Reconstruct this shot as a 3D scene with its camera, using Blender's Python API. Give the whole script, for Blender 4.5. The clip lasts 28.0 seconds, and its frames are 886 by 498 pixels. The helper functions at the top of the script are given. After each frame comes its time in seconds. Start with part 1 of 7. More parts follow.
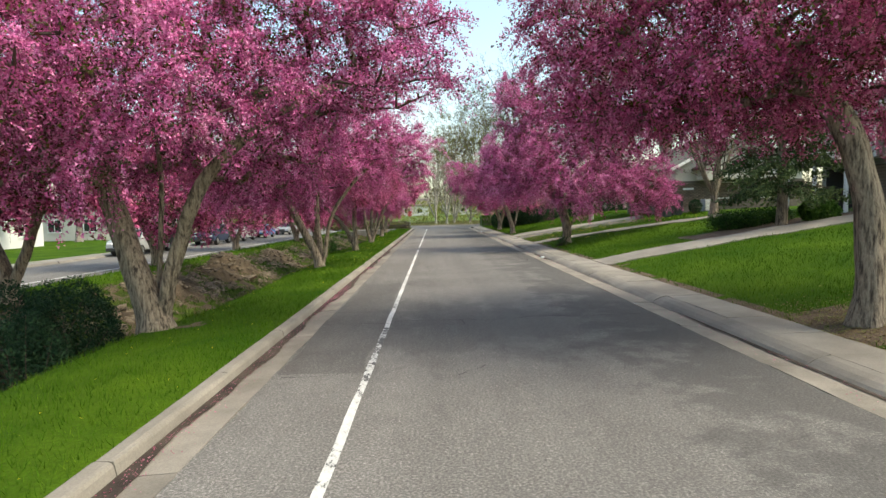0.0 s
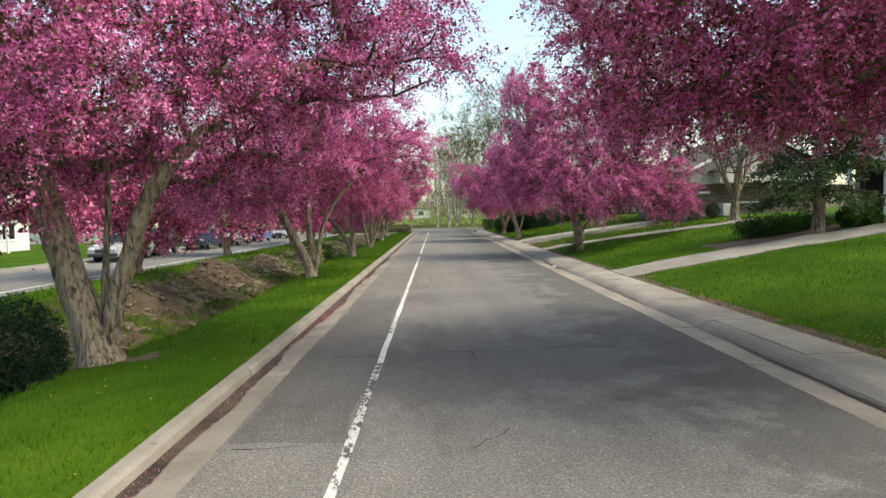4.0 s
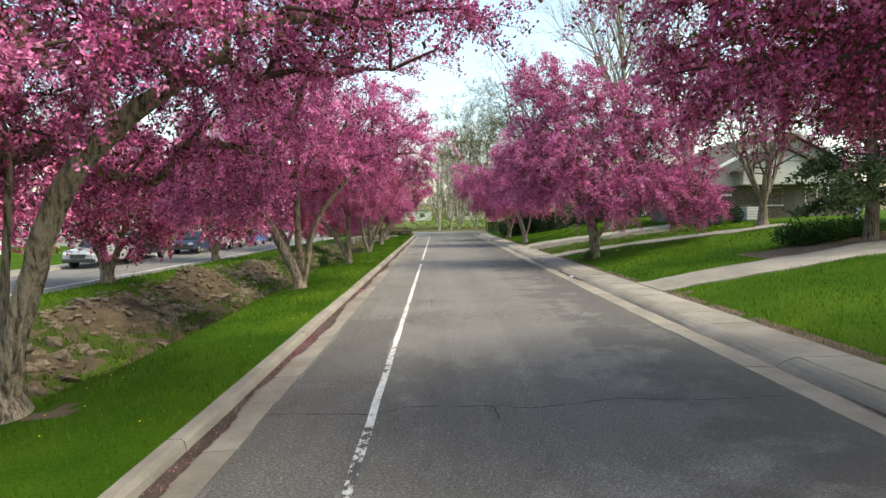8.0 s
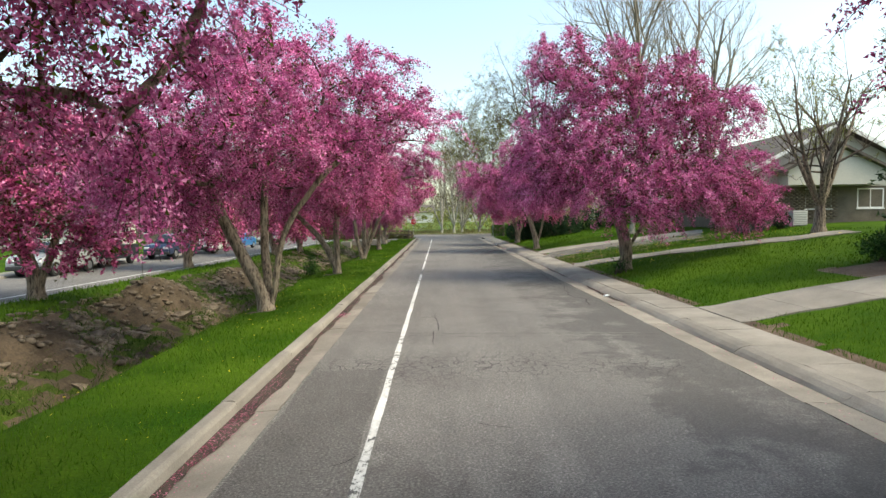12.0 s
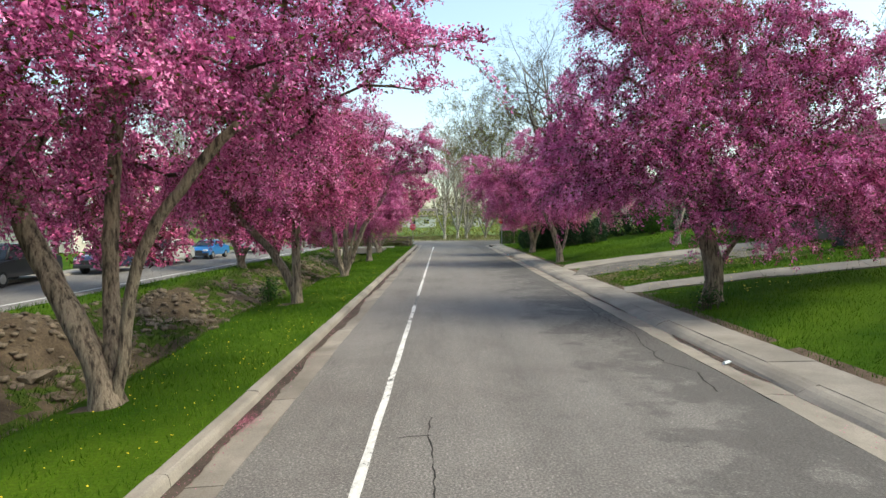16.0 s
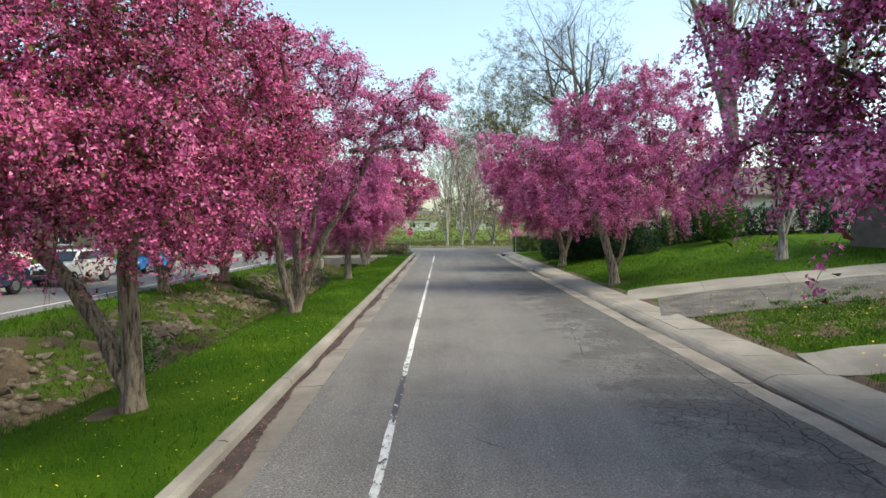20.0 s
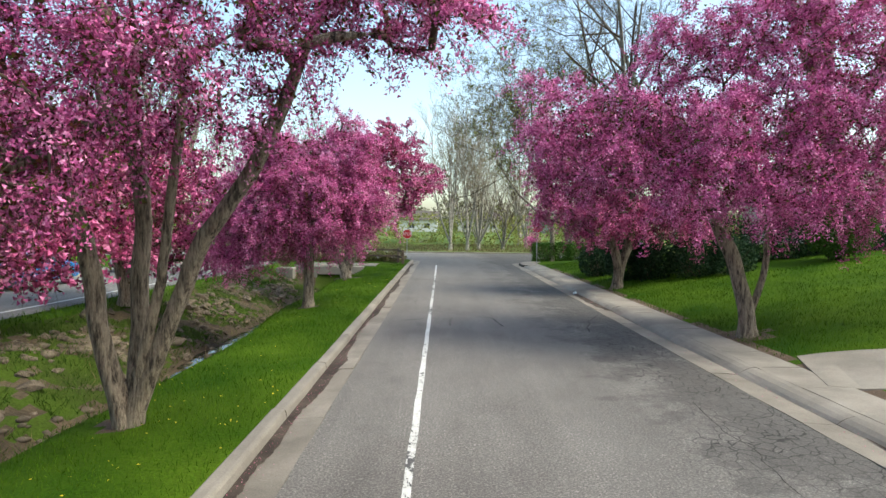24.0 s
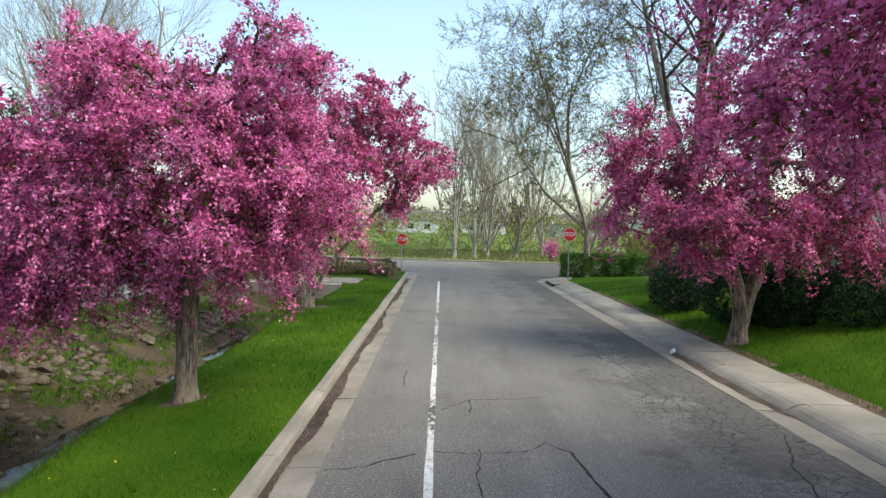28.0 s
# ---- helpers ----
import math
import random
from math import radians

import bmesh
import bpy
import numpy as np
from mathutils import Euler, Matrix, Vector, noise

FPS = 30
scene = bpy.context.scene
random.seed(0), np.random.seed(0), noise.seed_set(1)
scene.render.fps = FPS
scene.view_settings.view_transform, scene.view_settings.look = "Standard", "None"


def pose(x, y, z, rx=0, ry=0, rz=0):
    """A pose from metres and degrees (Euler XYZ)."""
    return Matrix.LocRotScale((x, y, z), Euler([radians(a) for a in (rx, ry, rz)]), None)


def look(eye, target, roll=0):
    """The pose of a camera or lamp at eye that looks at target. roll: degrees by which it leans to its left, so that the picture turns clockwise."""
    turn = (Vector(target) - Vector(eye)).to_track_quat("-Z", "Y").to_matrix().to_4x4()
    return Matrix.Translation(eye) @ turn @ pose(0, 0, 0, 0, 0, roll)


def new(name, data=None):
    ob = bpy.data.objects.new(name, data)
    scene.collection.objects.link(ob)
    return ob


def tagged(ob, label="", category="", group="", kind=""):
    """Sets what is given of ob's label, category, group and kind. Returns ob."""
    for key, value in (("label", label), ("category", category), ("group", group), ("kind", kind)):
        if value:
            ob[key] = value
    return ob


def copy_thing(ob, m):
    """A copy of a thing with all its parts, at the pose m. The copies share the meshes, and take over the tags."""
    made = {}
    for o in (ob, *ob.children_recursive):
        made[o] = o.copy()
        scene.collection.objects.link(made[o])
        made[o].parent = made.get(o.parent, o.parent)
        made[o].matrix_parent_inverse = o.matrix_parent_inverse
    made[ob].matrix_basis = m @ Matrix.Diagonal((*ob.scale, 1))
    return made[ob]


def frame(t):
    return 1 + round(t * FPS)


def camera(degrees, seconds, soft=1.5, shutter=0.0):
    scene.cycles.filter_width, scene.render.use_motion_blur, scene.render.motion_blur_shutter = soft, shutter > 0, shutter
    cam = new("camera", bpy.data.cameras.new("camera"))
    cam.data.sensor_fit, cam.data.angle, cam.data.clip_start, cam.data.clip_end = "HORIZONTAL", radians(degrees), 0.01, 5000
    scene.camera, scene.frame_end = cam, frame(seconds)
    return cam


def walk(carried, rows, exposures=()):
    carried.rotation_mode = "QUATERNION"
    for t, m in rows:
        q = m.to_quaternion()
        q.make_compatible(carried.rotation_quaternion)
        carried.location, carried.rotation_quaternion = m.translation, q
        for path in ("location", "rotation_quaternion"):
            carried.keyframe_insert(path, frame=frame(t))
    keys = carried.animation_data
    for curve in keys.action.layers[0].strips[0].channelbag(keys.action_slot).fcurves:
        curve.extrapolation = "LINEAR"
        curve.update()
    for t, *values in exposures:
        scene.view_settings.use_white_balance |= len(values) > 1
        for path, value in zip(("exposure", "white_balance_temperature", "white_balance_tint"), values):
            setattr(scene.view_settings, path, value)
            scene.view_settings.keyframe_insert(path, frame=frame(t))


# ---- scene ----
cam = camera(72.4, 28.0)
# seconds, eye x, y, z, heading to the left, pitch, roll
PATH = [
    (0.0, -0.119, 0.920, 2.301, -0.775, -3.513, -1.42),
    (0.5, -0.139, 1.215, 2.305, -0.811, -3.450, -1.35),
    (1.0, -0.149, 1.498, 2.314, -0.808, -3.411, -1.30),
    (1.5, -0.151, 1.769, 2.328, -0.782, -3.385, -1.28),
    (2.0, -0.150, 2.038, 2.345, -0.746, -3.366, -1.30),
    (2.5, -0.150, 2.315, 2.363, -0.715, -3.347, -1.31),
    (3.0, -0.157, 2.606, 2.379, -0.694, -3.325, -1.29),
    (3.5, -0.164, 2.911, 2.394, -0.677, -3.300, -1.26),
    (4.0, -0.172, 3.224, 2.407, -0.661, -3.275, -1.24),
    (4.5, -0.174, 3.557, 2.419, -0.639, -3.252, -1.26),
    (5.0, -0.169, 3.893, 2.433, -0.611, -3.231, -1.28),
    (5.5, -0.169, 4.218, 2.447, -0.591, -3.212, -1.26),
    (6.0, -0.176, 4.540, 2.460, -0.581, -3.193, -1.23),
    (6.5, -0.194, 4.866, 2.472, -0.580, -3.174, -1.18),
    (7.0, -0.226, 5.202, 2.480, -0.587, -3.152, -1.14),
    (7.5, -0.257, 5.553, 2.486, -0.586, -3.124, -1.10),
    (8.0, -0.277, 5.911, 2.492, -0.571, -3.093, -1.06),
    (8.5, -0.287, 6.284, 2.498, -0.545, -3.059, -0.99),
    (9.0, -0.295, 6.703, 2.505, -0.516, -3.021, -0.90),
    (9.5, -0.309, 7.186, 2.511, -0.491, -2.980, -0.82),
    (10.0, -0.327, 7.720, 2.515, -0.473, -2.942, -0.76),
    (10.5, -0.340, 8.304, 2.517, -0.455, -2.913, -0.73),
    (11.0, -0.341, 8.980, 2.521, -0.432, -2.899, -0.73),
    (11.5, -0.331, 9.705, 2.530, -0.408, -2.901, -0.74),
    (12.0, -0.316, 10.469, 2.547, -0.388, -2.901, -0.73),
    (12.5, -0.304, 11.316, 2.565, -0.369, -2.884, -0.72),
    (13.0, -0.297, 12.213, 2.584, -0.347, -2.843, -0.72),
    (13.5, -0.296, 13.173, 2.598, -0.307, -2.760, -0.78),
    (14.0, -0.294, 14.167, 2.607, -0.256, -2.670, -0.82),
    (14.5, -0.283, 15.181, 2.620, -0.214, -2.614, -0.80),
    (15.0, -0.270, 16.225, 2.635, -0.178, -2.575, -0.73),
    (15.5, -0.257, 17.348, 2.651, -0.147, -2.547, -0.62),
    (16.0, -0.258, 18.531, 2.664, -0.133, -2.525, -0.51),
    (16.5, -0.270, 19.779, 2.672, -0.134, -2.499, -0.43),
    (17.0, -0.289, 21.098, 2.678, -0.139, -2.471, -0.38),
    (17.5, -0.310, 22.482, 2.688, -0.141, -2.446, -0.34),
    (18.0, -0.333, 23.905, 2.708, -0.137, -2.427, -0.32),
    (18.5, -0.359, 25.309, 2.734, -0.126, -2.402, -0.32),
    (19.0, -0.383, 26.709, 2.757, -0.106, -2.360, -0.34),
    (19.5, -0.400, 28.094, 2.765, -0.080, -2.301, -0.37),
    (20.0, -0.412, 29.424, 2.763, -0.060, -2.242, -0.39),
    (20.5, -0.422, 30.702, 2.758, -0.061, -2.203, -0.42),
    (21.0, -0.438, 31.986, 2.759, -0.085, -2.186, -0.44),
    (21.5, -0.470, 33.313, 2.766, -0.112, -2.176, -0.39),
    (22.0, -0.520, 34.648, 2.779, -0.140, -2.169, -0.28),
    (22.5, -0.605, 35.964, 2.800, -0.154, -2.169, -0.01),
    (23.0, -0.691, 37.298, 2.821, -0.150, -2.176, 0.31),
    (23.5, -0.747, 38.698, 2.837, -0.150, -2.177, 0.54),
    (24.0, -0.790, 40.136, 2.852, -0.149, -2.167, 0.73),
    (24.5, -0.823, 41.613, 2.867, -0.142, -2.142, 0.91),
    (25.0, -0.855, 43.123, 2.888, -0.129, -2.095, 1.05),
    (25.5, -0.898, 44.710, 2.917, -0.126, -2.048, 1.17),
    (26.0, -0.950, 46.308, 2.953, -0.139, -2.022, 1.28),
    (26.5, -1.003, 47.795, 2.993, -0.164, -2.027, 1.38),
    (27.0, -1.043, 49.075, 3.037, -0.187, -2.059, 1.49),
    (27.5, -1.064, 50.054, 3.076, -0.194, -2.109, 1.61),
    (28.0, -1.062, 50.583, 3.097, -0.175, -2.173, 1.73),
]


def heading(x, y, z, yaw, pitch, roll):
    a, b = radians(yaw), radians(pitch)
    return look((x, y, z), (x - math.sin(a) * math.cos(b), y + math.cos(a) * math.cos(b), z + math.sin(b)), roll)


walk(cam, [(t, heading(*row)) for t, *row in PATH], exposures=[(0.0, 0.85, 7500, 0), (9.0, 0.98, 7500, 0), (15.0, 0.77, 7200, 0), (21.0, 0.80, 7000, 0), (28.0, 0.84, 6850, 0)])

# ---- world, sun, exposure ----
SUN_AZ, SUN_EL = 106.0, 52.0   # degrees from straight ahead to the right, and above the horizon
world = bpy.data.worlds.new("sky")
scene.world = world
world.use_nodes = True
wn = world.node_tree.nodes
sky = wn.new("ShaderNodeTexSky")
sky.sky_type, sky.sun_disc = "NISHITA", False
sky.sun_elevation, sky.sun_rotation = radians(SUN_EL), radians(SUN_AZ)
sky.air_density, sky.dust_density, sky.ozone_density = 1.0, 2.6, 0.7
world.node_tree.links.new(sky.outputs["Color"], wn["Background"].inputs["Color"])
wn["Background"].inputs["Strength"].default_value = 0.22
sun = new("sun", bpy.data.lights.new("sun", "SUN"))
sun.data.energy, sun.data.angle, sun.data.color = 1.8, radians(30), (1.0, 0.94, 0.85)
_a, _e = radians(SUN_AZ), radians(SUN_EL)
sun.matrix_world = look((math.sin(_a) * math.cos(_e) * 60, math.cos(_a) * math.cos(_e) * 60 + 40, math.sin(_e) * 60), (0, 40, 0))


# ---- materials ----
def nodes_of(name):
    m = bpy.data.materials.new(name)
    m.use_nodes = True
    return m, m.node_tree.nodes, m.node_tree.links, m.node_tree.nodes["Principled BSDF"]


def noise_node(N, L, coord, scale, detail=4.0, rough=0.6, stretch=None):
    n = N.new("ShaderNodeTexNoise")
    n.inputs["Scale"].default_value, n.inputs["Detail"].default_value, n.inputs["Roughness"].default_value = scale, detail, rough
    if stretch:
        mp = N.new("ShaderNodeMapping")
        mp.inputs["Scale"].default_value = stretch
        L.new(coord, mp.inputs["Vector"])
        L.new(mp.outputs["Vector"], n.inputs["Vector"])
    else:
        L.new(coord, n.inputs["Vector"])
    return n.outputs["Fac"]


def ramp_node(N, L, fac, stops):
    r = N.new("ShaderNodeValToRGB")
    els = r.color_ramp.elements
    while len(els) < len(stops):
        els.new(0.5)
    for e, (p, c) in zip(els, stops):
        e.position, e.color = p, (*c, 1) if len(c) == 3 else c
    L.new(fac, r.inputs["Fac"])
    return r.outputs["Color"]


def mix_node(N, L, fac, a, b, kind="MIX"):
    m = N.new("ShaderNodeMix")
    m.data_type, m.blend_type = "RGBA", kind
    for sock, v in ((m.inputs[0], fac), (m.inputs[6], a), (m.inputs[7], b)):
        if isinstance(v, (int, float)):
            sock.default_value = v
        elif isinstance(v, tuple):
            sock.default_value = (*v, 1)
        else:
            L.new(v, sock)
    return m.outputs[2]


def math_node(N, L, op, a, b=0.0):
    m = N.new("ShaderNodeMath")
    m.operation = op
    m.use_clamp = False
    for sock, v in ((m.inputs[0], a), (m.inputs[1], b)):
        if isinstance(v, (int, float)):
            sock.default_value = v
        else:
            L.new(v, sock)
    return m.outputs[0]


def bump_node(N, L, height, strength, distance, bsdf):
    b = N.new("ShaderNodeBump")
    b.inputs["Strength"].default_value, b.inputs["Distance"].default_value = strength, distance
    L.new(height, b.inputs["Height"])
    L.new(b.outputs["Normal"], bsdf.inputs["Normal"])


def surface(name, c1, c2, rough=0.8, big=0.7, fine=30.0, bump=0.3, depth=0.01, vary=0.0, grain=0.35, stretch=None, metal=0.0, space="Object", spec=0.25):
    """A surface whose colour drifts from c1 to c2 at one scale and carries a finer grain."""
    m, N, L, P = nodes_of(name)
    co = N.new("ShaderNodeTexCoord").outputs["Object"] if space == "Object" else N.new("ShaderNodeNewGeometry").outputs["Position"]
    n1 = noise_node(N, L, co, big, 5, 0.6)
    n2 = noise_node(N, L, co, fine, 4, 0.7, stretch)
    col = ramp_node(N, L, n1, [(0.32, c1), (0.68, c2)])
    g = ramp_node(N, L, n2, [(0.25, (1 - grain,) * 3), (0.75, (1 + grain * 0.6,) * 3)])
    col = mix_node(N, L, 1.0, col, g, "MULTIPLY")
    if vary:
        oi = N.new("ShaderNodeObjectInfo").outputs["Random"]
        v = ramp_node(N, L, oi, [(0.0, (1 - vary,) * 3), (1.0, (1 + vary * 0.7,) * 3)])
        col = mix_node(N, L, 1.0, col, v, "MULTIPLY")
    L.new(col, P.inputs["Base Color"])
    P.inputs["Roughness"].default_value, P.inputs["Metallic"].default_value = rough, metal
    P.inputs["Specular IOR Level"].default_value = spec
    if bump:
        bump_node(N, L, n2, bump, depth, P)
    return m


def plain(name, c, rough=0.5, metal=0.0, coat=0.0):
    return_m, N, L, P = nodes_of(name)
    co = N.new("ShaderNodeTexCoord").outputs["Object"]
    n = noise_node(N, L, co, 6.0, 3)
    L.new(ramp_node(N, L, n, [(0.3, tuple(x * 0.9 for x in c)), (0.7, tuple(min(1, x * 1.06) for x in c))]), P.inputs["Base Color"])
    P.inputs["Roughness"].default_value, P.inputs["Metallic"].default_value = rough, metal
    P.inputs["Coat Weight"].default_value = coat
    return return_m


def foliage(name, stops, through_light=0.35, rough=0.55, patch=0.8, patch_amount=0.35):
    """Thin petals or leaves: each one its own tint, lit through from behind."""
    m, N, L, P = nodes_of(name)
    isl = N.new("ShaderNodeNewGeometry").outputs["Random Per Island"]
    co = N.new("ShaderNodeTexCoord").outputs["Object"]
    n = noise_node(N, L, co, patch, 3)
    tuft = noise_node(N, L, co, 6.0, 2)
    one = math_node(N, L, "ADD", math_node(N, L, "MULTIPLY", isl, 0.66), 0.17)
    f = math_node(N, L, "ADD", one, math_node(N, L, "MULTIPLY", math_node(N, L, "SUBTRACT", n, 0.5), patch_amount * 3))
    f = math_node(N, L, "ADD", f, math_node(N, L, "MULTIPLY", math_node(N, L, "SUBTRACT", tuft, 0.5), 1.6))
    col = ramp_node(N, L, f, stops)
    L.new(col, P.inputs["Base Color"])
    P.inputs["Roughness"].default_value = rough
    P.inputs["Specular IOR Level"].default_value = 0.06
    t = N.new("ShaderNodeBsdfTranslucent")
    L.new(col, t.inputs["Color"])
    mx = N.new("ShaderNodeMixShader")
    mx.inputs[0].default_value = through_light
    L.new(P.outputs[0], mx.inputs[1])
    L.new(t.outputs[0], mx.inputs[2])
    L.new(mx.outputs[0], N["Material Output"].inputs["Surface"])
    return m


def asphalt_material(name, dark=1.0, cracked=True):
    m, N, L, P = nodes_of(name)
    co = N.new("ShaderNodeNewGeometry").outputs["Position"]
    grain = noise_node(N, L, co, 36.0, 3, 0.8)
    grit = N.new("ShaderNodeTexVoronoi")
    grit.inputs["Scale"].default_value = 38.0
    L.new(co, grit.inputs["Vector"])
    blotch = noise_node(N, L, co, 0.42, 6, 0.62)
    lanes = noise_node(N, L, co, 1.0, 4, 0.55, (1.1, 0.05, 1.0))
    base = ramp_node(N, L, blotch, [(0.3, (0.108 * dark, 0.1 * dark, 0.094 * dark)), (0.46, (0.13 * dark, 0.122 * dark, 0.114 * dark)), (0.72, (0.148 * dark, 0.14 * dark, 0.131 * dark))])
    base = mix_node(N, L, 1.0, base, ramp_node(N, L, lanes, [(0.32, (0.86,) * 3), (0.66, (1.1,) * 3)]), "MULTIPLY")
    base = mix_node(N, L, 1.0, base, ramp_node(N, L, grain, [(0.3, (0.45,) * 3), (0.5, (0.95,) * 3), (0.7, (2.0,) * 3)]), "MULTIPLY")
    smear = noise_node(N, L, co, 1.0, 6, 0.7, (1.6, 0.55, 1.0))
    base = mix_node(N, L, 0.8, base, ramp_node(N, L, smear, [(0.3, (0.8,) * 3), (0.46, (1.0,) * 3), (0.7, (1.05,) * 3)]), "MULTIPLY")
    stones = ramp_node(N, L, grit.outputs["Color"], [(0.0, (0.7,) * 3), (0.8, (1.0,) * 3), (1.0, (1.75,) * 3)])
    base = mix_node(N, L, 0.7, base, stones, "MULTIPLY")
    if cracked:
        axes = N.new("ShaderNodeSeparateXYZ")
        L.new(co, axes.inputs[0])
        # multiplies the asphalt darker over a ragged-edged band around y 13
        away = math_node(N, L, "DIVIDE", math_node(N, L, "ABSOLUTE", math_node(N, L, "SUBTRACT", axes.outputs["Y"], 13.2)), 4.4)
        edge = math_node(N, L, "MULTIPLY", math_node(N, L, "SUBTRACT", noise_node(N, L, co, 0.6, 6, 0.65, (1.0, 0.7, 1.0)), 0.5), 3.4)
        darker = math_node(N, L, "MULTIPLY", math_node(N, L, "ADD", math_node(N, L, "SUBTRACT", 0.75, away), edge), 1.1)
        darker = math_node(N, L, "MINIMUM", math_node(N, L, "MAXIMUM", darker, 0.0), 0.4)
        base = mix_node(N, L, darker, base, (0.3, 0.29, 0.275), "MULTIPLY")
        wavy = math_node(N, L, "ADD", axes.outputs["X"], math_node(N, L, "MULTIPLY", noise_node(N, L, co, 1.3, 3), 0.12))
        pass_two = math_node(N, L, "MINIMUM", math_node(N, L, "MAXIMUM", math_node(N, L, "MULTIPLY", math_node(N, L, "SUBTRACT", wavy, 1.08), 12.0), 0.0), 1.0)
        base = mix_node(N, L, math_node(N, L, "MULTIPLY", pass_two, 0.13), base, (0.085, 0.083, 0.08))
        warp = N.new("ShaderNodeTexNoise")
        warp.inputs["Scale"].default_value = 2.2
        L.new(co, warp.inputs["Vector"])
        shifted = mix_node(N, L, 0.17, co, warp.outputs["Color"])
        v = N.new("ShaderNodeTexVoronoi")
        v.feature = "DISTANCE_TO_EDGE"
        v.inputs["Scale"].default_value = 5.6
        L.new(shifted, v.inputs["Vector"])
        line = ramp_node(N, L, v.outputs["Distance"], [(0.0, (1, 1, 1)), (0.02, (0.8, 0.8, 0.8)), (0.05, (0, 0, 0))])
        sep = N.new("ShaderNodeSeparateXYZ")
        L.new(co, sep.inputs[0])
        side = math_node(N, L, "MULTIPLY", math_node(N, L, "SUBTRACT", sep.outputs["X"], 2.0), 0.6)
        along = math_node(N, L, "MULTIPLY", math_node(N, L, "SUBTRACT", sep.outputs["Y"], 29.0), 0.15)
        where = math_node(N, L, "MULTIPLY", math_node(N, L, "MINIMUM", side, 1.0), math_node(N, L, "MINIMUM", math_node(N, L, "MAXIMUM", along, 0.0), 1.0))
        patchy = math_node(N, L, "MULTIPLY", math_node(N, L, "SUBTRACT", noise_node(N, L, co, 0.35, 3), 0.3), 6.0)
        for y_mid, half in ((20.8, 1.5),):
            away = math_node(N, L, "ABSOLUTE", math_node(N, L, "SUBTRACT", sep.outputs["Y"], y_mid))
            band = math_node(N, L, "MULTIPLY", math_node(N, L, "MAXIMUM", math_node(N, L, "SUBTRACT", 1.0, math_node(N, L, "DIVIDE", away, half)), 0.0), 0.75)
            where = math_node(N, L, "MAXIMUM", where, band)
        mask = math_node(N, L, "MINIMUM", math_node(N, L, "MAXIMUM", math_node(N, L, "MULTIPLY", where, patchy), 0.0), 1.0)
        oil = math_node(N, L, "MULTIPLY", math_node(N, L, "SUBTRACT", math_node(N, L, "ADD", noise_node(N, L, co, 0.8, 5, 0.65), math_node(N, L, "MULTIPLY", sep.outputs["X"], 0.09)), 0.74), 6.0)
        oil = math_node(N, L, "MINIMUM", math_node(N, L, "MAXIMUM", oil, 0.0), 0.5)
        base = mix_node(N, L, oil, base, (0.045, 0.043, 0.041))
        base = mix_node(N, L, math_node(N, L, "MULTIPLY", math_node(N, L, "MULTIPLY", line, mask), 0.9), base, (0.012, 0.012, 0.012))
    L.new(base, P.inputs["Base Color"])
    P.inputs["Roughness"].default_value = 0.88
    P.inputs["Specular IOR Level"].default_value = 0.3
    bump_node(N, L, grain, 0.5, 0.006, P)
    return m


def line_paint_material():
    m, N, L, P = nodes_of("worn_road_paint")
    co = N.new("ShaderNodeNewGeometry").outputs["Position"]
    chips = noise_node(N, L, co, 8.0, 8, 0.72, (1.5, 0.7, 1.0))
    runs = noise_node(N, L, co, 0.5, 3, 0.6)
    f = math_node(N, L, "ADD", chips, math_node(N, L, "MULTIPLY", math_node(N, L, "SUBTRACT", runs, 0.5), 0.6))
    along = N.new("ShaderNodeSeparateXYZ")
    L.new(co, along.inputs[0])
    for middle, half in ((11.5, 3.5), (40.5, 4.0), (67.0, 11.0)):
        off = math_node(N, L, "DIVIDE", math_node(N, L, "ABSOLUTE", math_node(N, L, "SUBTRACT", along.outputs["Y"], middle)), half)
        worn = math_node(N, L, "MAXIMUM", math_node(N, L, "SUBTRACT", 1.0, math_node(N, L, "MULTIPLY", off, off)), 0.0)
        f = math_node(N, L, "SUBTRACT", f, math_node(N, L, "MULTIPLY", worn, 0.11))
    col = ramp_node(N, L, f, [(0.375, (0.05, 0.05, 0.05)), (0.41, (0.42, 0.42, 0.4)), (0.6, (0.62, 0.62, 0.6))])
    L.new(col, P.inputs["Base Color"])
    P.inputs["Roughness"].default_value = 0.7
    bump_node(N, L, chips, 0.3, 0.004, P)
    return m


def bark_material(name, c1, c2, deep):
    m, N, L, P = nodes_of(name)
    co = N.new("ShaderNodeTexCoord").outputs["Object"]
    ridge = noise_node(N, L, co, 5.0, 6, 0.7, (3.2, 3.2, 0.55))
    flake = noise_node(N, L, co, 26.0, 4, 0.7, (1.6, 1.6, 0.5))
    big = noise_node(N, L, co, 1.4, 3)
    col = mix_node(N, L, big, ramp_node(N, L, ridge, [(0.36, deep), (0.5, c1), (0.68, c2)]), ramp_node(N, L, ridge, [(0.38, deep), (0.55, c2), (0.75, c1)]))
    col = mix_node(N, L, 0.7, col, ramp_node(N, L, flake, [(0.3, (0.6,) * 3), (0.7, (1.25,) * 3)]), "MULTIPLY")
    L.new(col, P.inputs["Base Color"])
    P.inputs["Roughness"].default_value = 0.92
    bump_node(N, L, math_node(N, L, "ADD", ridge, math_node(N, L, "MULTIPLY", flake, 0.4)), 0.9, 0.06, P)
    return m


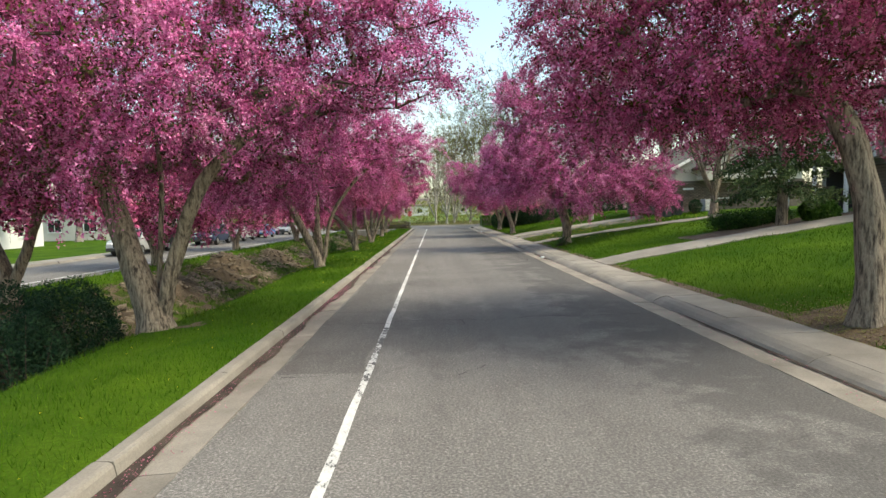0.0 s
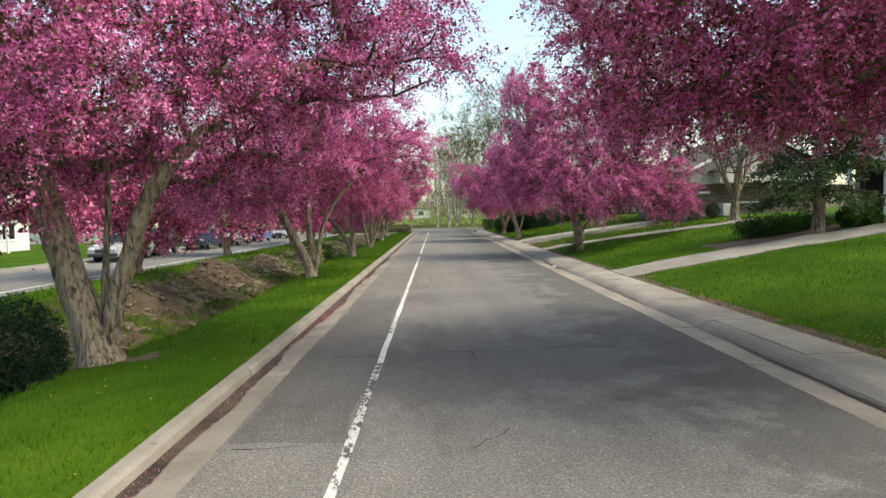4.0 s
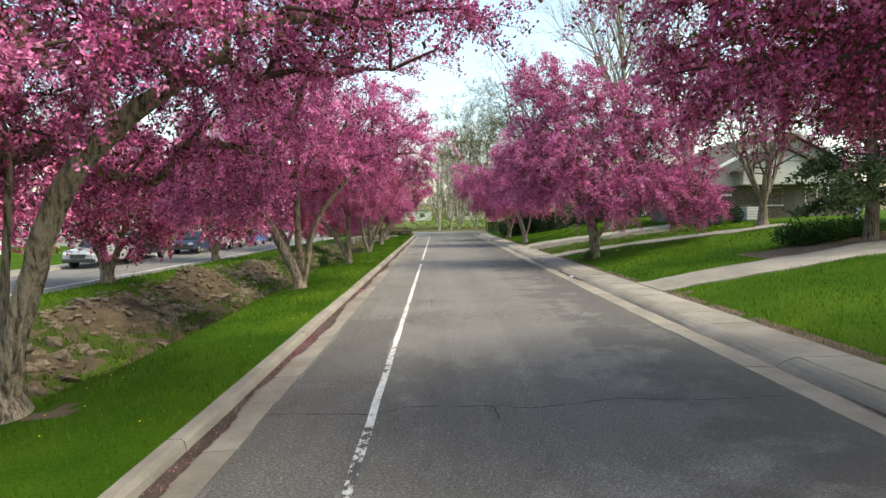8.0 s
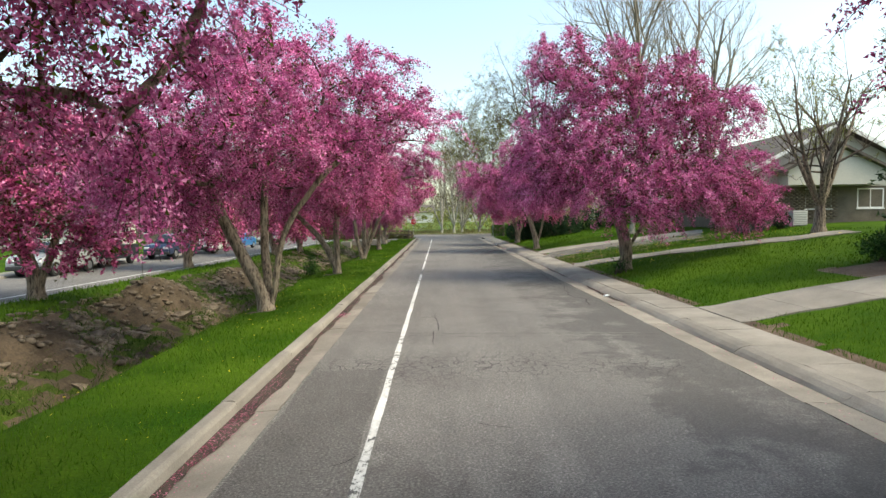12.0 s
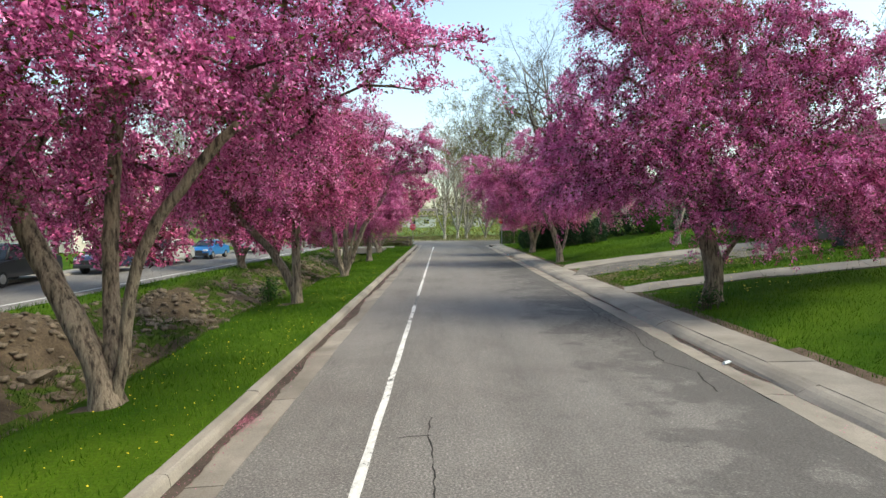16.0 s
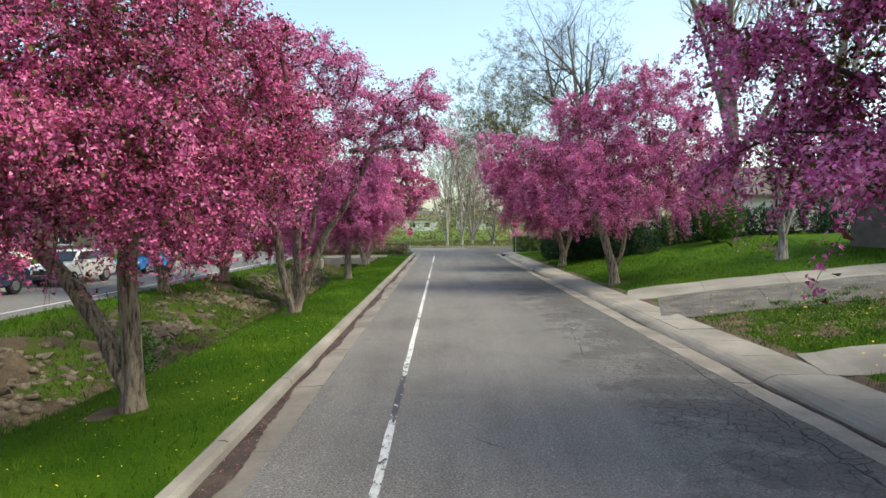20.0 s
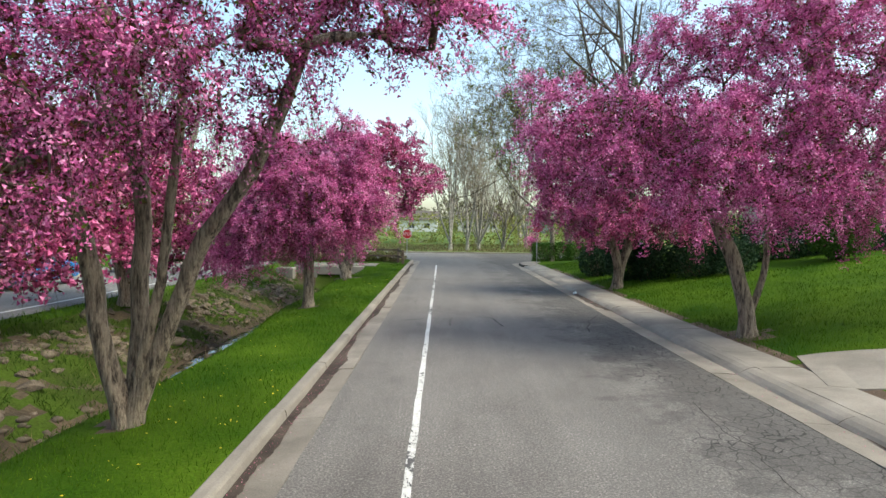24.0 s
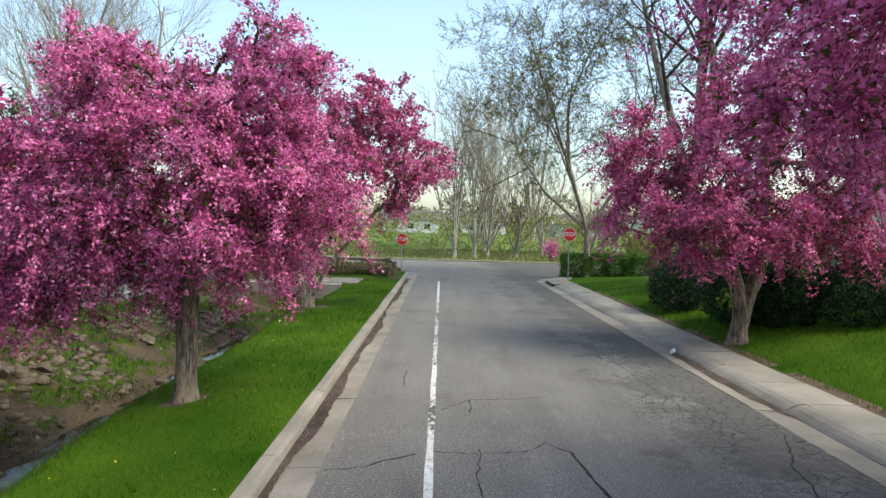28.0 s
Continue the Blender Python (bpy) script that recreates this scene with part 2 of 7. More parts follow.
def water_material():
    m, N, L, P = nodes_of("creek_water")
    co = N.new("ShaderNodeNewGeometry").outputs["Position"]
    n = noise_node(N, L, co, 5.0, 3)
    P.inputs["Base Color"].default_value = (0.02, 0.02, 0.014, 1)
    P.inputs["Roughness"].default_value = 0.04
    bump_node(N, L, n, 0.12, 0.02, P)
    return m


def siding_material(name, c):
    return surface(name, tuple(x * 0.88 for x in c), c, 0.7, 0.5, 14.0, 0.1, 0.004, 0.06, 0.12)


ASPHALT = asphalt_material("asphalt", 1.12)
ASPHALT_FAR = asphalt_material("asphalt_far", 1.15, False)
PATCH = asphalt_material("asphalt_patch", 0.8, False)
SEAL = surface("crack_dirt", (0.012, 0.012, 0.012), (0.035, 0.033, 0.03), 0.9, 3.0, 40.0, 0.2)
PAINT = line_paint_material()
PAINT_FAR = surface("road_paint", (0.5, 0.5, 0.48), (0.66, 0.66, 0.63), 0.7, 0.5, 12.0, 0.1)
CONCRETE = surface("concrete", (0.16, 0.144, 0.122), (0.28, 0.252, 0.215), 0.88, 0.9, 45.0, 0.35, 0.006, 0.14, 0.28, None, 0.0, "World")
CONCRETE_PALE = surface("pale_concrete", (0.175, 0.158, 0.136), (0.29, 0.265, 0.23), 0.88, 0.7, 40.0, 0.3, 0.006, 0.1, 0.24, None, 0.0, "World")
DEBRIS = surface("gutter_dirt", (0.03, 0.023, 0.019), (0.095, 0.073, 0.06), 0.95, 1.6, 60.0, 0.7, 0.01, 0.0, 0.5, None, 0.0, "World")
LAWN = surface("lawn_soil_and_turf", (0.022, 0.062, 0.004), (0.066, 0.12, 0.009), 0.95, 0.4, 22.0, 0.8, 0.03, 0.0, 0.45, None, 0.0, "World", 0.04)
ROUGH_GRASS = surface("rough_turf", (0.04, 0.055, 0.014), (0.055, 0.095, 0.012), 0.95, 0.6, 18.0, 0.8, 0.04, 0.0, 0.5, None, 0.0, "World", 0.05)
MUD = surface("creek_mud", (0.04, 0.03, 0.02), (0.11, 0.083, 0.055), 0.85, 0.9, 14.0, 0.8, 0.05, 0.0, 0.5, None, 0.0, "World", 0.15)
MULCH = surface("leaf_mulch", (0.075, 0.05, 0.035), (0.16, 0.115, 0.08), 0.95, 1.2, 30.0, 0.8, 0.03, 0.0, 0.5, None, 0.0, "World")
GRAVEL = surface("gravel", (0.09, 0.082, 0.074), (0.2, 0.185, 0.165), 0.95, 1.6, 26.0, 1.0, 0.04, 0.0, 0.7, None, 0.0, "World")
MEADOW = surface("meadow", (0.07, 0.115, 0.025), (0.125, 0.17, 0.05), 0.95, 0.06, 3.0, 0.5, 0.05, 0.0, 0.4, None, 0.0, "World", 0.05)
ROCK = surface("bank_rock", (0.06, 0.047, 0.035), (0.19, 0.155, 0.115), 0.9, 1.5, 12.0, 0.7, 0.03, 0.3, 0.45)
BARK = bark_material("crabapple_bark", (0.17, 0.13, 0.095), (0.38, 0.31, 0.23), (0.04, 0.028, 0.02))
BARK_GREY = bark_material("grey_bark", (0.2, 0.175, 0.145), (0.36, 0.325, 0.28), (0.06, 0.05, 0.042))
BARK_PALE = bark_material("pale_bark", (0.3, 0.28, 0.24), (0.5, 0.46, 0.4), (0.1, 0.085, 0.07))
TWIG = surface("twig_bark", (0.05, 0.036, 0.028), (0.11, 0.08, 0.06), 0.9, 2.0, 30.0, 0.2)
TWIG_PALE = surface("pale_twig_bark", (0.2, 0.17, 0.13), (0.34, 0.3, 0.24), 0.9, 2.0, 30.0, 0.2)
BLOSSOM = foliage("crabapple_blossom", [(0.0, (0.24, 0.032, 0.115)), (0.3, (0.47, 0.09, 0.255)), (0.65, (0.66, 0.175, 0.41)), (1.0, (0.82, 0.38, 0.6))], 0.14, 0.55, 1.1, 0.42)
BLOSSOM_RED = foliage("deep_red_blossom", [(0.0, (0.22, 0.03, 0.09)), (0.35, (0.43, 0.076, 0.2)), (0.7, (0.61, 0.15, 0.33)), (1.0, (0.78, 0.33, 0.5))], 0.14, 0.55, 1.1, 0.42)
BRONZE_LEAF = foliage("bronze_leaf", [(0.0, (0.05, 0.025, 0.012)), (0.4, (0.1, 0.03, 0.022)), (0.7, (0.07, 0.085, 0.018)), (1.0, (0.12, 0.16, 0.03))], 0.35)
GREEN_LEAF = foliage("shrub_leaf", [(0.0, (0.012, 0.035, 0.012)), (0.5, (0.03, 0.075, 0.018)), (1.0, (0.075, 0.15, 0.03))], 0.3)
DARK_LEAF = foliage("juniper_leaf", [(0.0, (0.01, 0.026, 0.014)), (0.5, (0.022, 0.05, 0.024)), (1.0, (0.045, 0.085, 0.035))], 0.2)
HEDGE_LEAF = foliage("clipped_hedge_leaf", [(0.0, (0.03, 0.07, 0.014)), (0.5, (0.06, 0.13, 0.022)), (1.0, (0.12, 0.22, 0.04))], 0.3)
SPRUCE_LEAF = foliage("conifer_needles", [(0.0, (0.02, 0.036, 0.016)), (0.5, (0.055, 0.085, 0.034)), (1.0, (0.13, 0.16, 0.06))], 0.2)
BUD_LEAF = foliage("spring_bud", [(0.0, (0.14, 0.17, 0.04)), (0.6, (0.28, 0.3, 0.08)), (1.0, (0.42, 0.4, 0.16))], 0.4)
WOODS_LEAF = foliage("far_woods_haze", [(0.0, (0.11, 0.105, 0.075)), (0.5, (0.17, 0.165, 0.105)), (1.0, (0.24, 0.23, 0.13))], 0.3)
GRASS_BLADE = foliage("grass_blade", [(0.0, (0.026, 0.068, 0.004)), (0.5, (0.048, 0.112, 0.007)), (1.0, (0.1, 0.165, 0.016))], 0.25, 0.8, 0.5, 0.55)
DITCH_BLADE = foliage("ditch_grass_blade", [(0.0, (0.018, 0.042, 0.006)), (0.5, (0.036, 0.078, 0.01)), (1.0, (0.08, 0.115, 0.025))], 0.25, 0.8, 0.5, 0.55)
DRY_BLADE = foliage("dry_grass_blade", [(0.0, (0.12, 0.09, 0.045)), (0.5, (0.2, 0.165, 0.085)), (1.0, (0.13, 0.18, 0.045))], 0.3, 0.6, 0.4, 0.4)
DANDELION = plain("dandelion_yellow", (0.75, 0.55, 0.03), 0.6)
PETAL_FALLEN = foliage("fallen_petal", [(0.0, (0.25, 0.05, 0.1)), (0.5, (0.4, 0.12, 0.2)), (1.0, (0.6, 0.3, 0.38))], 0.2)
WATER = water_material()
WOOD_FENCE = surface("weathered_fence_wood", (0.085, 0.06, 0.042), (0.2, 0.15, 0.105), 0.85, 1.2, 18.0, 0.4, 0.01, 0.15, 0.4, (1, 1, 1))
WOOD_DARK = surface("weathered_wood", (0.045, 0.033, 0.025), (0.12, 0.09, 0.065), 0.85, 1.2, 18.0, 0.4, 0.01, 0.15, 0.4, (1, 1, 1))
STEEL = plain("galvanised_steel", (0.38, 0.39, 0.39), 0.45, 0.8)
SIGN_RED = plain("sign_red", (0.5, 0.012, 0.018), 0.45)
SIGN_WHITE = plain("sign_white", (0.78, 0.78, 0.76), 0.45)
BLACK = plain("dark_void", (0.008, 0.008, 0.008), 0.9)
RUBBER = plain("tyre_rubber", (0.018, 0.018, 0.018), 0.85)
GLASS = plain("dark_window_glass", (0.02, 0.025, 0.03), 0.06)
CHROME = plain("wheel_alloy", (0.5, 0.5, 0.5), 0.3, 0.9)
LAMP_GLASS = plain("headlamp_glass", (0.65, 0.66, 0.68), 0.12)
TRIM_DARK = plain("dark_plastic_trim", (0.03, 0.03, 0.03), 0.6)
BRICK_TAN = surface("tan_brick", (0.13, 0.105, 0.08), (0.22, 0.18, 0.135), 0.92, 1.5, 20.0, 0.4, 0.01, 0.25, 0.3)
MORTAR = surface("mortar", (0.12, 0.105, 0.085), (0.18, 0.155, 0.125), 0.95, 1.5, 30.0, 0.3)
CREAM = siding_material("cream_siding", (0.6, 0.57, 0.5))
WHITE_SIDING = siding_material("white_siding", (0.7, 0.7, 0.68))
GREY_SIDING = siding_material("grey_siding", (0.33, 0.33, 0.33))
BROWN_SIDING = siding_material("brown_siding", (0.2, 0.16, 0.125))
ROOFING = surface("asphalt_shingle", (0.075, 0.065, 0.058), (0.14, 0.12, 0.105), 0.95, 0.8, 12.0, 0.5, 0.02, 0.15, 0.4)


# ---- building helpers ----
def mesh_np(name, verts, faces, smooth=False):
    """A mesh from arrays: verts n x 3, and faces as one array, or a list of arrays, all with one corner count each."""
    groups = faces if isinstance(faces, list) else [faces]
    groups = [np.asarray(g, dtype=np.int32) for g in groups if len(g)]
    me = bpy.data.meshes.new(name)
    verts = np.asarray(verts, dtype=np.float32)
    me.vertices.add(len(verts))
    me.vertices.foreach_set("co", verts.ravel())
    loops = np.concatenate([g.ravel() for g in groups])
    counts = np.concatenate([np.full(len(g), g.shape[1], dtype=np.int32) for g in groups])
    starts = np.concatenate([[0], np.cumsum(counts)[:-1]]).astype(np.int32)
    me.loops.add(len(loops))
    me.loops.foreach_set("vertex_index", loops)
    me.polygons.add(len(counts))
    me.polygons.foreach_set("loop_start", starts)
    me.polygons.foreach_set("loop_total", counts)
    if smooth:
        me.polygons.foreach_set("use_smooth", np.ones(len(counts), dtype=bool))
    me.update(calc_edges=True)
    return me


def part(name, data, material, parent=None, label="", at=None):
    """Links a mesh or a bmesh as one object, under a thing or a part if given."""
    if isinstance(data, bmesh.types.BMesh):
        me = bpy.data.meshes.new(name)
        bmesh.ops.recalc_face_normals(data, faces=data.faces)
        data.to_mesh(me)
        data.free()
        data = me
    if material is not None and not data.materials:
        data.materials.append(material)
    ob = new(name, data)
    if parent is not None:
        ob.parent = parent
    if at is not None:
        ob.matrix_basis = at
    if label:
        tagged(ob, label)
    return ob


def box(bm, x0, x1, y0, y1, z0, z1, bevel=0.0, m=None):
    r = bmesh.ops.create_cube(bm, size=1.0)
    vs = r["verts"]
    for v in vs:
        v.co = Vector(((x0 + x1) / 2 + v.co.x * (x1 - x0), (y0 + y1) / 2 + v.co.y * (y1 - y0), (z0 + z1) / 2 + v.co.z * (z1 - z0)))
    if bevel:
        es = list({e for v in vs for e in v.link_edges})
        out = bmesh.ops.bevel(bm, geom=es, offset=bevel, segments=2, affect="EDGES", profile=0.5)
        vs = list({v for f in out["faces"] for v in f.verts} | {v for v in vs if v.is_valid})
    if m is not None:
        bmesh.ops.transform(bm, matrix=m, verts=[v for v in vs if v.is_valid])
    return bm


def boxed(x0, x1, y0, y1, z0, z1, bevel=0.0):
    return box(bmesh.new(), x0, x1, y0, y1, z0, z1, bevel)


def rod(bm, a, b, r0, r1=None, sides=10):
    """A capped cone or cylinder from a to b."""
    a, b = Vector(a), Vector(b)
    r1 = r0 if r1 is None else r1
    m = Matrix.Translation((a + b) / 2) @ (b - a).to_track_quat("Z", "Y").to_matrix().to_4x4()
    bmesh.ops.create_cone(bm, cap_ends=True, segments=sides, radius1=r0, radius2=r1, depth=(b - a).length, matrix=m)
    return bm


def prism(outline, x0, x1, axis="x"):
    """A solid with a side outline in (u, z), drawn out along one axis."""
    bm = bmesh.new()
    put = (lambda s, u, z: (s, u, z)) if axis == "x" else (lambda s, u, z: (u, s, z))
    a = [bm.verts.new(put(x0, u, z)) for u, z in outline]
    b = [bm.verts.new(put(x1, u, z)) for u, z in outline]
    bm.faces.new(a)
    bm.faces.new(b[::-1])
    n = len(a)
    for i in range(n):
        bm.faces.new((a[i], b[i], b[(i + 1) % n], a[(i + 1) % n]))
    return bm


def lerp_profile(x, pts):
    xs, zs = zip(*pts)
    return np.interp(x, xs, zs)


def wob(x, y, s, seed=0.0):
    """A cheap smooth wobble between about -1 and 1."""
    return (np.sin(x * s * 1.7 + seed) * np.cos(y * s * 1.3 - seed * 2) + 0.6 * np.sin(x * s * 3.1 - y * s * 2.3 + seed * 3) + 0.4 * np.cos(x * s * 5.3 + y * s * 6.1 + seed)) / 1.6


# ---- the ground, one sheet ----
def far_edge(y):
    return -13.6 + 0.03 * (y - 50)


DITCH = [(-60, 0.1), (-14.2, 0.04), (-12.7, 0.03), (-11.8, -0.2), (-9.3, -1.2), (-8.65, -1.55), (-7.7, -1.55), (-7.25, -1.2), (-6.5, -0.5), (-6.0, -0.04), (-4.6, 0.1), (-3.3, 0.1), (-3.2, -0.12), (5.3, -0.12), (6.35, 0.06), (6.5, 0.11), (8.0, 0.36), (12.0, 0.98), (17.0, 1.66), (20.0, 1.95), (26.0, 2.1), (60, 2.3)]
FLAT = [(-60, 0.1), (-3.3, 0.1), (-3.2, -0.12), (5.3, -0.12), (6.35, 0.06), (6.5, 0.11), (12.0, 0.6), (20.0, 1.2), (60, 1.6)]
CROSS_B = 104.0                    # far side of the cross street
END_L, END_R = 88.65, 85.6         # where the kerbs turn into it
TURN_L, TURN_R = 2.4, 3.6          # the radius of each turn


def ground_height(x, y):
    """Height of the open ground; arrays or numbers."""
    x, y = np.asarray(x, dtype=float), np.asarray(y, dtype=float)
    sway = 0.25 * np.sin(y * 0.21) + 0.15 * np.sin(y * 0.53 + 1)
    inside = np.clip((x + 13.0) / 2.0, 0, 1) * np.clip((-5.2 - x) / 1.0, 0, 1)
    z = lerp_profile(x + sway * inside, DITCH)
    rough = np.clip((-6.2 - x) / 0.8, 0, 1) * np.clip((x + 12.8) / 0.8, 0, 1)
    z = z + rough * np.clip((z + 1.5) / 0.5, 0.75, 1) * (0.09 * wob(x, y, 1.1) + 0.05 * wob(x, y, 2.7, 2))
    z = z + 0.025 * wob(x, y, 0.8, 1) * np.clip((x - 6.8) / 1.5, 0, 1)
    end = np.clip((y - 79.6) / 0.7, 0, 1)
    z = z * (1 - end) + lerp_profile(x, FLAT) * end
    cross = np.clip((y - 86.0) / 4.0, 0, 1)
    z = z * (1 - cross) + np.minimum(z, 0.1) * cross
    near = np.where(x > 1.0, END_R + TURN_R, END_L + TURN_L)
    street = ((y > near - 0.25) & (y < CROSS_B + 0.2)).astype(float)
    z = z * (1 - street) - 0.12 * street
    u = x - far_edge(y)
    lane = ((u > -6.75) & (u < 0.1) & (y < near)).astype(float)
    z = np.where(lane > 0, np.minimum(z, -0.06), z)
    beyond = np.clip((y - CROSS_B - 0.3) / 0.4, 0, 1)
    z = np.where(y > CROSS_B + 0.2, 0.1 * beyond + 0.012 * np.clip(y - 112, 0, 150) + 0.1 * wob(x, y, 0.2) * np.clip((y - 106) / 5, 0, 1), z)
    return z


def build_ground():
    xs = np.concatenate([[-2500, -1200, -600, -300, -160, -90, -60, -45, -35], np.arange(-28, -23, 1.0), np.arange(-23, -13, 0.25), np.arange(-13, -5, 0.2), np.arange(-5, -3.3, 0.425), [-3.3, -3.2, -2.4, 1, 4.5, 5.3, 6.35, 6.5], np.arange(6.75, 20, 0.33), np.arange(20, 34, 1.5), [36, 45, 60, 90, 160, 300, 600, 1200, 2500]])
    ys = np.concatenate([[-400, -120, -50, -25, -12], np.arange(-6, 79, 0.33), np.arange(79, 81, 0.2), np.arange(81, 90, 0.6), [90.2, 90.4, 92, 98, 103.5, 104.1, 104.4, 104.7], np.arange(105.2, 130, 1.2), [135, 145, 160, 180, 220, 262, 300, 420, 700, 1200, 2500, 4500]])
    X, Y = np.meshgrid(xs, ys)
    Z = ground_height(X, Y)
    V = np.stack([X, Y, Z], -1).reshape(-1, 3)
    w, h = len(xs), len(ys)
    i = (np.arange(h - 1)[:, None] * w + np.arange(w - 1)[None]).ravel()
    F = np.stack([i, i + 1, i + w + 1, i + w], 1)
    me = mesh_np("ground", V, F, True)
    for m in (LAWN, ROUGH_GRASS, MUD, MULCH, MEADOW):
        me.materials.append(m)
    C = V[F].mean(1)
    x, y, z = C.T
    n = wob(x, y, 0.9, 4) * 0.5 + wob(x, y, 2.6, 1) * 0.5
    idx = np.zeros(len(F), dtype=np.int32)
    ditch = (x > -12.4) & (x < -6.5) & (y < 80)
    idx[ditch] = 1
    idx[ditch & (z < -1.33 + 0.25 * n)] = 2
    idx[ditch & (x < -9.0) & (x > -12.0) & (n < -0.12)] = 2
    # bare earth along the walk's edge, under the trees and beside the front path
    idx[(x > 6.3) & (x < 6.75 + 0.25 * n) & (y < 80)] = 3
    idx[(x > 11.0) & (y > 26.0) & (y < 28.0 + 0.9 * n + (x - 9) * 0.16) & (x < 22)] = 3
    idx[(np.hypot(x - 7.2, y - 11.0) < 1.5 + 0.5 * n)] = 3
    idx[(np.hypot(x - 7.0, y - 55.4) < 0.6 + 0.3 * n)] = 3
    for ty in (13.7, 27.2, 38.3, 48.4, 60.7, 72.5):
        idx[(np.hypot(x + 5.3, y - ty) < 0.26 + 0.2 * n)] = 3
    idx[(x > 6.4) & (x < 14) & (y > 42.2) & (y < 46.8) & (n > 0.1)] = 3
    idx[(y > CROSS_B) | (x < -60) | (x > 60)] = 4
    idx[(x > -16) & (x < -3.2) & (y > 81.5) & (y < 90) & (n > -0.1)] = 1
    me.polygons.foreach_set("material_index", idx)
    return tagged(new("ground", me), "green spring lawn and creek bank running to a far meadow", "ground", "", "structure")


build_ground()

# ---- road, kerbs, walks ----
ROAD_L, ROAD_R = -2.5, 4.59


def strip(xs_left, xs_right, ys, z):
    n = len(ys)
    V = np.concatenate([np.stack([xs_left, ys, np.full(n, z)], 1), np.stack([xs_right, ys, np.full(n, z)], 1)])
    i = np.arange(n - 1)
    return V, np.stack([i, i + n, i + n + 1, i + 1], 1)


def build_road():
    rng = np.random.default_rng(3)
    ys = np.arange(-30, END_R + 0.01, 0.2)
    jl = 0.02 * wob(ys, ys * 0.3, 1.3) + 0.008 * rng.normal(0, 1, len(ys))
    jr = 0.03 * wob(ys, ys * 0.2, 1.1, 2) + 0.01 * rng.normal(0, 1, len(ys))
    V, F = strip(ROAD_L + jl, ROAD_R + jr, ys, 0.0)
    n = len(ys)
    # crown between the edges and the mouth that widens into the cross street
    t = np.linspace(0, 1, 13)
    W = (V[:n, None, :] * (1 - t[None, :, None]) + V[n:, None, :] * t[None, :, None])
    W[..., 2] = 0.0
    Vg = W.reshape(-1, 3)
    i = (np.arange(n - 1)[:, None] * 13 + np.arange(12)[None]).ravel()
    Fg = np.stack([i, i + 1, i + 14, i + 13], 1)
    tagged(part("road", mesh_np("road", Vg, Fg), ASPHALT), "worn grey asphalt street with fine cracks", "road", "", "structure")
    # mouth and cross street in one outline
    rl, rr = TURN_L + 0.53, TURN_R + 0.53

    def mouth_left(y):
        return np.where(y < END_L, ROAD_L, -3.03 - TURN_L + np.sqrt(np.maximum(rl ** 2 - np.maximum(y - END_L, 0) ** 2, 0)))

    def mouth_right(y):
        return 5.12 + TURN_R - np.sqrt(np.maximum(rr ** 2 - (y - END_R) ** 2, 0))

    ya, yb = np.linspace(END_R, END_R + rr, 28), np.linspace(END_R + rr, END_L + rl, 16)
    V, F, n = [], [], 0
    for yy, lo, hi in ((ya, mouth_left(ya), mouth_right(ya)), (yb, mouth_left(yb), np.full(16, 220.0)), (np.array([END_L + rl, CROSS_B]), np.full(2, -220.0), np.full(2, 220.0))):
        Vs, Fs = strip(lo, hi, yy, 0.0)
        V.append(Vs)
        F.append(Fs + n)
        n += len(Vs)
    tagged(part("cross_street", mesh_np("cross_street", np.concatenate(V), np.concatenate(F)), ASPHALT), "grey asphalt cross street at the junction", "road", "", "structure")


build_road()
tagged(part("edge_line", mesh_np("edge_line", *strip(np.interp(np.arange(-20, 84.4, 0.25), [-20, 84], [-1.185, -1.185]) + 0.006 * np.sin(np.arange(-20, 84.4, 0.25) * 3), np.interp(np.arange(-20, 84.4, 0.25), [-20, 84], [-1.08, -1.08]) + 0.006 * np.sin(np.arange(-20, 84.4, 0.25) * 2.1), np.arange(-20, 84.4, 0.25), 0.004)), PAINT), "chipped white painted parking lane line", "road marking", "", "structure")


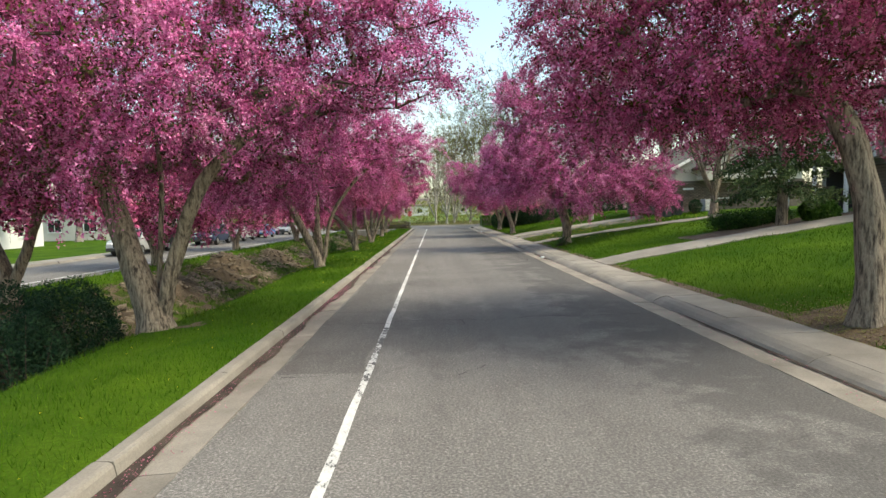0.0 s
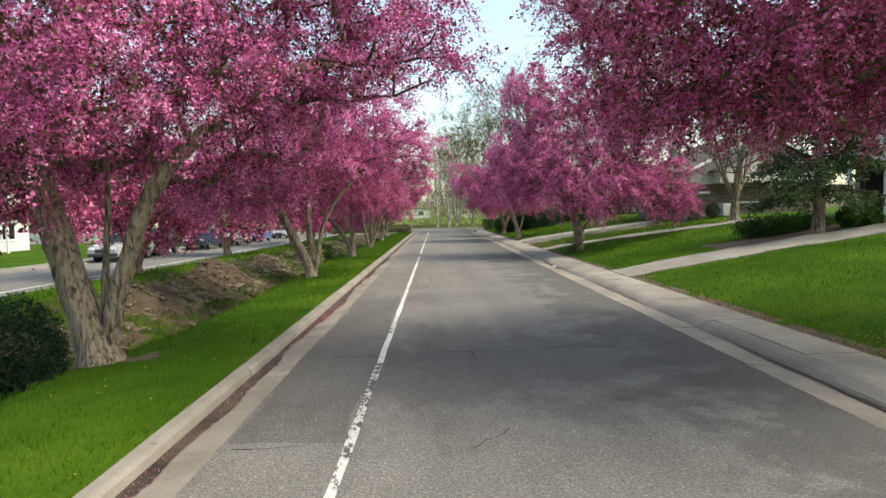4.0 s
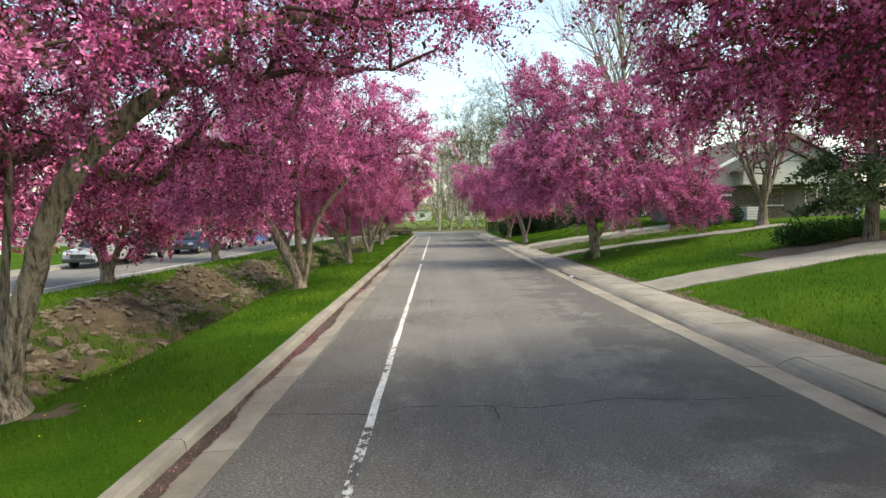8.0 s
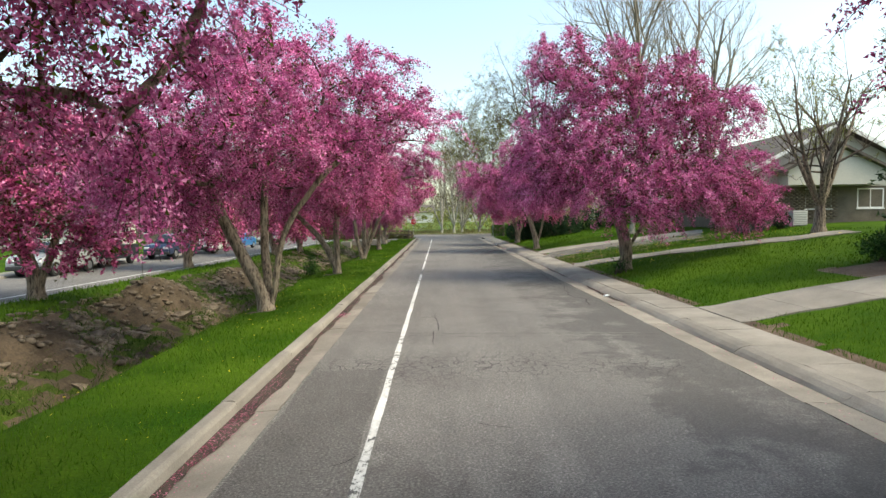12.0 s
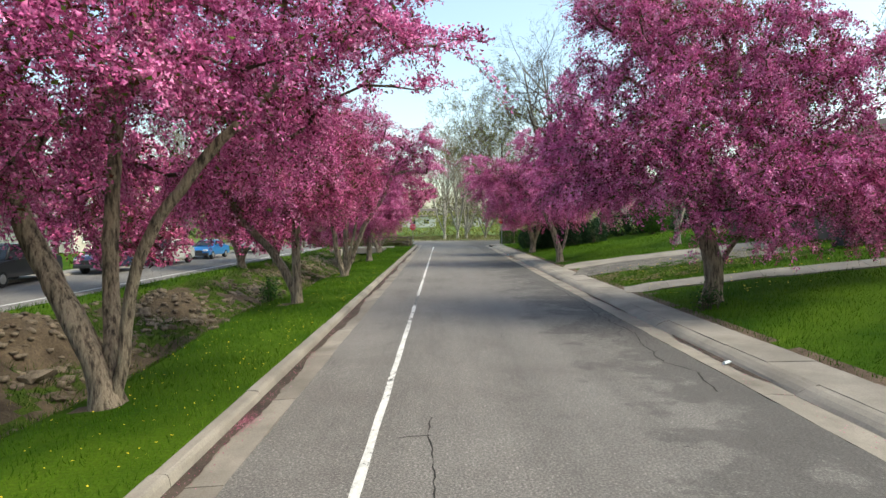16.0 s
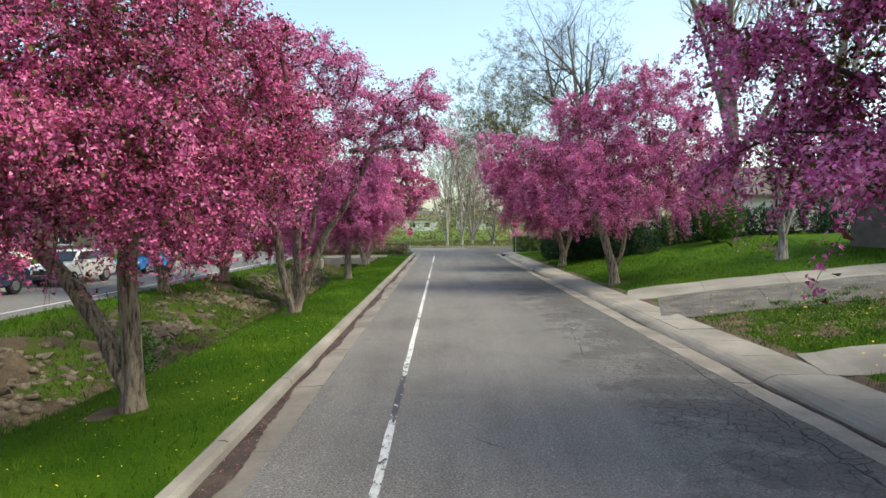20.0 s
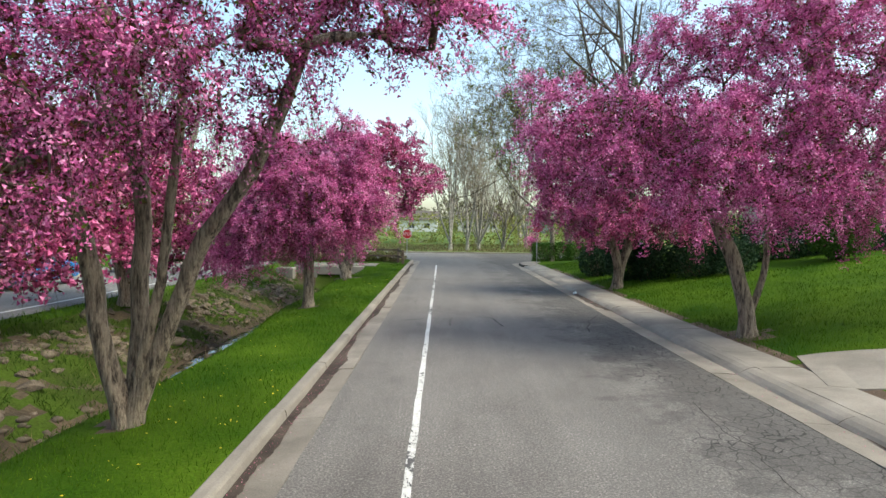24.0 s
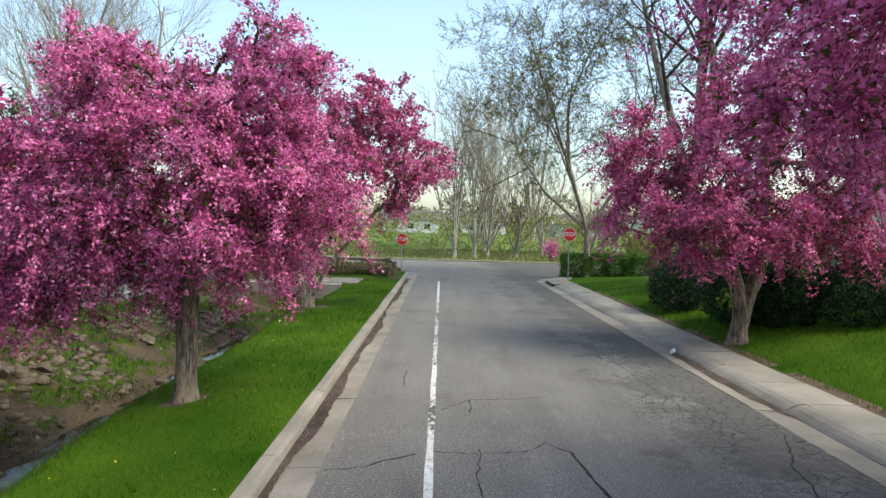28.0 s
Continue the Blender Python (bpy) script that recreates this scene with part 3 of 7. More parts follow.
def build_cracks():
    """Long cracks across and along the street, as thin dirty ribbons."""
    rng = np.random.default_rng(11)
    V, F = [], []

    def ribbon(p, q, width, wander):
        n = max(6, int(math.dist(p, q) / 0.12))
        t = np.linspace(0, 1, n)
        d = np.array(q) - np.array(p)
        nrm = np.array([-d[1], d[0]]) / np.hypot(*d)
        off = np.cumsum(rng.normal(0, 1, n)) * 0.02 * wander
        off -= t * off[-1]
        C = np.array(p)[None] + t[:, None] * d[None] + off[:, None] * nrm[None]
        w = width * (0.4 + rng.random(n)) / 2
        b = len(V)
        for c, ww in zip(C, w):
            V.append((*(c - nrm * ww), 0.003))
            V.append((*(c + nrm * ww), 0.003))
        for k in range(n - 1):
            F.append((b + 2 * k, b + 2 * k + 1, b + 2 * k + 3, b + 2 * k + 2))

    def chain(width, wander, *pts):
        for p, q in zip(pts, pts[1:]):
            ribbon(p, q, width, wander)

    # cracks that cross the street
    chain(0.025, 0.8, (-2.48, 13.54), (-1.09, 13.48), (-0.72, 13.73), (0.36, 13.72), (0.9, 13.59), (2.15, 13.92), (3.25, 13.77), (4.4, 13.9))
    chain(0.024, 0.8, (-2.4, 24.2), (-1.2, 23.9), (0.5, 23.7), (2.4, 23.6), (4.4, 23.35))
    chain(0.014, 1.2, (-1.0, 23.6), (0.6, 23.3), (2.2, 23.25), (4.2, 23.0))
    chain(0.03, 0.7, (-2.44, 58.04), (-1.93, 58.19), (-1.33, 58.66))
    chain(0.024, 0.8, (-1.1, 58.78), (-0.44, 58.72), (0.21, 58.87), (0.51, 59.23), (0.84, 58.88))
    chain(0.05, 0.5, (0.84, 58.88), (0.9, 58.14), (1.0, 57.4))
    chain(0.02, 0.8, (-0.98, 60.69), (-0.47, 61.31), (1.01, 61.64))
    for p, q, w in (((-2.35, 9.43), (-1.56, 9.53), 0.018), ((-2.35, 34.36), (-1.85, 34.46), 0.02), ((-2.4, 44.0), (-1.6, 44.0), 0.022), ((-2.1, 71.8), (-1.3, 72.7), 0.03), ((-0.84, 25.9), (-0.41, 26.0), 0.02)):
        ribbon(p, q, w, 0.8)
    # cracks that run along it
    chain(0.035, 1.3, (4.35, 59.9), (3.7, 58.4), (3.3, 56.6))
    chain(0.016, 0.4, (3.06, 66.7), (3.31, 61.3), (3.83, 59.7))
    chain(0.03, 1.0, (4.3, 43.9), (4.4, 38.1), (4.15, 34.3), (4.3, 32.9), (4.05, 31.4), (3.9, 29.8), (4.25, 29.0), (4.0, 27.8))
    chain(0.018, 1.0, (-0.42, 26.7), (-0.38, 24.1), (-0.45, 22.6))
    for p, q, w in (((-0.5, 58.9), (-0.46, 57.3), 0.02), ((-0.45, 61.3), (-0.5, 60.5), 0.02), ((-1.72, 63.5), (-1.7, 62.1), 0.02), ((0.36, 13.7), (0.45, 13.2), 0.018), ((2.6, 42.0), (3.4, 50.0), 0.014)):
        ribbon(p, q, w, 1.0)
    for k in range(10):
        x, y = rng.uniform(-2, 4.2), rng.uniform(6, 70)
        a = rng.uniform(0, 6.28)
        l = rng.uniform(0.3, 1.1)
        ribbon((x, y), (x + l * math.cos(a), y + l * math.sin(a)), 0.013, 1.4)
    tagged(part("road_cracks", mesh_np("road_cracks", V, np.array(F)), SEAL), "jagged dark cracks across the asphalt", "road crack", "", "stuff")


build_cracks()


def road_patch(x0, x1, y0, y1, label):
    rng = np.random.default_rng(int(y0 * 7))
    bm = bmesh.new()
    ring = []
    for (ax, ay), (bx, by) in (((x0, y0), (x1, y0)), ((x1, y0), (x1, y1)), ((x1, y1), (x0, y1)), ((x0, y1), (x0, y0))):
        for k in range(8):
            t = k / 8
            ring.append((ax + (bx - ax) * t + rng.normal(0, 0.015), ay + (by - ay) * t + rng.normal(0, 0.02)))
    lo = [bm.verts.new((x, y, -0.01)) for x, y in ring]
    hi = [bm.verts.new((x, y, 0.0025)) for x, y in ring]
    bm.faces.new(hi)
    for k in range(len(ring)):
        bm.faces.new((lo[k], lo[(k + 1) % len(ring)], hi[(k + 1) % len(ring)], hi[k]))
    tagged(part("road_patch", bm, PATCH), label, "road patch", "road patches", "structure")


road_patch(-2.44, -1.24, 15.0, 20.6, "long dark repair asphalt beside the line")
road_patch(-2.44, -1.24, 9.6, 13.3, "worn dark repair asphalt beside the line")


def slabs(name, outline, lengths, material, parent, y0, y1, gap=0.012, sag=0.004):
    """Cast concrete in lengths with open joints; the pieces share a few meshes."""
    rng = np.random.default_rng(abs(hash(len(name) * 31 + int(lengths * 10))) % 1000)
    kinds = []
    for k in range(3):
        bm = bmesh.new()
        rows = []
        ny = 4
        for j in range(ny + 1):
            u = j / ny
            rows.append([bm.verts.new((x + 0.004 * rng.normal(), gap / 2 + (lengths - gap) * u, z + (0.003 * rng.normal() if z > -0.1 else 0))) for x, z in outline])
        for j in range(ny):
            for i in range(len(outline) - 1):
                bm.faces.new((rows[j][i], rows[j][i + 1], rows[j + 1][i + 1], rows[j + 1][i]))
        bm.faces.new(rows[0])
        bm.faces.new(rows[-1][::-1])
        bmesh.ops.recalc_face_normals(bm, faces=bm.faces)
        me = bpy.data.meshes.new(name)
        bm.to_mesh(me)
        bm.free()
        me.materials.append(material)
        kinds.append(me)
    n = int((y1 - y0) / lengths)
    for k in range(n):
        ob = new(name, kinds[k % 3])
        ob.parent = parent
        ya = y0 + k * lengths
        ob.matrix_basis = Matrix.Translation((0.004 * rng.normal(), ya, sag * rng.normal()))


def structure(name, label, category):
    return tagged(new(name), label, category, "", "structure")


kerb_l = structure("kerb_left", "weathered pale concrete kerb along the grass verge", "kerb")
gutter_l = structure("gutter_left", "dirty concrete gutter pan beside the kerb", "gutter")
kerb_r = structure("kerb_right", "low rolled concrete kerb", "kerb")
gutter_r = structure("gutter_right", "stained concrete gutter pan", "gutter")
walk_r = structure("sidewalk", "narrow pale concrete walk joined to the kerb", "sidewalk")
slabs("kerb_stone", [(-3.26, -0.2), (-3.26, 0.115), (-3.235, 0.13), (-3.11, 0.13), (-3.075, 0.115), (-3.055, 0.08), (-3.03, -0.05), (-3.03, -0.2)], 3.05, CONCRETE_PALE, kerb_l, -12.0, END_L + 0.01)
slabs("gutter_slab", [(-3.03, -0.2), (-3.03, -0.03), (-2.76, -0.014), (-2.5, 0.004), (-2.5, -0.2)], 3.05, CONCRETE, gutter_l, -12.0, END_L + 0.01)
slabs("gutter_slab", [(4.59, -0.2), (4.59, 0.004), (4.85, -0.008), (5.12, -0.022), (5.12, -0.2)], 3.05, CONCRETE, gutter_r, -12.0, END_R + 0.01)
slabs("kerb_stone", [(5.12, -0.2), (5.12, -0.018), (5.18, 0.03), (5.27, 0.08), (5.38, 0.115), (5.5, 0.13), (5.5, -0.2)], 3.05, CONCRETE_PALE, kerb_r, -12.0, END_R + 0.01)
slabs("walk_slab", [(5.5, -0.2), (5.5, 0.131), (5.95, 0.136), (6.38, 0.142), (6.41, 0.13), (6.41, -0.2)], 1.525, CONCRETE_PALE, walk_r, -12.0, END_R + 0.01)


def bed(name, x0, x1, y0, y1, z, material, label, seed):
    """A ragged skin of dirt or leaves that lies in a gutter."""
    rng = np.random.default_rng(seed)
    ys = np.arange(y0, y1, 0.1)
    w = abs(x1 - x0) * (0.52 + 0.34 * wob(ys, ys * 0.4, 0.35, seed) + 0.06 * wob(ys, ys, 2.0, seed) + 0.03 * rng.normal(0, 1, len(ys)))
    w = np.clip(w, 0.01, None)
    w *= np.minimum(1.0, np.minimum(ys - y0 + 0.02, y1 - ys) * 1.2 + 0.02)
    V, F = strip(np.full(len(ys), x0), x0 + (w if x1 > x0 else -w), ys, z)
    n = len(ys)
    V[n:, 2] = z + 0.012
    V[:n, 2] += 0.016
    tagged(part(name, mesh_np(name, V, F), material), label, "debris", "", "stuff")


for _y0, _y1, _w, _s in ((6.0, 14.0, 0.12, 4), (28.3, 32.6, 0.42, 6), (36.0, 41.0, 0.2, 7), (45.5, 48.5, 0.2, 8), (60.8, 66.6, 0.6, 9)):
    bed("gutter_silt", 5.125, 5.125 - _w, _y0, _y1, -0.017, DEBRIS, "dark damp silt lying at the kerb foot", _s)
bed("gutter_dirt", -3.035, -2.7, -6, 86, -0.02, DEBRIS, "dark silt and fallen petals along the kerb foot", 2)


def corner_kerb(side):
    """The kerb's quarter turn into the cross street, with its gutter."""
    s = -1 if side == "left" else 1
    x_in = -3.03 if s < 0 else 5.12
    y0, R, n = (END_L, TURN_L, 14) if s < 0 else (END_R, TURN_R, 14)
    bm = bmesh.new()
    rows = []
    for k in range(n + 1):
        q = k / n * math.pi / 2
        row = []
        for off, z in ((-0.53, 0.003), (0.0, -0.02), (0.05, 0.09), (0.12, 0.13), (0.23 if s < 0 else 1.25, 0.132), (0.25 if s < 0 else 1.28, -0.1)):
            r = R - off
            row.append(bm.verts.new((x_in + s * (R - r * math.cos(q)), y0 + r * math.sin(q), z)))
        rows.append(row)
    for k in range(n):
        for i in range(5):
            bm.faces.new((rows[k][i], rows[k][i + 1], rows[k + 1][i + 1], rows[k + 1][i]))
    part("kerb_corner", bm, CONCRETE_PALE, kerb_l if s < 0 else kerb_r)


corner_kerb("left")
corner_kerb("right")
tagged(part("far_kerb", boxed(-200, 200, CROSS_B, CROSS_B + 0.35, -0.2, 0.13, 0.02), CONCRETE_PALE), "pale concrete kerb on the far side of the cross street", "kerb", "", "structure")


# ---- right side paths and drives ----
def path_strip(name, pts, width, slab, material, label, category, thick=0.12, lift=0.045):
    """A path of slabs that follows the slope of the lawn; pts are its middle line."""
    root = tagged(new(name), label, category, "", "structure")
    P = np.array(pts, dtype=float)
    d = np.concatenate([[0], np.cumsum(np.hypot(*np.diff(P, axis=0).T))])
    n = int(d[-1] / slab)
    for k in range(n):
        u0, u1 = k * slab + 0.006, (k + 1) * slab - 0.006
        bm = bmesh.new()
        rows = []
        for u in np.linspace(u0, u1, 6):
            x, y = np.interp(u, d, P[:, 0]), np.interp(u, d, P[:, 1])
            x2, y2 = np.interp(u + 0.05, d, P[:, 0]), np.interp(u + 0.05, d, P[:, 1])
            x1, y1 = np.interp(u - 0.05, d, P[:, 0]), np.interp(u - 0.05, d, P[:, 1])
            t = Vector((x2 - x1, y2 - y1)).normalized()
            row = []
            for off, dz in ((-0.5, -thick), (-0.5, -0.008), (-0.49, 0.0), (-0.16, 0.0), (0.16, 0.0), (0.49, 0.0), (0.5, -0.008), (0.5, -thick)):
                px, py = x - t.y * off * width, y + t.x * off * width
                row.append(bm.verts.new((px, py, dz + 0.147 + (float(ground_height(px, py)) + lift - 0.147) * min(1.0, max(0.0, (px - 6.41) / 0.9)))))
            rows.append(row)
        for a, b in zip(rows, rows[1:]):
            for i in range(7):
                bm.faces.new((a[i], a[i + 1], b[i + 1], b[i]))
        bm.faces.new(rows[0])
        bm.faces.new(rows[-1][::-1])
        part("path_slab", bm, material, root)
    return root


FRONT_PATH = [(6.42, 25.05), (9.0, 25.05), (12.0, 25.0), (16.0, 25.1), (20.0, 25.8)]
SIDE_PATH = [(6.42, 40.6), (8.0, 40.2), (11.0, 39.0), (15.3, 37.3), (18.0, 36.8)]
DRIVE = [(6.42, 51.8), (9.3, 50.8), (12.0, 49.6), (17.3, 47.4)]
GRAVEL_STRIP = [(6.42, 48.45), (9.0, 47.6), (12.0, 46.5), (15.5, 45.2)]
path_strip("front_path", FRONT_PATH, 2.3, 1.6, CONCRETE_PALE, "pale concrete front path rising over the lawn", "path")
path_strip("side_path", SIDE_PATH, 1.7, 1.5, CONCRETE_PALE, "narrow pale concrete path along the lawn", "path")
path_strip("driveway", DRIVE, 2.5, 2.6, CONCRETE_PALE, "grey concrete driveway rising beside the lawn", "driveway")
path_strip("gravel_strip", GRAVEL_STRIP, 4.0, 3.0, GRAVEL, "loose gravel parking strip beside the driveway", "driveway", 0.1, 0.03)

# ---- the street across the creek ----
ys_far = np.arange(-40, 91, 2.0)
tagged(part("far_street", mesh_np("far_street", *strip(far_edge(ys_far) - 6.6, far_edge(ys_far), ys_far, 0.0)), ASPHALT_FAR), "pale grey asphalt street beyond the creek", "road", "", "structure")
tagged(part("far_line", mesh_np("far_line", *strip(far_edge(ys_far) - 1.12, far_edge(ys_far) - 0.98, ys_far, 0.004)), PAINT_FAR), "white edge line on the street beyond the creek", "road marking", "", "structure")
far_kerb_l = structure("far_street_kerb", "pale concrete kerb and walk beyond the parked cars", "kerb")
slabs("kerb_stone", [(-21.7, -0.2), (-21.7, 0.14), (-20.35, 0.13), (-20.25, 0.1), (-20.2, 0.0), (-20.2, -0.2)], 6.0, CONCRETE_PALE, far_kerb_l, -20, 88)
for ob in far_kerb_l.children:
    ob.matrix_basis = Matrix(((1, 0.03, 0, -1.5), (0, 1, 0, 0), (0, 0, 1, 0), (0, 0, 0, 1))) @ ob.matrix_basis


# ---- trees ----
def tube(points, radii, sides, ridge=0.0, seed=0, cap=False):
    """Rings round a line of points. Returns verts and quads."""
    P = np.asarray(points, dtype=float)
    n = len(P)
    T = np.gradient(P, axis=0)
    T /= np.linalg.norm(T, axis=1)[:, None] + 1e-9
    ref = np.array([1.0, 0.0, 0.0]) if abs(T[0][0]) < 0.8 else np.array([0.0, 1.0, 0.0])
    U = np.cross(T, ref)
    U /= np.linalg.norm(U, axis=1)[:, None] + 1e-9
    W = np.cross(T, U)
    a = np.arange(sides) / sides * 2 * math.pi
    r = np.asarray(radii)[:, None] * np.ones(sides)[None]
    if ridge:
        h = np.linspace(0, 1, n)[:, None]
        r = r * (1 + ridge * (np.sin(a * 3 + seed + h * 2.2) * 0.5 + np.sin(a * 5 + seed * 2 - h * 1.6) * 0.5 + np.sin(a * 8 + seed * 3 + h * 3.0) * 0.35 + 0.3 * np.sin(h * 23 + a * 2 + seed)))
    V = P[:, None] + r[..., None] * (np.cos(a)[None, :, None] * U[:, None] + np.sin(a)[None, :, None] * W[:, None])
    i = np.arange(n - 1)[:, None] * sides
    j = np.arange(sides)[None]
    k = (np.arange(sides)[None] + 1) % sides
    F = np.stack([i + j, i + k, i + sides + k, i + sides + j], -1).reshape(-1, 4)
    return V.reshape(-1, 3), F


class Heap:
    """Gathers verts and quads of many pieces."""

    def __init__(self):
        self.v, self.f, self.n = [], [], 0

    def add(self, V, F):
        self.v.append(V)
        self.f.append(F + self.n)
        self.n += len(V)

    def mesh(self, name, smooth=False):
        return mesh_np(name, np.concatenate(self.v), np.concatenate(self.f), smooth)


def kites(C, size, rng, up=None, aspect=0.62, droop=None, three=False):
    """Small four-cornered petals or leaves at the centres C, turned at random."""
    n = len(C)
    A = rng.normal(size=(n, 3))
    if droop is not None:
        A[:, 2] -= droop
    A /= np.linalg.norm(A, axis=1)[:, None]
    B = np.cross(A, rng.normal(size=(n, 3)))
    B /= np.linalg.norm(B, axis=1)[:, None] + 1e-9
    Nn = np.cross(A, B)
    s = (size * (0.7 + 0.6 * rng.random(n)))[:, None]
    V = np.stack([C - A * s * 0.5, C + B * s * aspect * 0.5 + A * s * 0.1 + Nn * s * 0.08, C + A * s * 0.5, C - B * s * aspect * 0.5 + A * s * 0.1 + Nn * s * 0.08], 1).reshape(-1, 3)
    F = np.arange(4 * n).reshape(n, 4)
    if three:
        V = V.reshape(n, 4, 3)[:, :3].reshape(-1, 3)
        F = np.arange(3 * n).reshape(n, 3)
    return V, F


def bezier(a, b, c, n):
    t = np.linspace(0, 1, n)[:, None]
    return (1 - t) ** 2 * a + 2 * t * (1 - t) * b + t ** 2 * c


def skeleton_of(stems, targets, low, rng, droop=0.0, straight=1.0):
    """Limbs from the stems to the target points, each from the nearest wood below it. Returns points, parents and chains."""
    pos, par, chains, allowed = [np.zeros(3)], [-1], [], []
    for stem in stems:
        prev, chain = 0, [0]
        S = np.array(stem, dtype=float)
        d = np.concatenate([[0], np.cumsum(np.linalg.norm(np.diff(S, axis=0), axis=1))])
        m = max(6, int(d[-1] / 0.22))
        u = np.linspace(0, d[-1], m)
        Q = np.stack([np.interp(u, d, S[:, k]) for k in range(3)], 1)
        for it in range(3):
            Q[1:-1] = (Q[:-2] + 2 * Q[1:-1] + Q[2:]) / 4
        Q[1:] += np.cumsum(rng.normal(0, 0.012, (m - 1, 3)), axis=0)
        for q in Q[1:]:
            pos.append(q)
            par.append(prev)
            prev = len(pos) - 1
            chain.append(prev)
        chains.append(chain)
    order = np.argsort([np.linalg.norm(t - pos[chains[0][-1]]) for t in targets])
    for k in order:
        t = np.asarray(targets[k])
        A = np.array(pos)
        D = np.linalg.norm(A - t, axis=1) + 0.9 * np.maximum(0, A[:, 2] - t[2] - droop) + 50.0 * (A[:, 2] < low)
        i = int(np.argmin(D))
        L = np.linalg.norm(A[i] - t)
        if L < 0.25:
            continue
        dirp = A[i] - A[par[i]] if par[i] >= 0 else np.array([0, 0, 1.0])
        dirp = dirp / (np.linalg.norm(dirp) + 1e-9)
        mid = A[i] + (0.45 * straight * dirp + (1 - 0.45 * straight) * (t - A[i]) / L) * L * 0.55 + np.array([0, 0, 0.12 * L * straight]) + rng.normal(0, 0.05 * L * straight, 3)
        m = max(3, int(L / 0.35) + 1)
        Q = bezier(A[i], mid, t, m)
        prev, chain = i, [i]
        for q in Q[1:]:
            pos.append(q + rng.normal(0, 0.018, 3))
            par.append(prev)
            prev = len(pos) - 1
            chain.append(prev)
        chains.append(chain)
    return np.array(pos), np.array(par), chains


def sample_lobes(lobes, n, rng, hollow=0.42):
    vol = np.array([l[3] * l[4] * l[5] for l in lobes]) ** 0.8
    pick = rng.choice(len(lobes), n, p=vol / vol.sum())
    out, apart = [], 0.55 * (4.2 * sum(l[3] * l[4] * l[5] for l in lobes) / n) ** (1 / 3)
    for tries in range(6 * n):
        k = pick[tries % n] if tries < n else rng.integers(len(lobes))
        cx, cy, cz, rx, ry, rz = lobes[k]
        d = rng.normal(size=3)
        d /= np.linalg.norm(d)
        p = np.array([cx, cy, cz]) + d * np.array([rx, ry, rz]) * rng.random() ** hollow
        if not out or np.min(np.linalg.norm(np.array(out) - p, axis=1)) > apart:
            out.append(p)
        if len(out) >= n:
            break
    return out


def lane_clear(W):
    """False where wood or leaves would hang into the headroom over the lane."""
    return np.hypot(W[:, 0] + 0.5, (W[:, 2] - 2.8) * 0.95) > 1.75


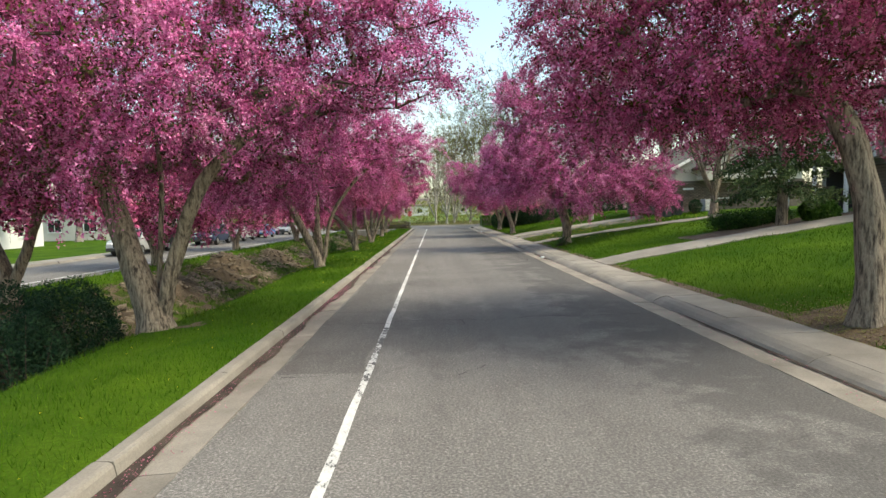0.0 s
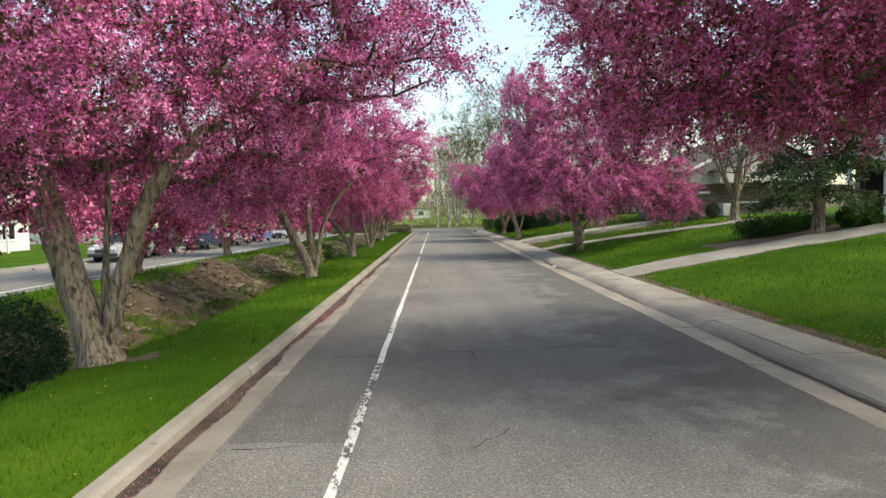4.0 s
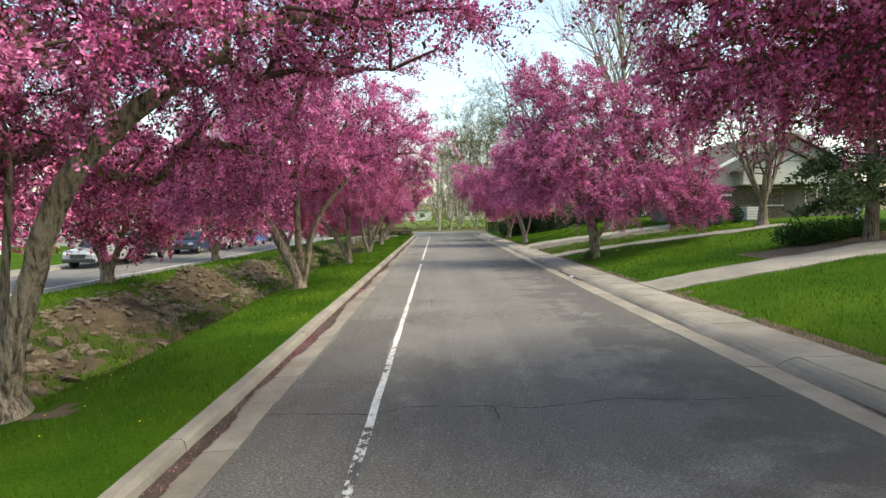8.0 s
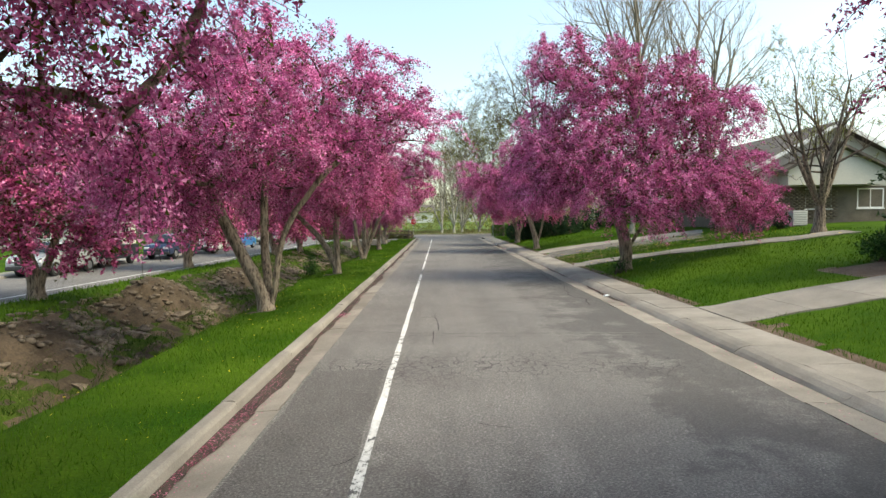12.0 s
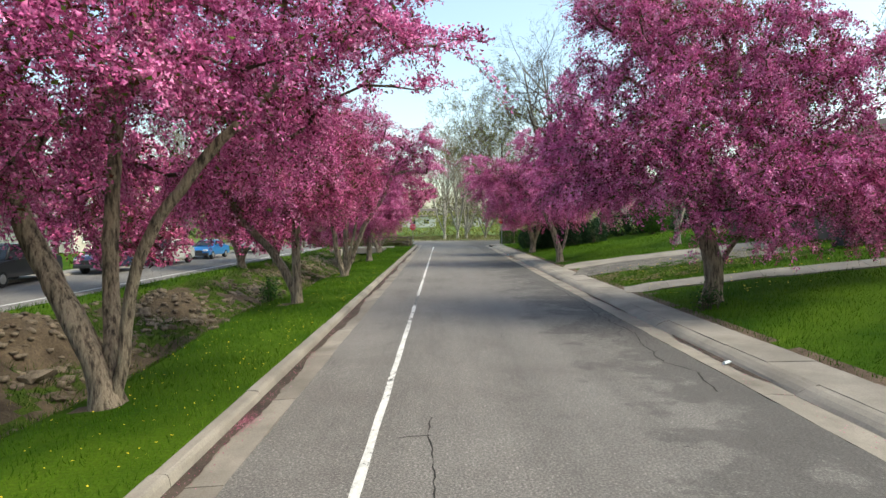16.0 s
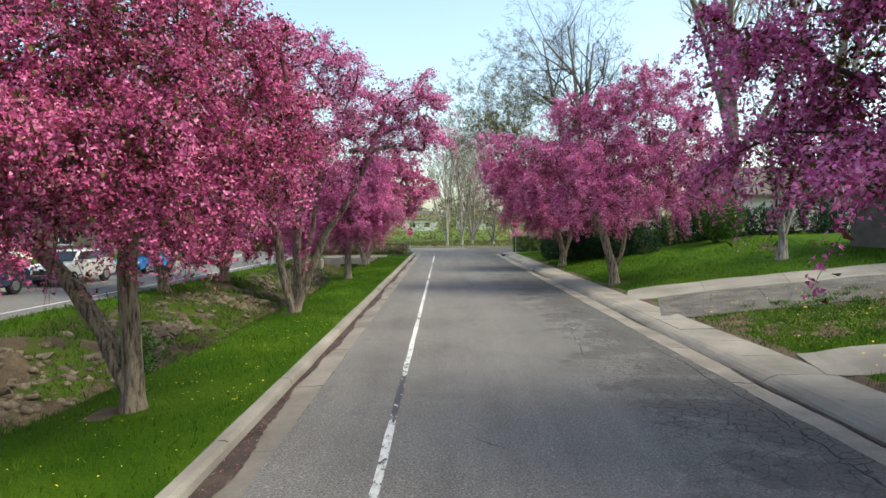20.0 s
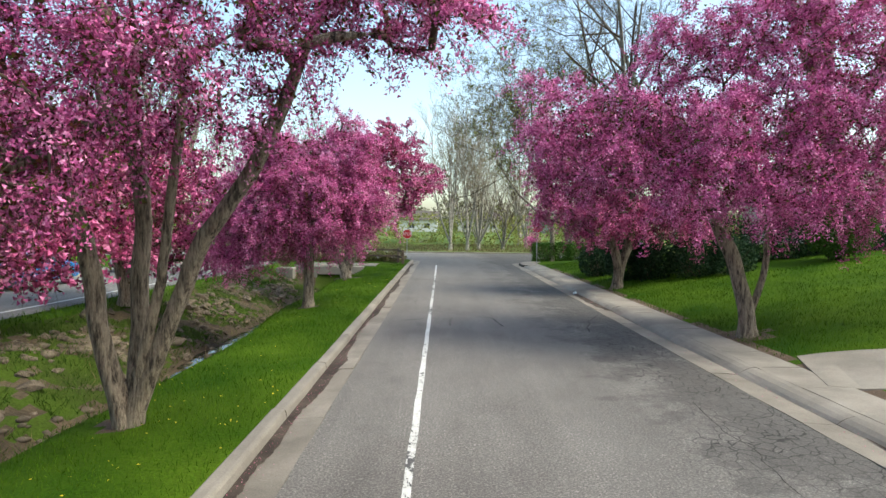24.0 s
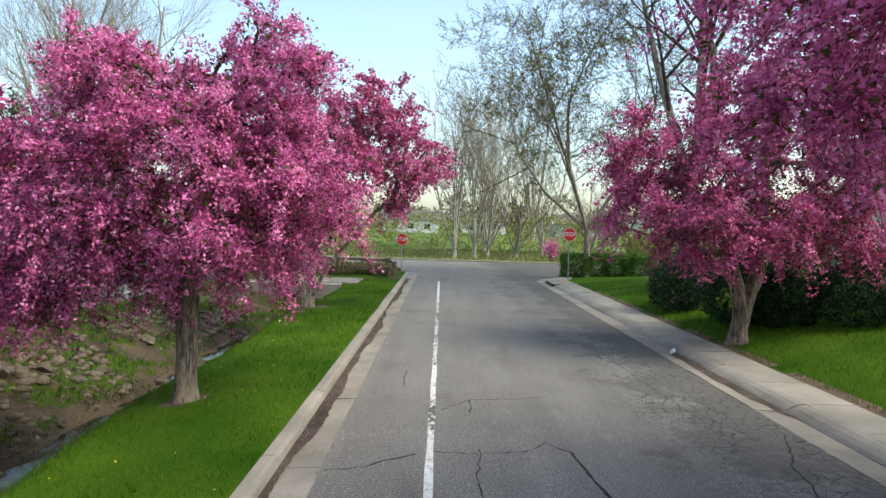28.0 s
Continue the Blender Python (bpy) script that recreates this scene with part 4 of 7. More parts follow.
def build_tree(name, at, stems, lobes, seed, trunk_r=0.3, n_targets=170, sprays=7, petals=9, petal=0.062, blossom=None, leaf=None, leaf_share=0.12, bark=None, twig=None, low=1.3, label="", category="tree", group="", spray_len=(0.4, 0.95), sag=0.5, step=0.115, spread=0.088, floor_z=1.2, tip=0.009, sides_big=14, swell=1.16, lift=1.07, taper=0.25, coarse=False, straight=1.0, rise=0.15, core=5000):
    core = core * 2
    rng = np.random.default_rng(seed)
    lobes = [(cx * 1.04, cy, cz * lift, rx * swell, ry * swell, rz * swell) for cx, cy, cz, rx, ry, rz in lobes]
    root = tagged(new(name), label, category, group)
    root.matrix_basis = Matrix.Translation(at)
    here = np.array(at)
    targets = [t for t in sample_lobes(lobes, n_targets, rng) if t[2] > floor_z and lane_clear((t + here)[None])[0]]
    pos, par, chains = skeleton_of(stems, targets, low, rng, 0.0, straight)
    area = np.zeros(len(pos))
    kids = np.bincount(par[par >= 0], minlength=len(pos))
    area[kids == 0] = 1.0
    for i in range(len(pos) - 1, 0, -1):
        area[par[i]] += area[i]
    rad = np.maximum(trunk_r * (area / max(area[0], 1)) ** 0.5, tip)
    limbs = Heap()
    ns = len(stems)
    for c, chain in enumerate(chains):
        P = pos[chain]
        r = rad[chain].copy()
        if c < ns:
            h = P[:, 2]
            r[0] = r[1]
            r = np.convolve(np.pad(r, 2, mode="edge"), np.ones(5) / 5, mode="valid")
            r = r * (1 + 0.55 * np.exp(-np.maximum(h, 0) / 0.16)) * (1 if ns == 1 else 1.08) * (1 - taper * np.linspace(0, 1, len(r)))
            P = P.copy()
            P[0, 2] -= 0.15
            V, F = tube(P, r, sides_big, 0.13, seed + c)
            part("trunk", mesh_np("trunk", V, F, True), bark, root)
        else:
            r[0] = min(r[0], r[1] * 1.25)
            r[-1] = min(r[-1], tip)
            if r[0] > 0.05:
                part("limb", mesh_np("limb", *tube(P, r, 8, 0.08, seed + c), True), bark, root)
            else:
                limbs.add(*tube(P, r, 4 if r[0] > 0.02 else 3))
    # fine sprays along the thin wood
    ends = [ch[-1] for ch in chains[ns:]] + [ch[len(ch) // 2] for ch in chains[ns:]] + [ch[-2] for ch in chains[ns:] if len(ch) > 3]
    centre = np.mean([l[:3] for l in lobes], axis=0)
    spots = []
    for e in ends:
        out = pos[e] - centre
        out = out / (np.linalg.norm(out) + 1e-6)
        for k in range(max(1, int(sprays * (0.5 + rng.random() * 0.6)) if e in ends[:len(chains) - ns] else int(sprays * 0.45))):
            d = rng.normal(size=3) * (0.55 + 0.45 * straight) + out * 0.75 + np.array([0, 0, rise])
            d /= np.linalg.norm(d)
            L = rng.uniform(*spray_len)
            m = 2
            u = np.linspace(0, 1, m)[:, None]
            Q = pos[e] + d * L * u + np.array([0, 0, -sag * L]) * u ** 2
            if not lane_clear(Q + here).all():
                continue
            limbs.add(*tube(Q, np.linspace(tip * 0.75, tip * 0.3, m), 3))
            q = np.arange(step * 0.6, L, step)[:, None] / L
            spots.append(pos[e] + d * L * q + np.array([0, 0, -sag * L]) * q ** 2)
    tagged(part("branchwork", limbs.mesh("branchwork"), twig, root), kind="stuff")
    S = np.concatenate(spots)
    S = S[(S[:, 2] > floor_z * 0.8) & lane_clear(S + here)]
    if blossom is not None:
        n = len(S)
        C = np.repeat(S, petals if coarse else int(petals * 1.25), axis=0)
        C = C + np.random.default_rng(seed + 1).normal(0, spread * 0.62, C.shape)
        V, F = kites(C, petal * (1.25 if coarse else 0.85), rng, None, 1.15, None, True)
        tagged(part("blossom", mesh_np("blossom", V, F), blossom, root), kind="stuff")
    if blossom is not None:
        L = np.array(lobes)
        k = rng.choice(len(L), core, p=np.prod(L[:, 3:], axis=1) ** 0.8 / np.sum(np.prod(L[:, 3:], axis=1) ** 0.8))
        d = rng.normal(size=(core, 3))
        d /= np.linalg.norm(d, axis=1)[:, None]
        C = L[k, :3] + d * L[k, 3:] * (0.86 * rng.random((core, 1)) ** 0.45)
        C = C[(C[:, 2] > floor_z + 0.2) & lane_clear(C + here)]
        half = len(C) * 3 // 10
        tagged(part("inner_blossom", mesh_np("inner_blossom", *kites(C[:half], 0.09, rng, None, 0.9, 0.3, True)), blossom, root), kind="stuff")
        # dark bronze leaves packed into the core stand in for its shade
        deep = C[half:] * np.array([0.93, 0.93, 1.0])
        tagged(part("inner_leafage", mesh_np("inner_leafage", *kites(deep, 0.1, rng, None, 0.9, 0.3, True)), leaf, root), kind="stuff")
    if leaf is not None:
        pick = S[rng.random(len(S)) < leaf_share * 2.2]
        C = np.repeat(pick, 2, axis=0) + rng.normal(0, spread, (len(pick) * 2, 3))
        V, F = kites(C, petal * 1.4, rng, None, 0.9, 0.5, True)
        tagged(part("leafage", mesh_np("leafage", V, F), leaf, root), kind="stuff")
    return root


PINK = dict(blossom=BLOSSOM, leaf=BRONZE_LEAF, bark=BARK, twig=TWIG, category="tree", group="flowering crabapple trees")
RED = dict(blossom=BLOSSOM_RED, leaf=BRONZE_LEAF, bark=BARK, twig=TWIG, category="tree", group="flowering crabapple trees")


def stem(*pts):
    return [(0, 0, 0), *pts]


# trees on the creek verge
build_tree("crabapple_tree", (-6.0, 13.7, 0.0),
           [stem((-0.14, 0.0, 0.4), (-0.22, 0.0, 0.8), (-0.5, 0.1, 1.5), (-0.8, 0.2, 2.4), (-1.3, 0.4, 3.6)), stem((0.02, 0.08, 0.5), (0.0, 0.2, 1.4), (0.08, 0.3, 2.8), (-0.1, 0.5, 4.4)), stem((0.16, 0.0, 0.4), (0.22, -0.05, 0.9), (0.45, -0.05, 1.6), (0.8, -0.1, 2.5), (1.15, -0.05, 3.3), (2.0, 0.1, 4.1), (3.0, 0.2, 4.7))],
           [(-2.0, 0.0, 4.3, 2.6, 3.2, 1.6), (0.3, 0.0, 5.6, 3.0, 3.4, 1.7), (2.8, 0.3, 5.3, 2.4, 2.6, 1.3), (-1.6, -2.6, 3.9, 2.2, 1.8, 1.2), (0.7, -2.4, 4.6, 2.2, 1.8, 1.3), (4.1, 1.2, 5.0, 1.3, 1.4, 0.7), (4.9, 0.3, 4.75, 1.2, 1.6, 0.55), (5.3, -0.4, 4.9, 0.7, 1.2, 0.45), (5.0, 0.6, 6.2, 1.3, 1.8, 0.7), (1.6, 2.3, 4.3, 2.2, 2.0, 1.4), (2.2, 0.2, 6.9, 2.8, 3.0, 1.2), (-2.2, 0.0, 6.4, 2.6, 3.0, 1.4), (3.4, 0.2, 6.6, 1.9, 2.2, 1.0), (-3.6, -1.0, 4.6, 1.8, 2.4, 1.4)],
           # leaf_share above the default: extra bronze leaves imitate the shaded underside
           21, 0.31, 330, 8, 13, 0.066, core=11000, leaf_share=0.18, low=1.5, floor_z=2.4, label="old many-stemmed crabapple in deep pink blossom on the verge", **PINK)
build_tree("crabapple_tree", (-5.1, 27.2, 0.05),
           [stem((-0.2, 0.0, 0.6), (-0.75, 0.1, 1.6), (-1.3, 0.2, 2.6), (-1.8, 0.3, 3.8)), stem((0.0, 0.1, 0.6), (-0.15, 0.4, 1.7), (-0.2, 0.6, 3.0), (-0.2, 0.9, 4.6)), stem((0.2, 0.0, 0.5), (0.3, 0.0, 1.3), (0.55, -0.1, 2.3), (1.3, 0.0, 3.4), (2.5, 0.1, 4.6))],
           [(-1.6, 0.0, 4.2, 2.4, 2.8, 1.6), (0.6, 0.0, 5.6, 2.4, 2.8, 1.9), (2.8, 0.0, 5.0, 1.9, 2.2, 1.4), (-3.2, 0.4, 3.4, 1.6, 2.0, 1.2), (0.2, -2.0, 4.5, 2.2, 1.4, 1.0), (1.2, 1.8, 4.2, 2.0, 1.6, 1.2), (-0.6, 0.0, 6.6, 1.6, 1.6, 1.0)],
           22, 0.22, 230, 8, 15, 0.066, low=1.5, floor_z=2.6, label="three-stemmed crabapple covered in pink blossom on the verge", **PINK)
build_tree("crabapple_tree", (-5.0, 38.3, 0.05),
           [stem((-0.12, 0.0, 0.5), (-0.55, 0.1, 1.2), (-1.1, 0.2, 1.9), (-2.0, 0.3, 2.8)), stem((0.0, 0.0, 0.8), (0.0, 0.0, 2.0), (0.05, 0.1, 3.4), (0.1, 0.2, 5.2))],
           [(-1.5, 0.0, 4.2, 2.1, 2.4, 1.5), (0.4, 0.0, 5.0, 2.1, 2.4, 1.8), (1.4, 0.0, 4.0, 1.3, 1.8, 1.2), (-0.4, 0.0, 6.2, 1.7, 1.8, 1.0), (-2.8, 0.2, 3.9, 1.4, 1.6, 0.9), (0.6, -1.6, 3.6, 1.6, 1.3, 0.8)],
           23, 0.19, 200, 8, 15, 0.06, leaf_share=0.4, low=1.7, floor_z=2.4, swell=1.0, lift=1.0, label="two-stemmed crabapple in red-pink blossom on the verge", **RED)
build_tree("crabapple_tree", (-5.05, 48.4, 0.05),
           [stem((-0.15, 0.0, 0.4), (-0.35, 0.0, 1.2), (-0.45, -0.05, 2.4), (-0.9, -0.3, 4.0)), stem((0.0, 0.15, 0.5), (0.0, 0.25, 1.5), (0.05, 0.2, 2.8), (0.0, -0.2, 4.8)), stem((0.1, 0.0, 0.45), (0.3, -0.1, 1.3), (0.55, -0.2, 2.5), (0.9, -0.5, 4.4)), stem((0.18, 0.0, 0.4), (0.5, 0.0, 1.3), (0.95, -0.05, 2.4), (1.85, -0.2, 3.6), (2.4, -0.4, 4.9), (2.9, -0.5, 6.0))],
           [(-1.3, -0.8, 4.2, 2.2, 1.6, 1.4), (0.9, -0.9, 5.8, 2.3, 1.5, 1.7), (2.8, -0.9, 5.7, 1.6, 1.2, 1.1), (1.1, -1.0, 4.3, 1.4, 1.1, 0.8), (-0.6, -1.9, 3.5, 1.7, 1.0, 0.7), (0.8, -0.8, 7.0, 1.5, 1.2, 0.9), (3.8, -1.0, 5.3, 0.8, 0.9, 0.7)],
           24, 0.22, 150, 7, 13, 0.06, low=1.6, floor_z=2.6, leaf_share=0.35, core=1800, label="spreading crabapple in bright pink blossom on the verge", **PINK)
build_tree("crabapple_tree", (-5.3, 60.7, 0.03),
           [stem((0.02, 0.0, 0.7), (0.0, 0.0, 1.4), (0.1, 0.1, 2.4), (0.1, 0.1, 3.6), (0.3, 0.0, 5.4))],
           [(0.2, 0.0, 3.6, 2.5, 2.1, 1.5), (-1.5, 0.0, 3.1, 1.4, 1.6, 1.0), (1.4, 0.2, 3.7, 1.3, 1.5, 1.2), (0.1, 0.0, 5.0, 1.9, 1.7, 1.2), (-1.4, 0.0, 5.6, 0.9, 1.0, 0.9), (1.3, 0.0, 5.9, 0.8, 0.9, 1.0), (-2.1, 0.2, 4.4, 0.9, 1.0, 0.8), (-0.4, 0.0, 2.7, 1.6, 1.3, 0.6), (-2.2, -0.2, 2.0, 0.9, 0.9, 0.6), (-2.9, 0.0, 3.2, 0.6, 0.8, 0.7)],
           25, 0.17, 230, 8, 15, 0.066, low=1.6, floor_z=1.0, swell=1.0, lift=0.96, label="single-stemmed round crabapple in magenta blossom above the creek", **PINK)
build_tree("crabapple_tree", (-5.85, 72.5, 0.0),
           [stem((-0.15, 0.0, 0.5), (-0.6, 0.0, 1.3), (-1.0, 0.1, 2.3), (-1.4, 0.1, 3.6)), stem((0.0, 0.1, 0.6), (0.1, 0.2, 1.8), (0.5, 0.2, 3.6), (1.2, 0.2, 5.6)), stem((0.15, 0.0, 0.5), (0.6, 0.0, 1.4), (1.4, 0.0, 2.5), (2.4, 0.0, 3.6))],
           [(-0.8, 0.0, 4.0, 2.6, 2.6, 1.6), (1.8, 0.0, 5.4, 2.2, 2.2, 1.9), (2.4, 0.0, 6.7, 1.2, 1.3, 1.1), (3.4, 0.0, 4.6, 1.3, 1.5, 1.4), (-2.4, 0.0, 5.2, 1.5, 1.6, 1.2), (0.0, 0.0, 6.2, 1.8, 1.6, 1.0)],
           26, 0.27, 180, 8, 7, 0.09, low=1.5, floor_z=2.9, coarse=True, label="three-stemmed crabapple in dark pink blossom by the culvert", **RED)

# trees on the lawns
build_tree("crabapple_tree", (7.2, 11.0, 0.2),
           [stem((0.0, 0.0, 0.9), (-0.02, 0.0, 1.8), (-0.12, 0.05, 2.6), (-0.42, 0.2, 3.5), (-1.0, 0.6, 4.5), (-1.7, 0.9, 5.6)), ],
           [(-1.9, 1.2, 4.4, 2.2, 3.2, 1.1), (-3.0, 1.6, 5.2, 2.0, 2.6, 1.0), (0.4, 2.4, 4.8, 3.0, 2.8, 1.5), (-0.9, 4.4, 4.2, 2.3, 2.0, 1.1), (0.2, 0.4, 6.2, 3.4, 3.2, 1.3), (-1.2, -1.2, 5.0, 2.4, 2.0, 1.2), (1.9, 1.0, 4.6, 2.0, 2.4, 1.3), (-3.2, 1.0, 6.3, 2.2, 2.4, 0.9), (-4.4, 1.2, 5.8, 1.2, 1.5, 0.7), (-4.2, 1.4, 4.6, 1.2, 1.8, 0.7), (1.0, 4.4, 4.4, 2.2, 2.0, 1.2), (-3.0, 1.6, 3.8, 1.5, 1.8, 0.6), (-2.4, 2.6, 3.75, 1.2, 1.6, 0.6), (-2.5, 3.6, 4.2, 1.4, 1.4, 0.6), (-1.3, 4.6, 4.3, 1.4, 1.3, 0.65)],
           31, 0.24, 320, 8, 14, 0.064, core=9000, low=2.2, floor_z=3.7, leaf_share=0.25, label="thick-trunked leaning crabapple in dark red blossom over the walk", **RED)
build_tree("crabapple_tree", (7.5, 35.9, 0.27),
           [stem((0.05, 0.0, 0.7), (-0.05, 0.0, 1.4), (-0.3, 0.1, 2.2), (-0.8, 0.2, 3.4), (-1.2, 0.2, 5.4)), stem((0.1, 0.1, 0.7), (0.5, 0.15, 1.5), (1.3, 0.2, 2.5), (2.4, 0.3, 3.6))],
           [(-1.4, 0.0, 5.0, 2.8, 3.0, 2.0), (1.6, 0.0, 4.6, 2.8, 3.0, 1.8), (3.9, 0.2, 3.4, 2.0, 2.4, 1.5), (-1.8, 0.0, 7.7, 2.0, 2.2, 1.6), (-2.9, 0.0, 3.8, 1.5, 2.2, 1.3), (0.6, -2.2, 3.2, 2.6, 1.4, 1.2), (0.9, 0.0, 7.0, 2.3, 2.2, 1.4), (3.0, 0.0, 6.0, 2.1, 2.2, 1.3), (5.0, 0.4, 2.6, 1.1, 1.4, 1.0)],
           # more bronze leaves than the default, to darken the crown as shade would
           32, 0.25, 360, 8, 12, 0.072, core=14000, leaf_share=0.22, low=1.5, floor_z=1.5, label="broad dense crabapple in purple-pink blossom on the lawn", **PINK)
build_tree("crabapple_tree", (6.95, 55.3, 0.19),
           [stem((-0.05, 0.0, 0.7), (-0.28, 0.0, 1.3), (-0.5, 0.1, 2.2), (-1.0, 0.2, 3.3), (-2.2, 0.3, 4.4)), stem((0.08, 0.0, 0.7), (0.4, 0.0, 1.4), (0.55, 0.1, 2.6), (0.7, 0.1, 4.2), (0.9, 0.1, 6.4))],
           [(-2.6, 0.0, 4.6, 2.4, 2.6, 1.3), (0.3, 0.0, 4.4, 2.6, 2.8, 1.3), (2.6, 0.2, 3.7, 1.7, 2.0, 1.0), (-4.2, 0.0, 5.2, 1.6, 1.7, 1.0), (1.3, 0.0, 7.6, 1.6, 1.7, 1.0), (0.0, 0.0, 6.6, 1.8, 1.8, 0.9), (-1.0, -1.8, 3.6, 2.0, 1.2, 0.9), (2.8, 0.1, 6.0, 1.2, 1.3, 0.7), (-1.7, 0.0, 6.6, 1.0, 1.1, 0.9), (-2.4, 2.2, 5.0, 1.7, 1.2, 0.9), (0.4, 2.4, 5.3, 2.0, 1.2, 1.2), (2.6, 2.0, 5.0, 1.5, 1.2, 0.9), (1.6, -0.4, 6.0, 2.3, 2.1, 1.3), (3.5, 0.0, 5.1, 1.7, 1.7, 1.1)],
           # leaf_share raised so that leaf colour adds shade under the crown
           33, 0.2, 310, 8, 13, 0.066, core=6500, leaf_share=0.18, low=1.5, floor_z=2.0, label="forked crabapple in layered pink blossom on the lawn", **PINK)
build_tree("crabapple_tree", (7.0, 66.8, 0.19),
           [stem((0.0, 0.0, 0.8), (-0.1, 0.0, 1.5), (-0.35, 0.0, 2.4), (-0.8, 0.1, 3.8)), stem((0.1, 0.0, 0.8), (0.35, 0.0, 1.6), (0.7, 0.1, 2.8), (0.6, 0.1, 5.4))],
           [(-1.6, 0.0, 3.6, 1.9, 2.1, 1.3), (1.0, 0.0, 3.4, 2.1, 2.2, 1.1), (-2.4, 0.0, 4.8, 1.2, 1.5, 1.0), (0.4, 0.0, 5.8, 2.1, 2.0, 1.4), (2.7, 0.2, 3.0, 1.2, 1.5, 0.9), (1.6, 0.0, 6.8, 1.1, 1.2, 0.7), (2.6, 0.0, 5.3, 1.7, 1.6, 1.2), (-0.6, -1.2, 2.8, 1.6, 1.1, 0.8)],
           34, 0.26, 210, 8, 9, 0.068, low=1.7, floor_z=1.9, coarse=True, label="crabapple in reddish blossom beside dark junipers", **RED)
# trees on the bank beyond the creek
for k, (x, y, s) in enumerate(((-12.4, 18.5, 41), (-14.2, 44.0, 42), (-12.1, 61.8, 43), (-12.6, 55.8, 44), (-13.6, 30.5, 45))):
    build_tree("crabapple_tree", (x, y, 0.0),
               [stem((-0.05, 0, 0.6), (-0.4, 0.1, 1.5), (-1.0, 0.2, 2.8), (-1.6, 0.2, 4.0)), stem((0.05, 0, 0.6), (0.4, 0.1, 1.5), (0.9, 0.0, 2.8), (1.3, 0.0, 4.4))],
               [(-1.2, 0, 3.7, 2.3, 2.4, 1.4), (1.3, 0, 3.9, 2.2, 2.4, 1.4), (0.0, 0, 5.0, 2.2, 2.2, 1.2), (0.4, -1.4, 2.6, 2.2, 1.5, 1.0), (1.8, 0.0, 2.2, 1.3, 1.6, 0.9)],
               s, 0.25, 130, 7, 5, 0.12, low=1.4, floor_z=2.4 if k == 0 else 1.1, step=0.15, spread=0.1, coarse=True, label="dark-stemmed crabapple in red blossom on the far creek bank", **RED)


# storm drain mouth in the kerb by the junction
inlet = tagged(new("storm_drain"), "dark storm drain mouth under a concrete lid in the kerb", "storm drain", "", "structure")
part("opening", boxed(5.02, 5.2, 83.5, 85.4, -0.01, 0.1), BLACK, inlet)
part("lid", boxed(5.06, 6.3, 83.3, 85.6, 0.1, 0.16, 0.02), CONCRETE_PALE, inlet)


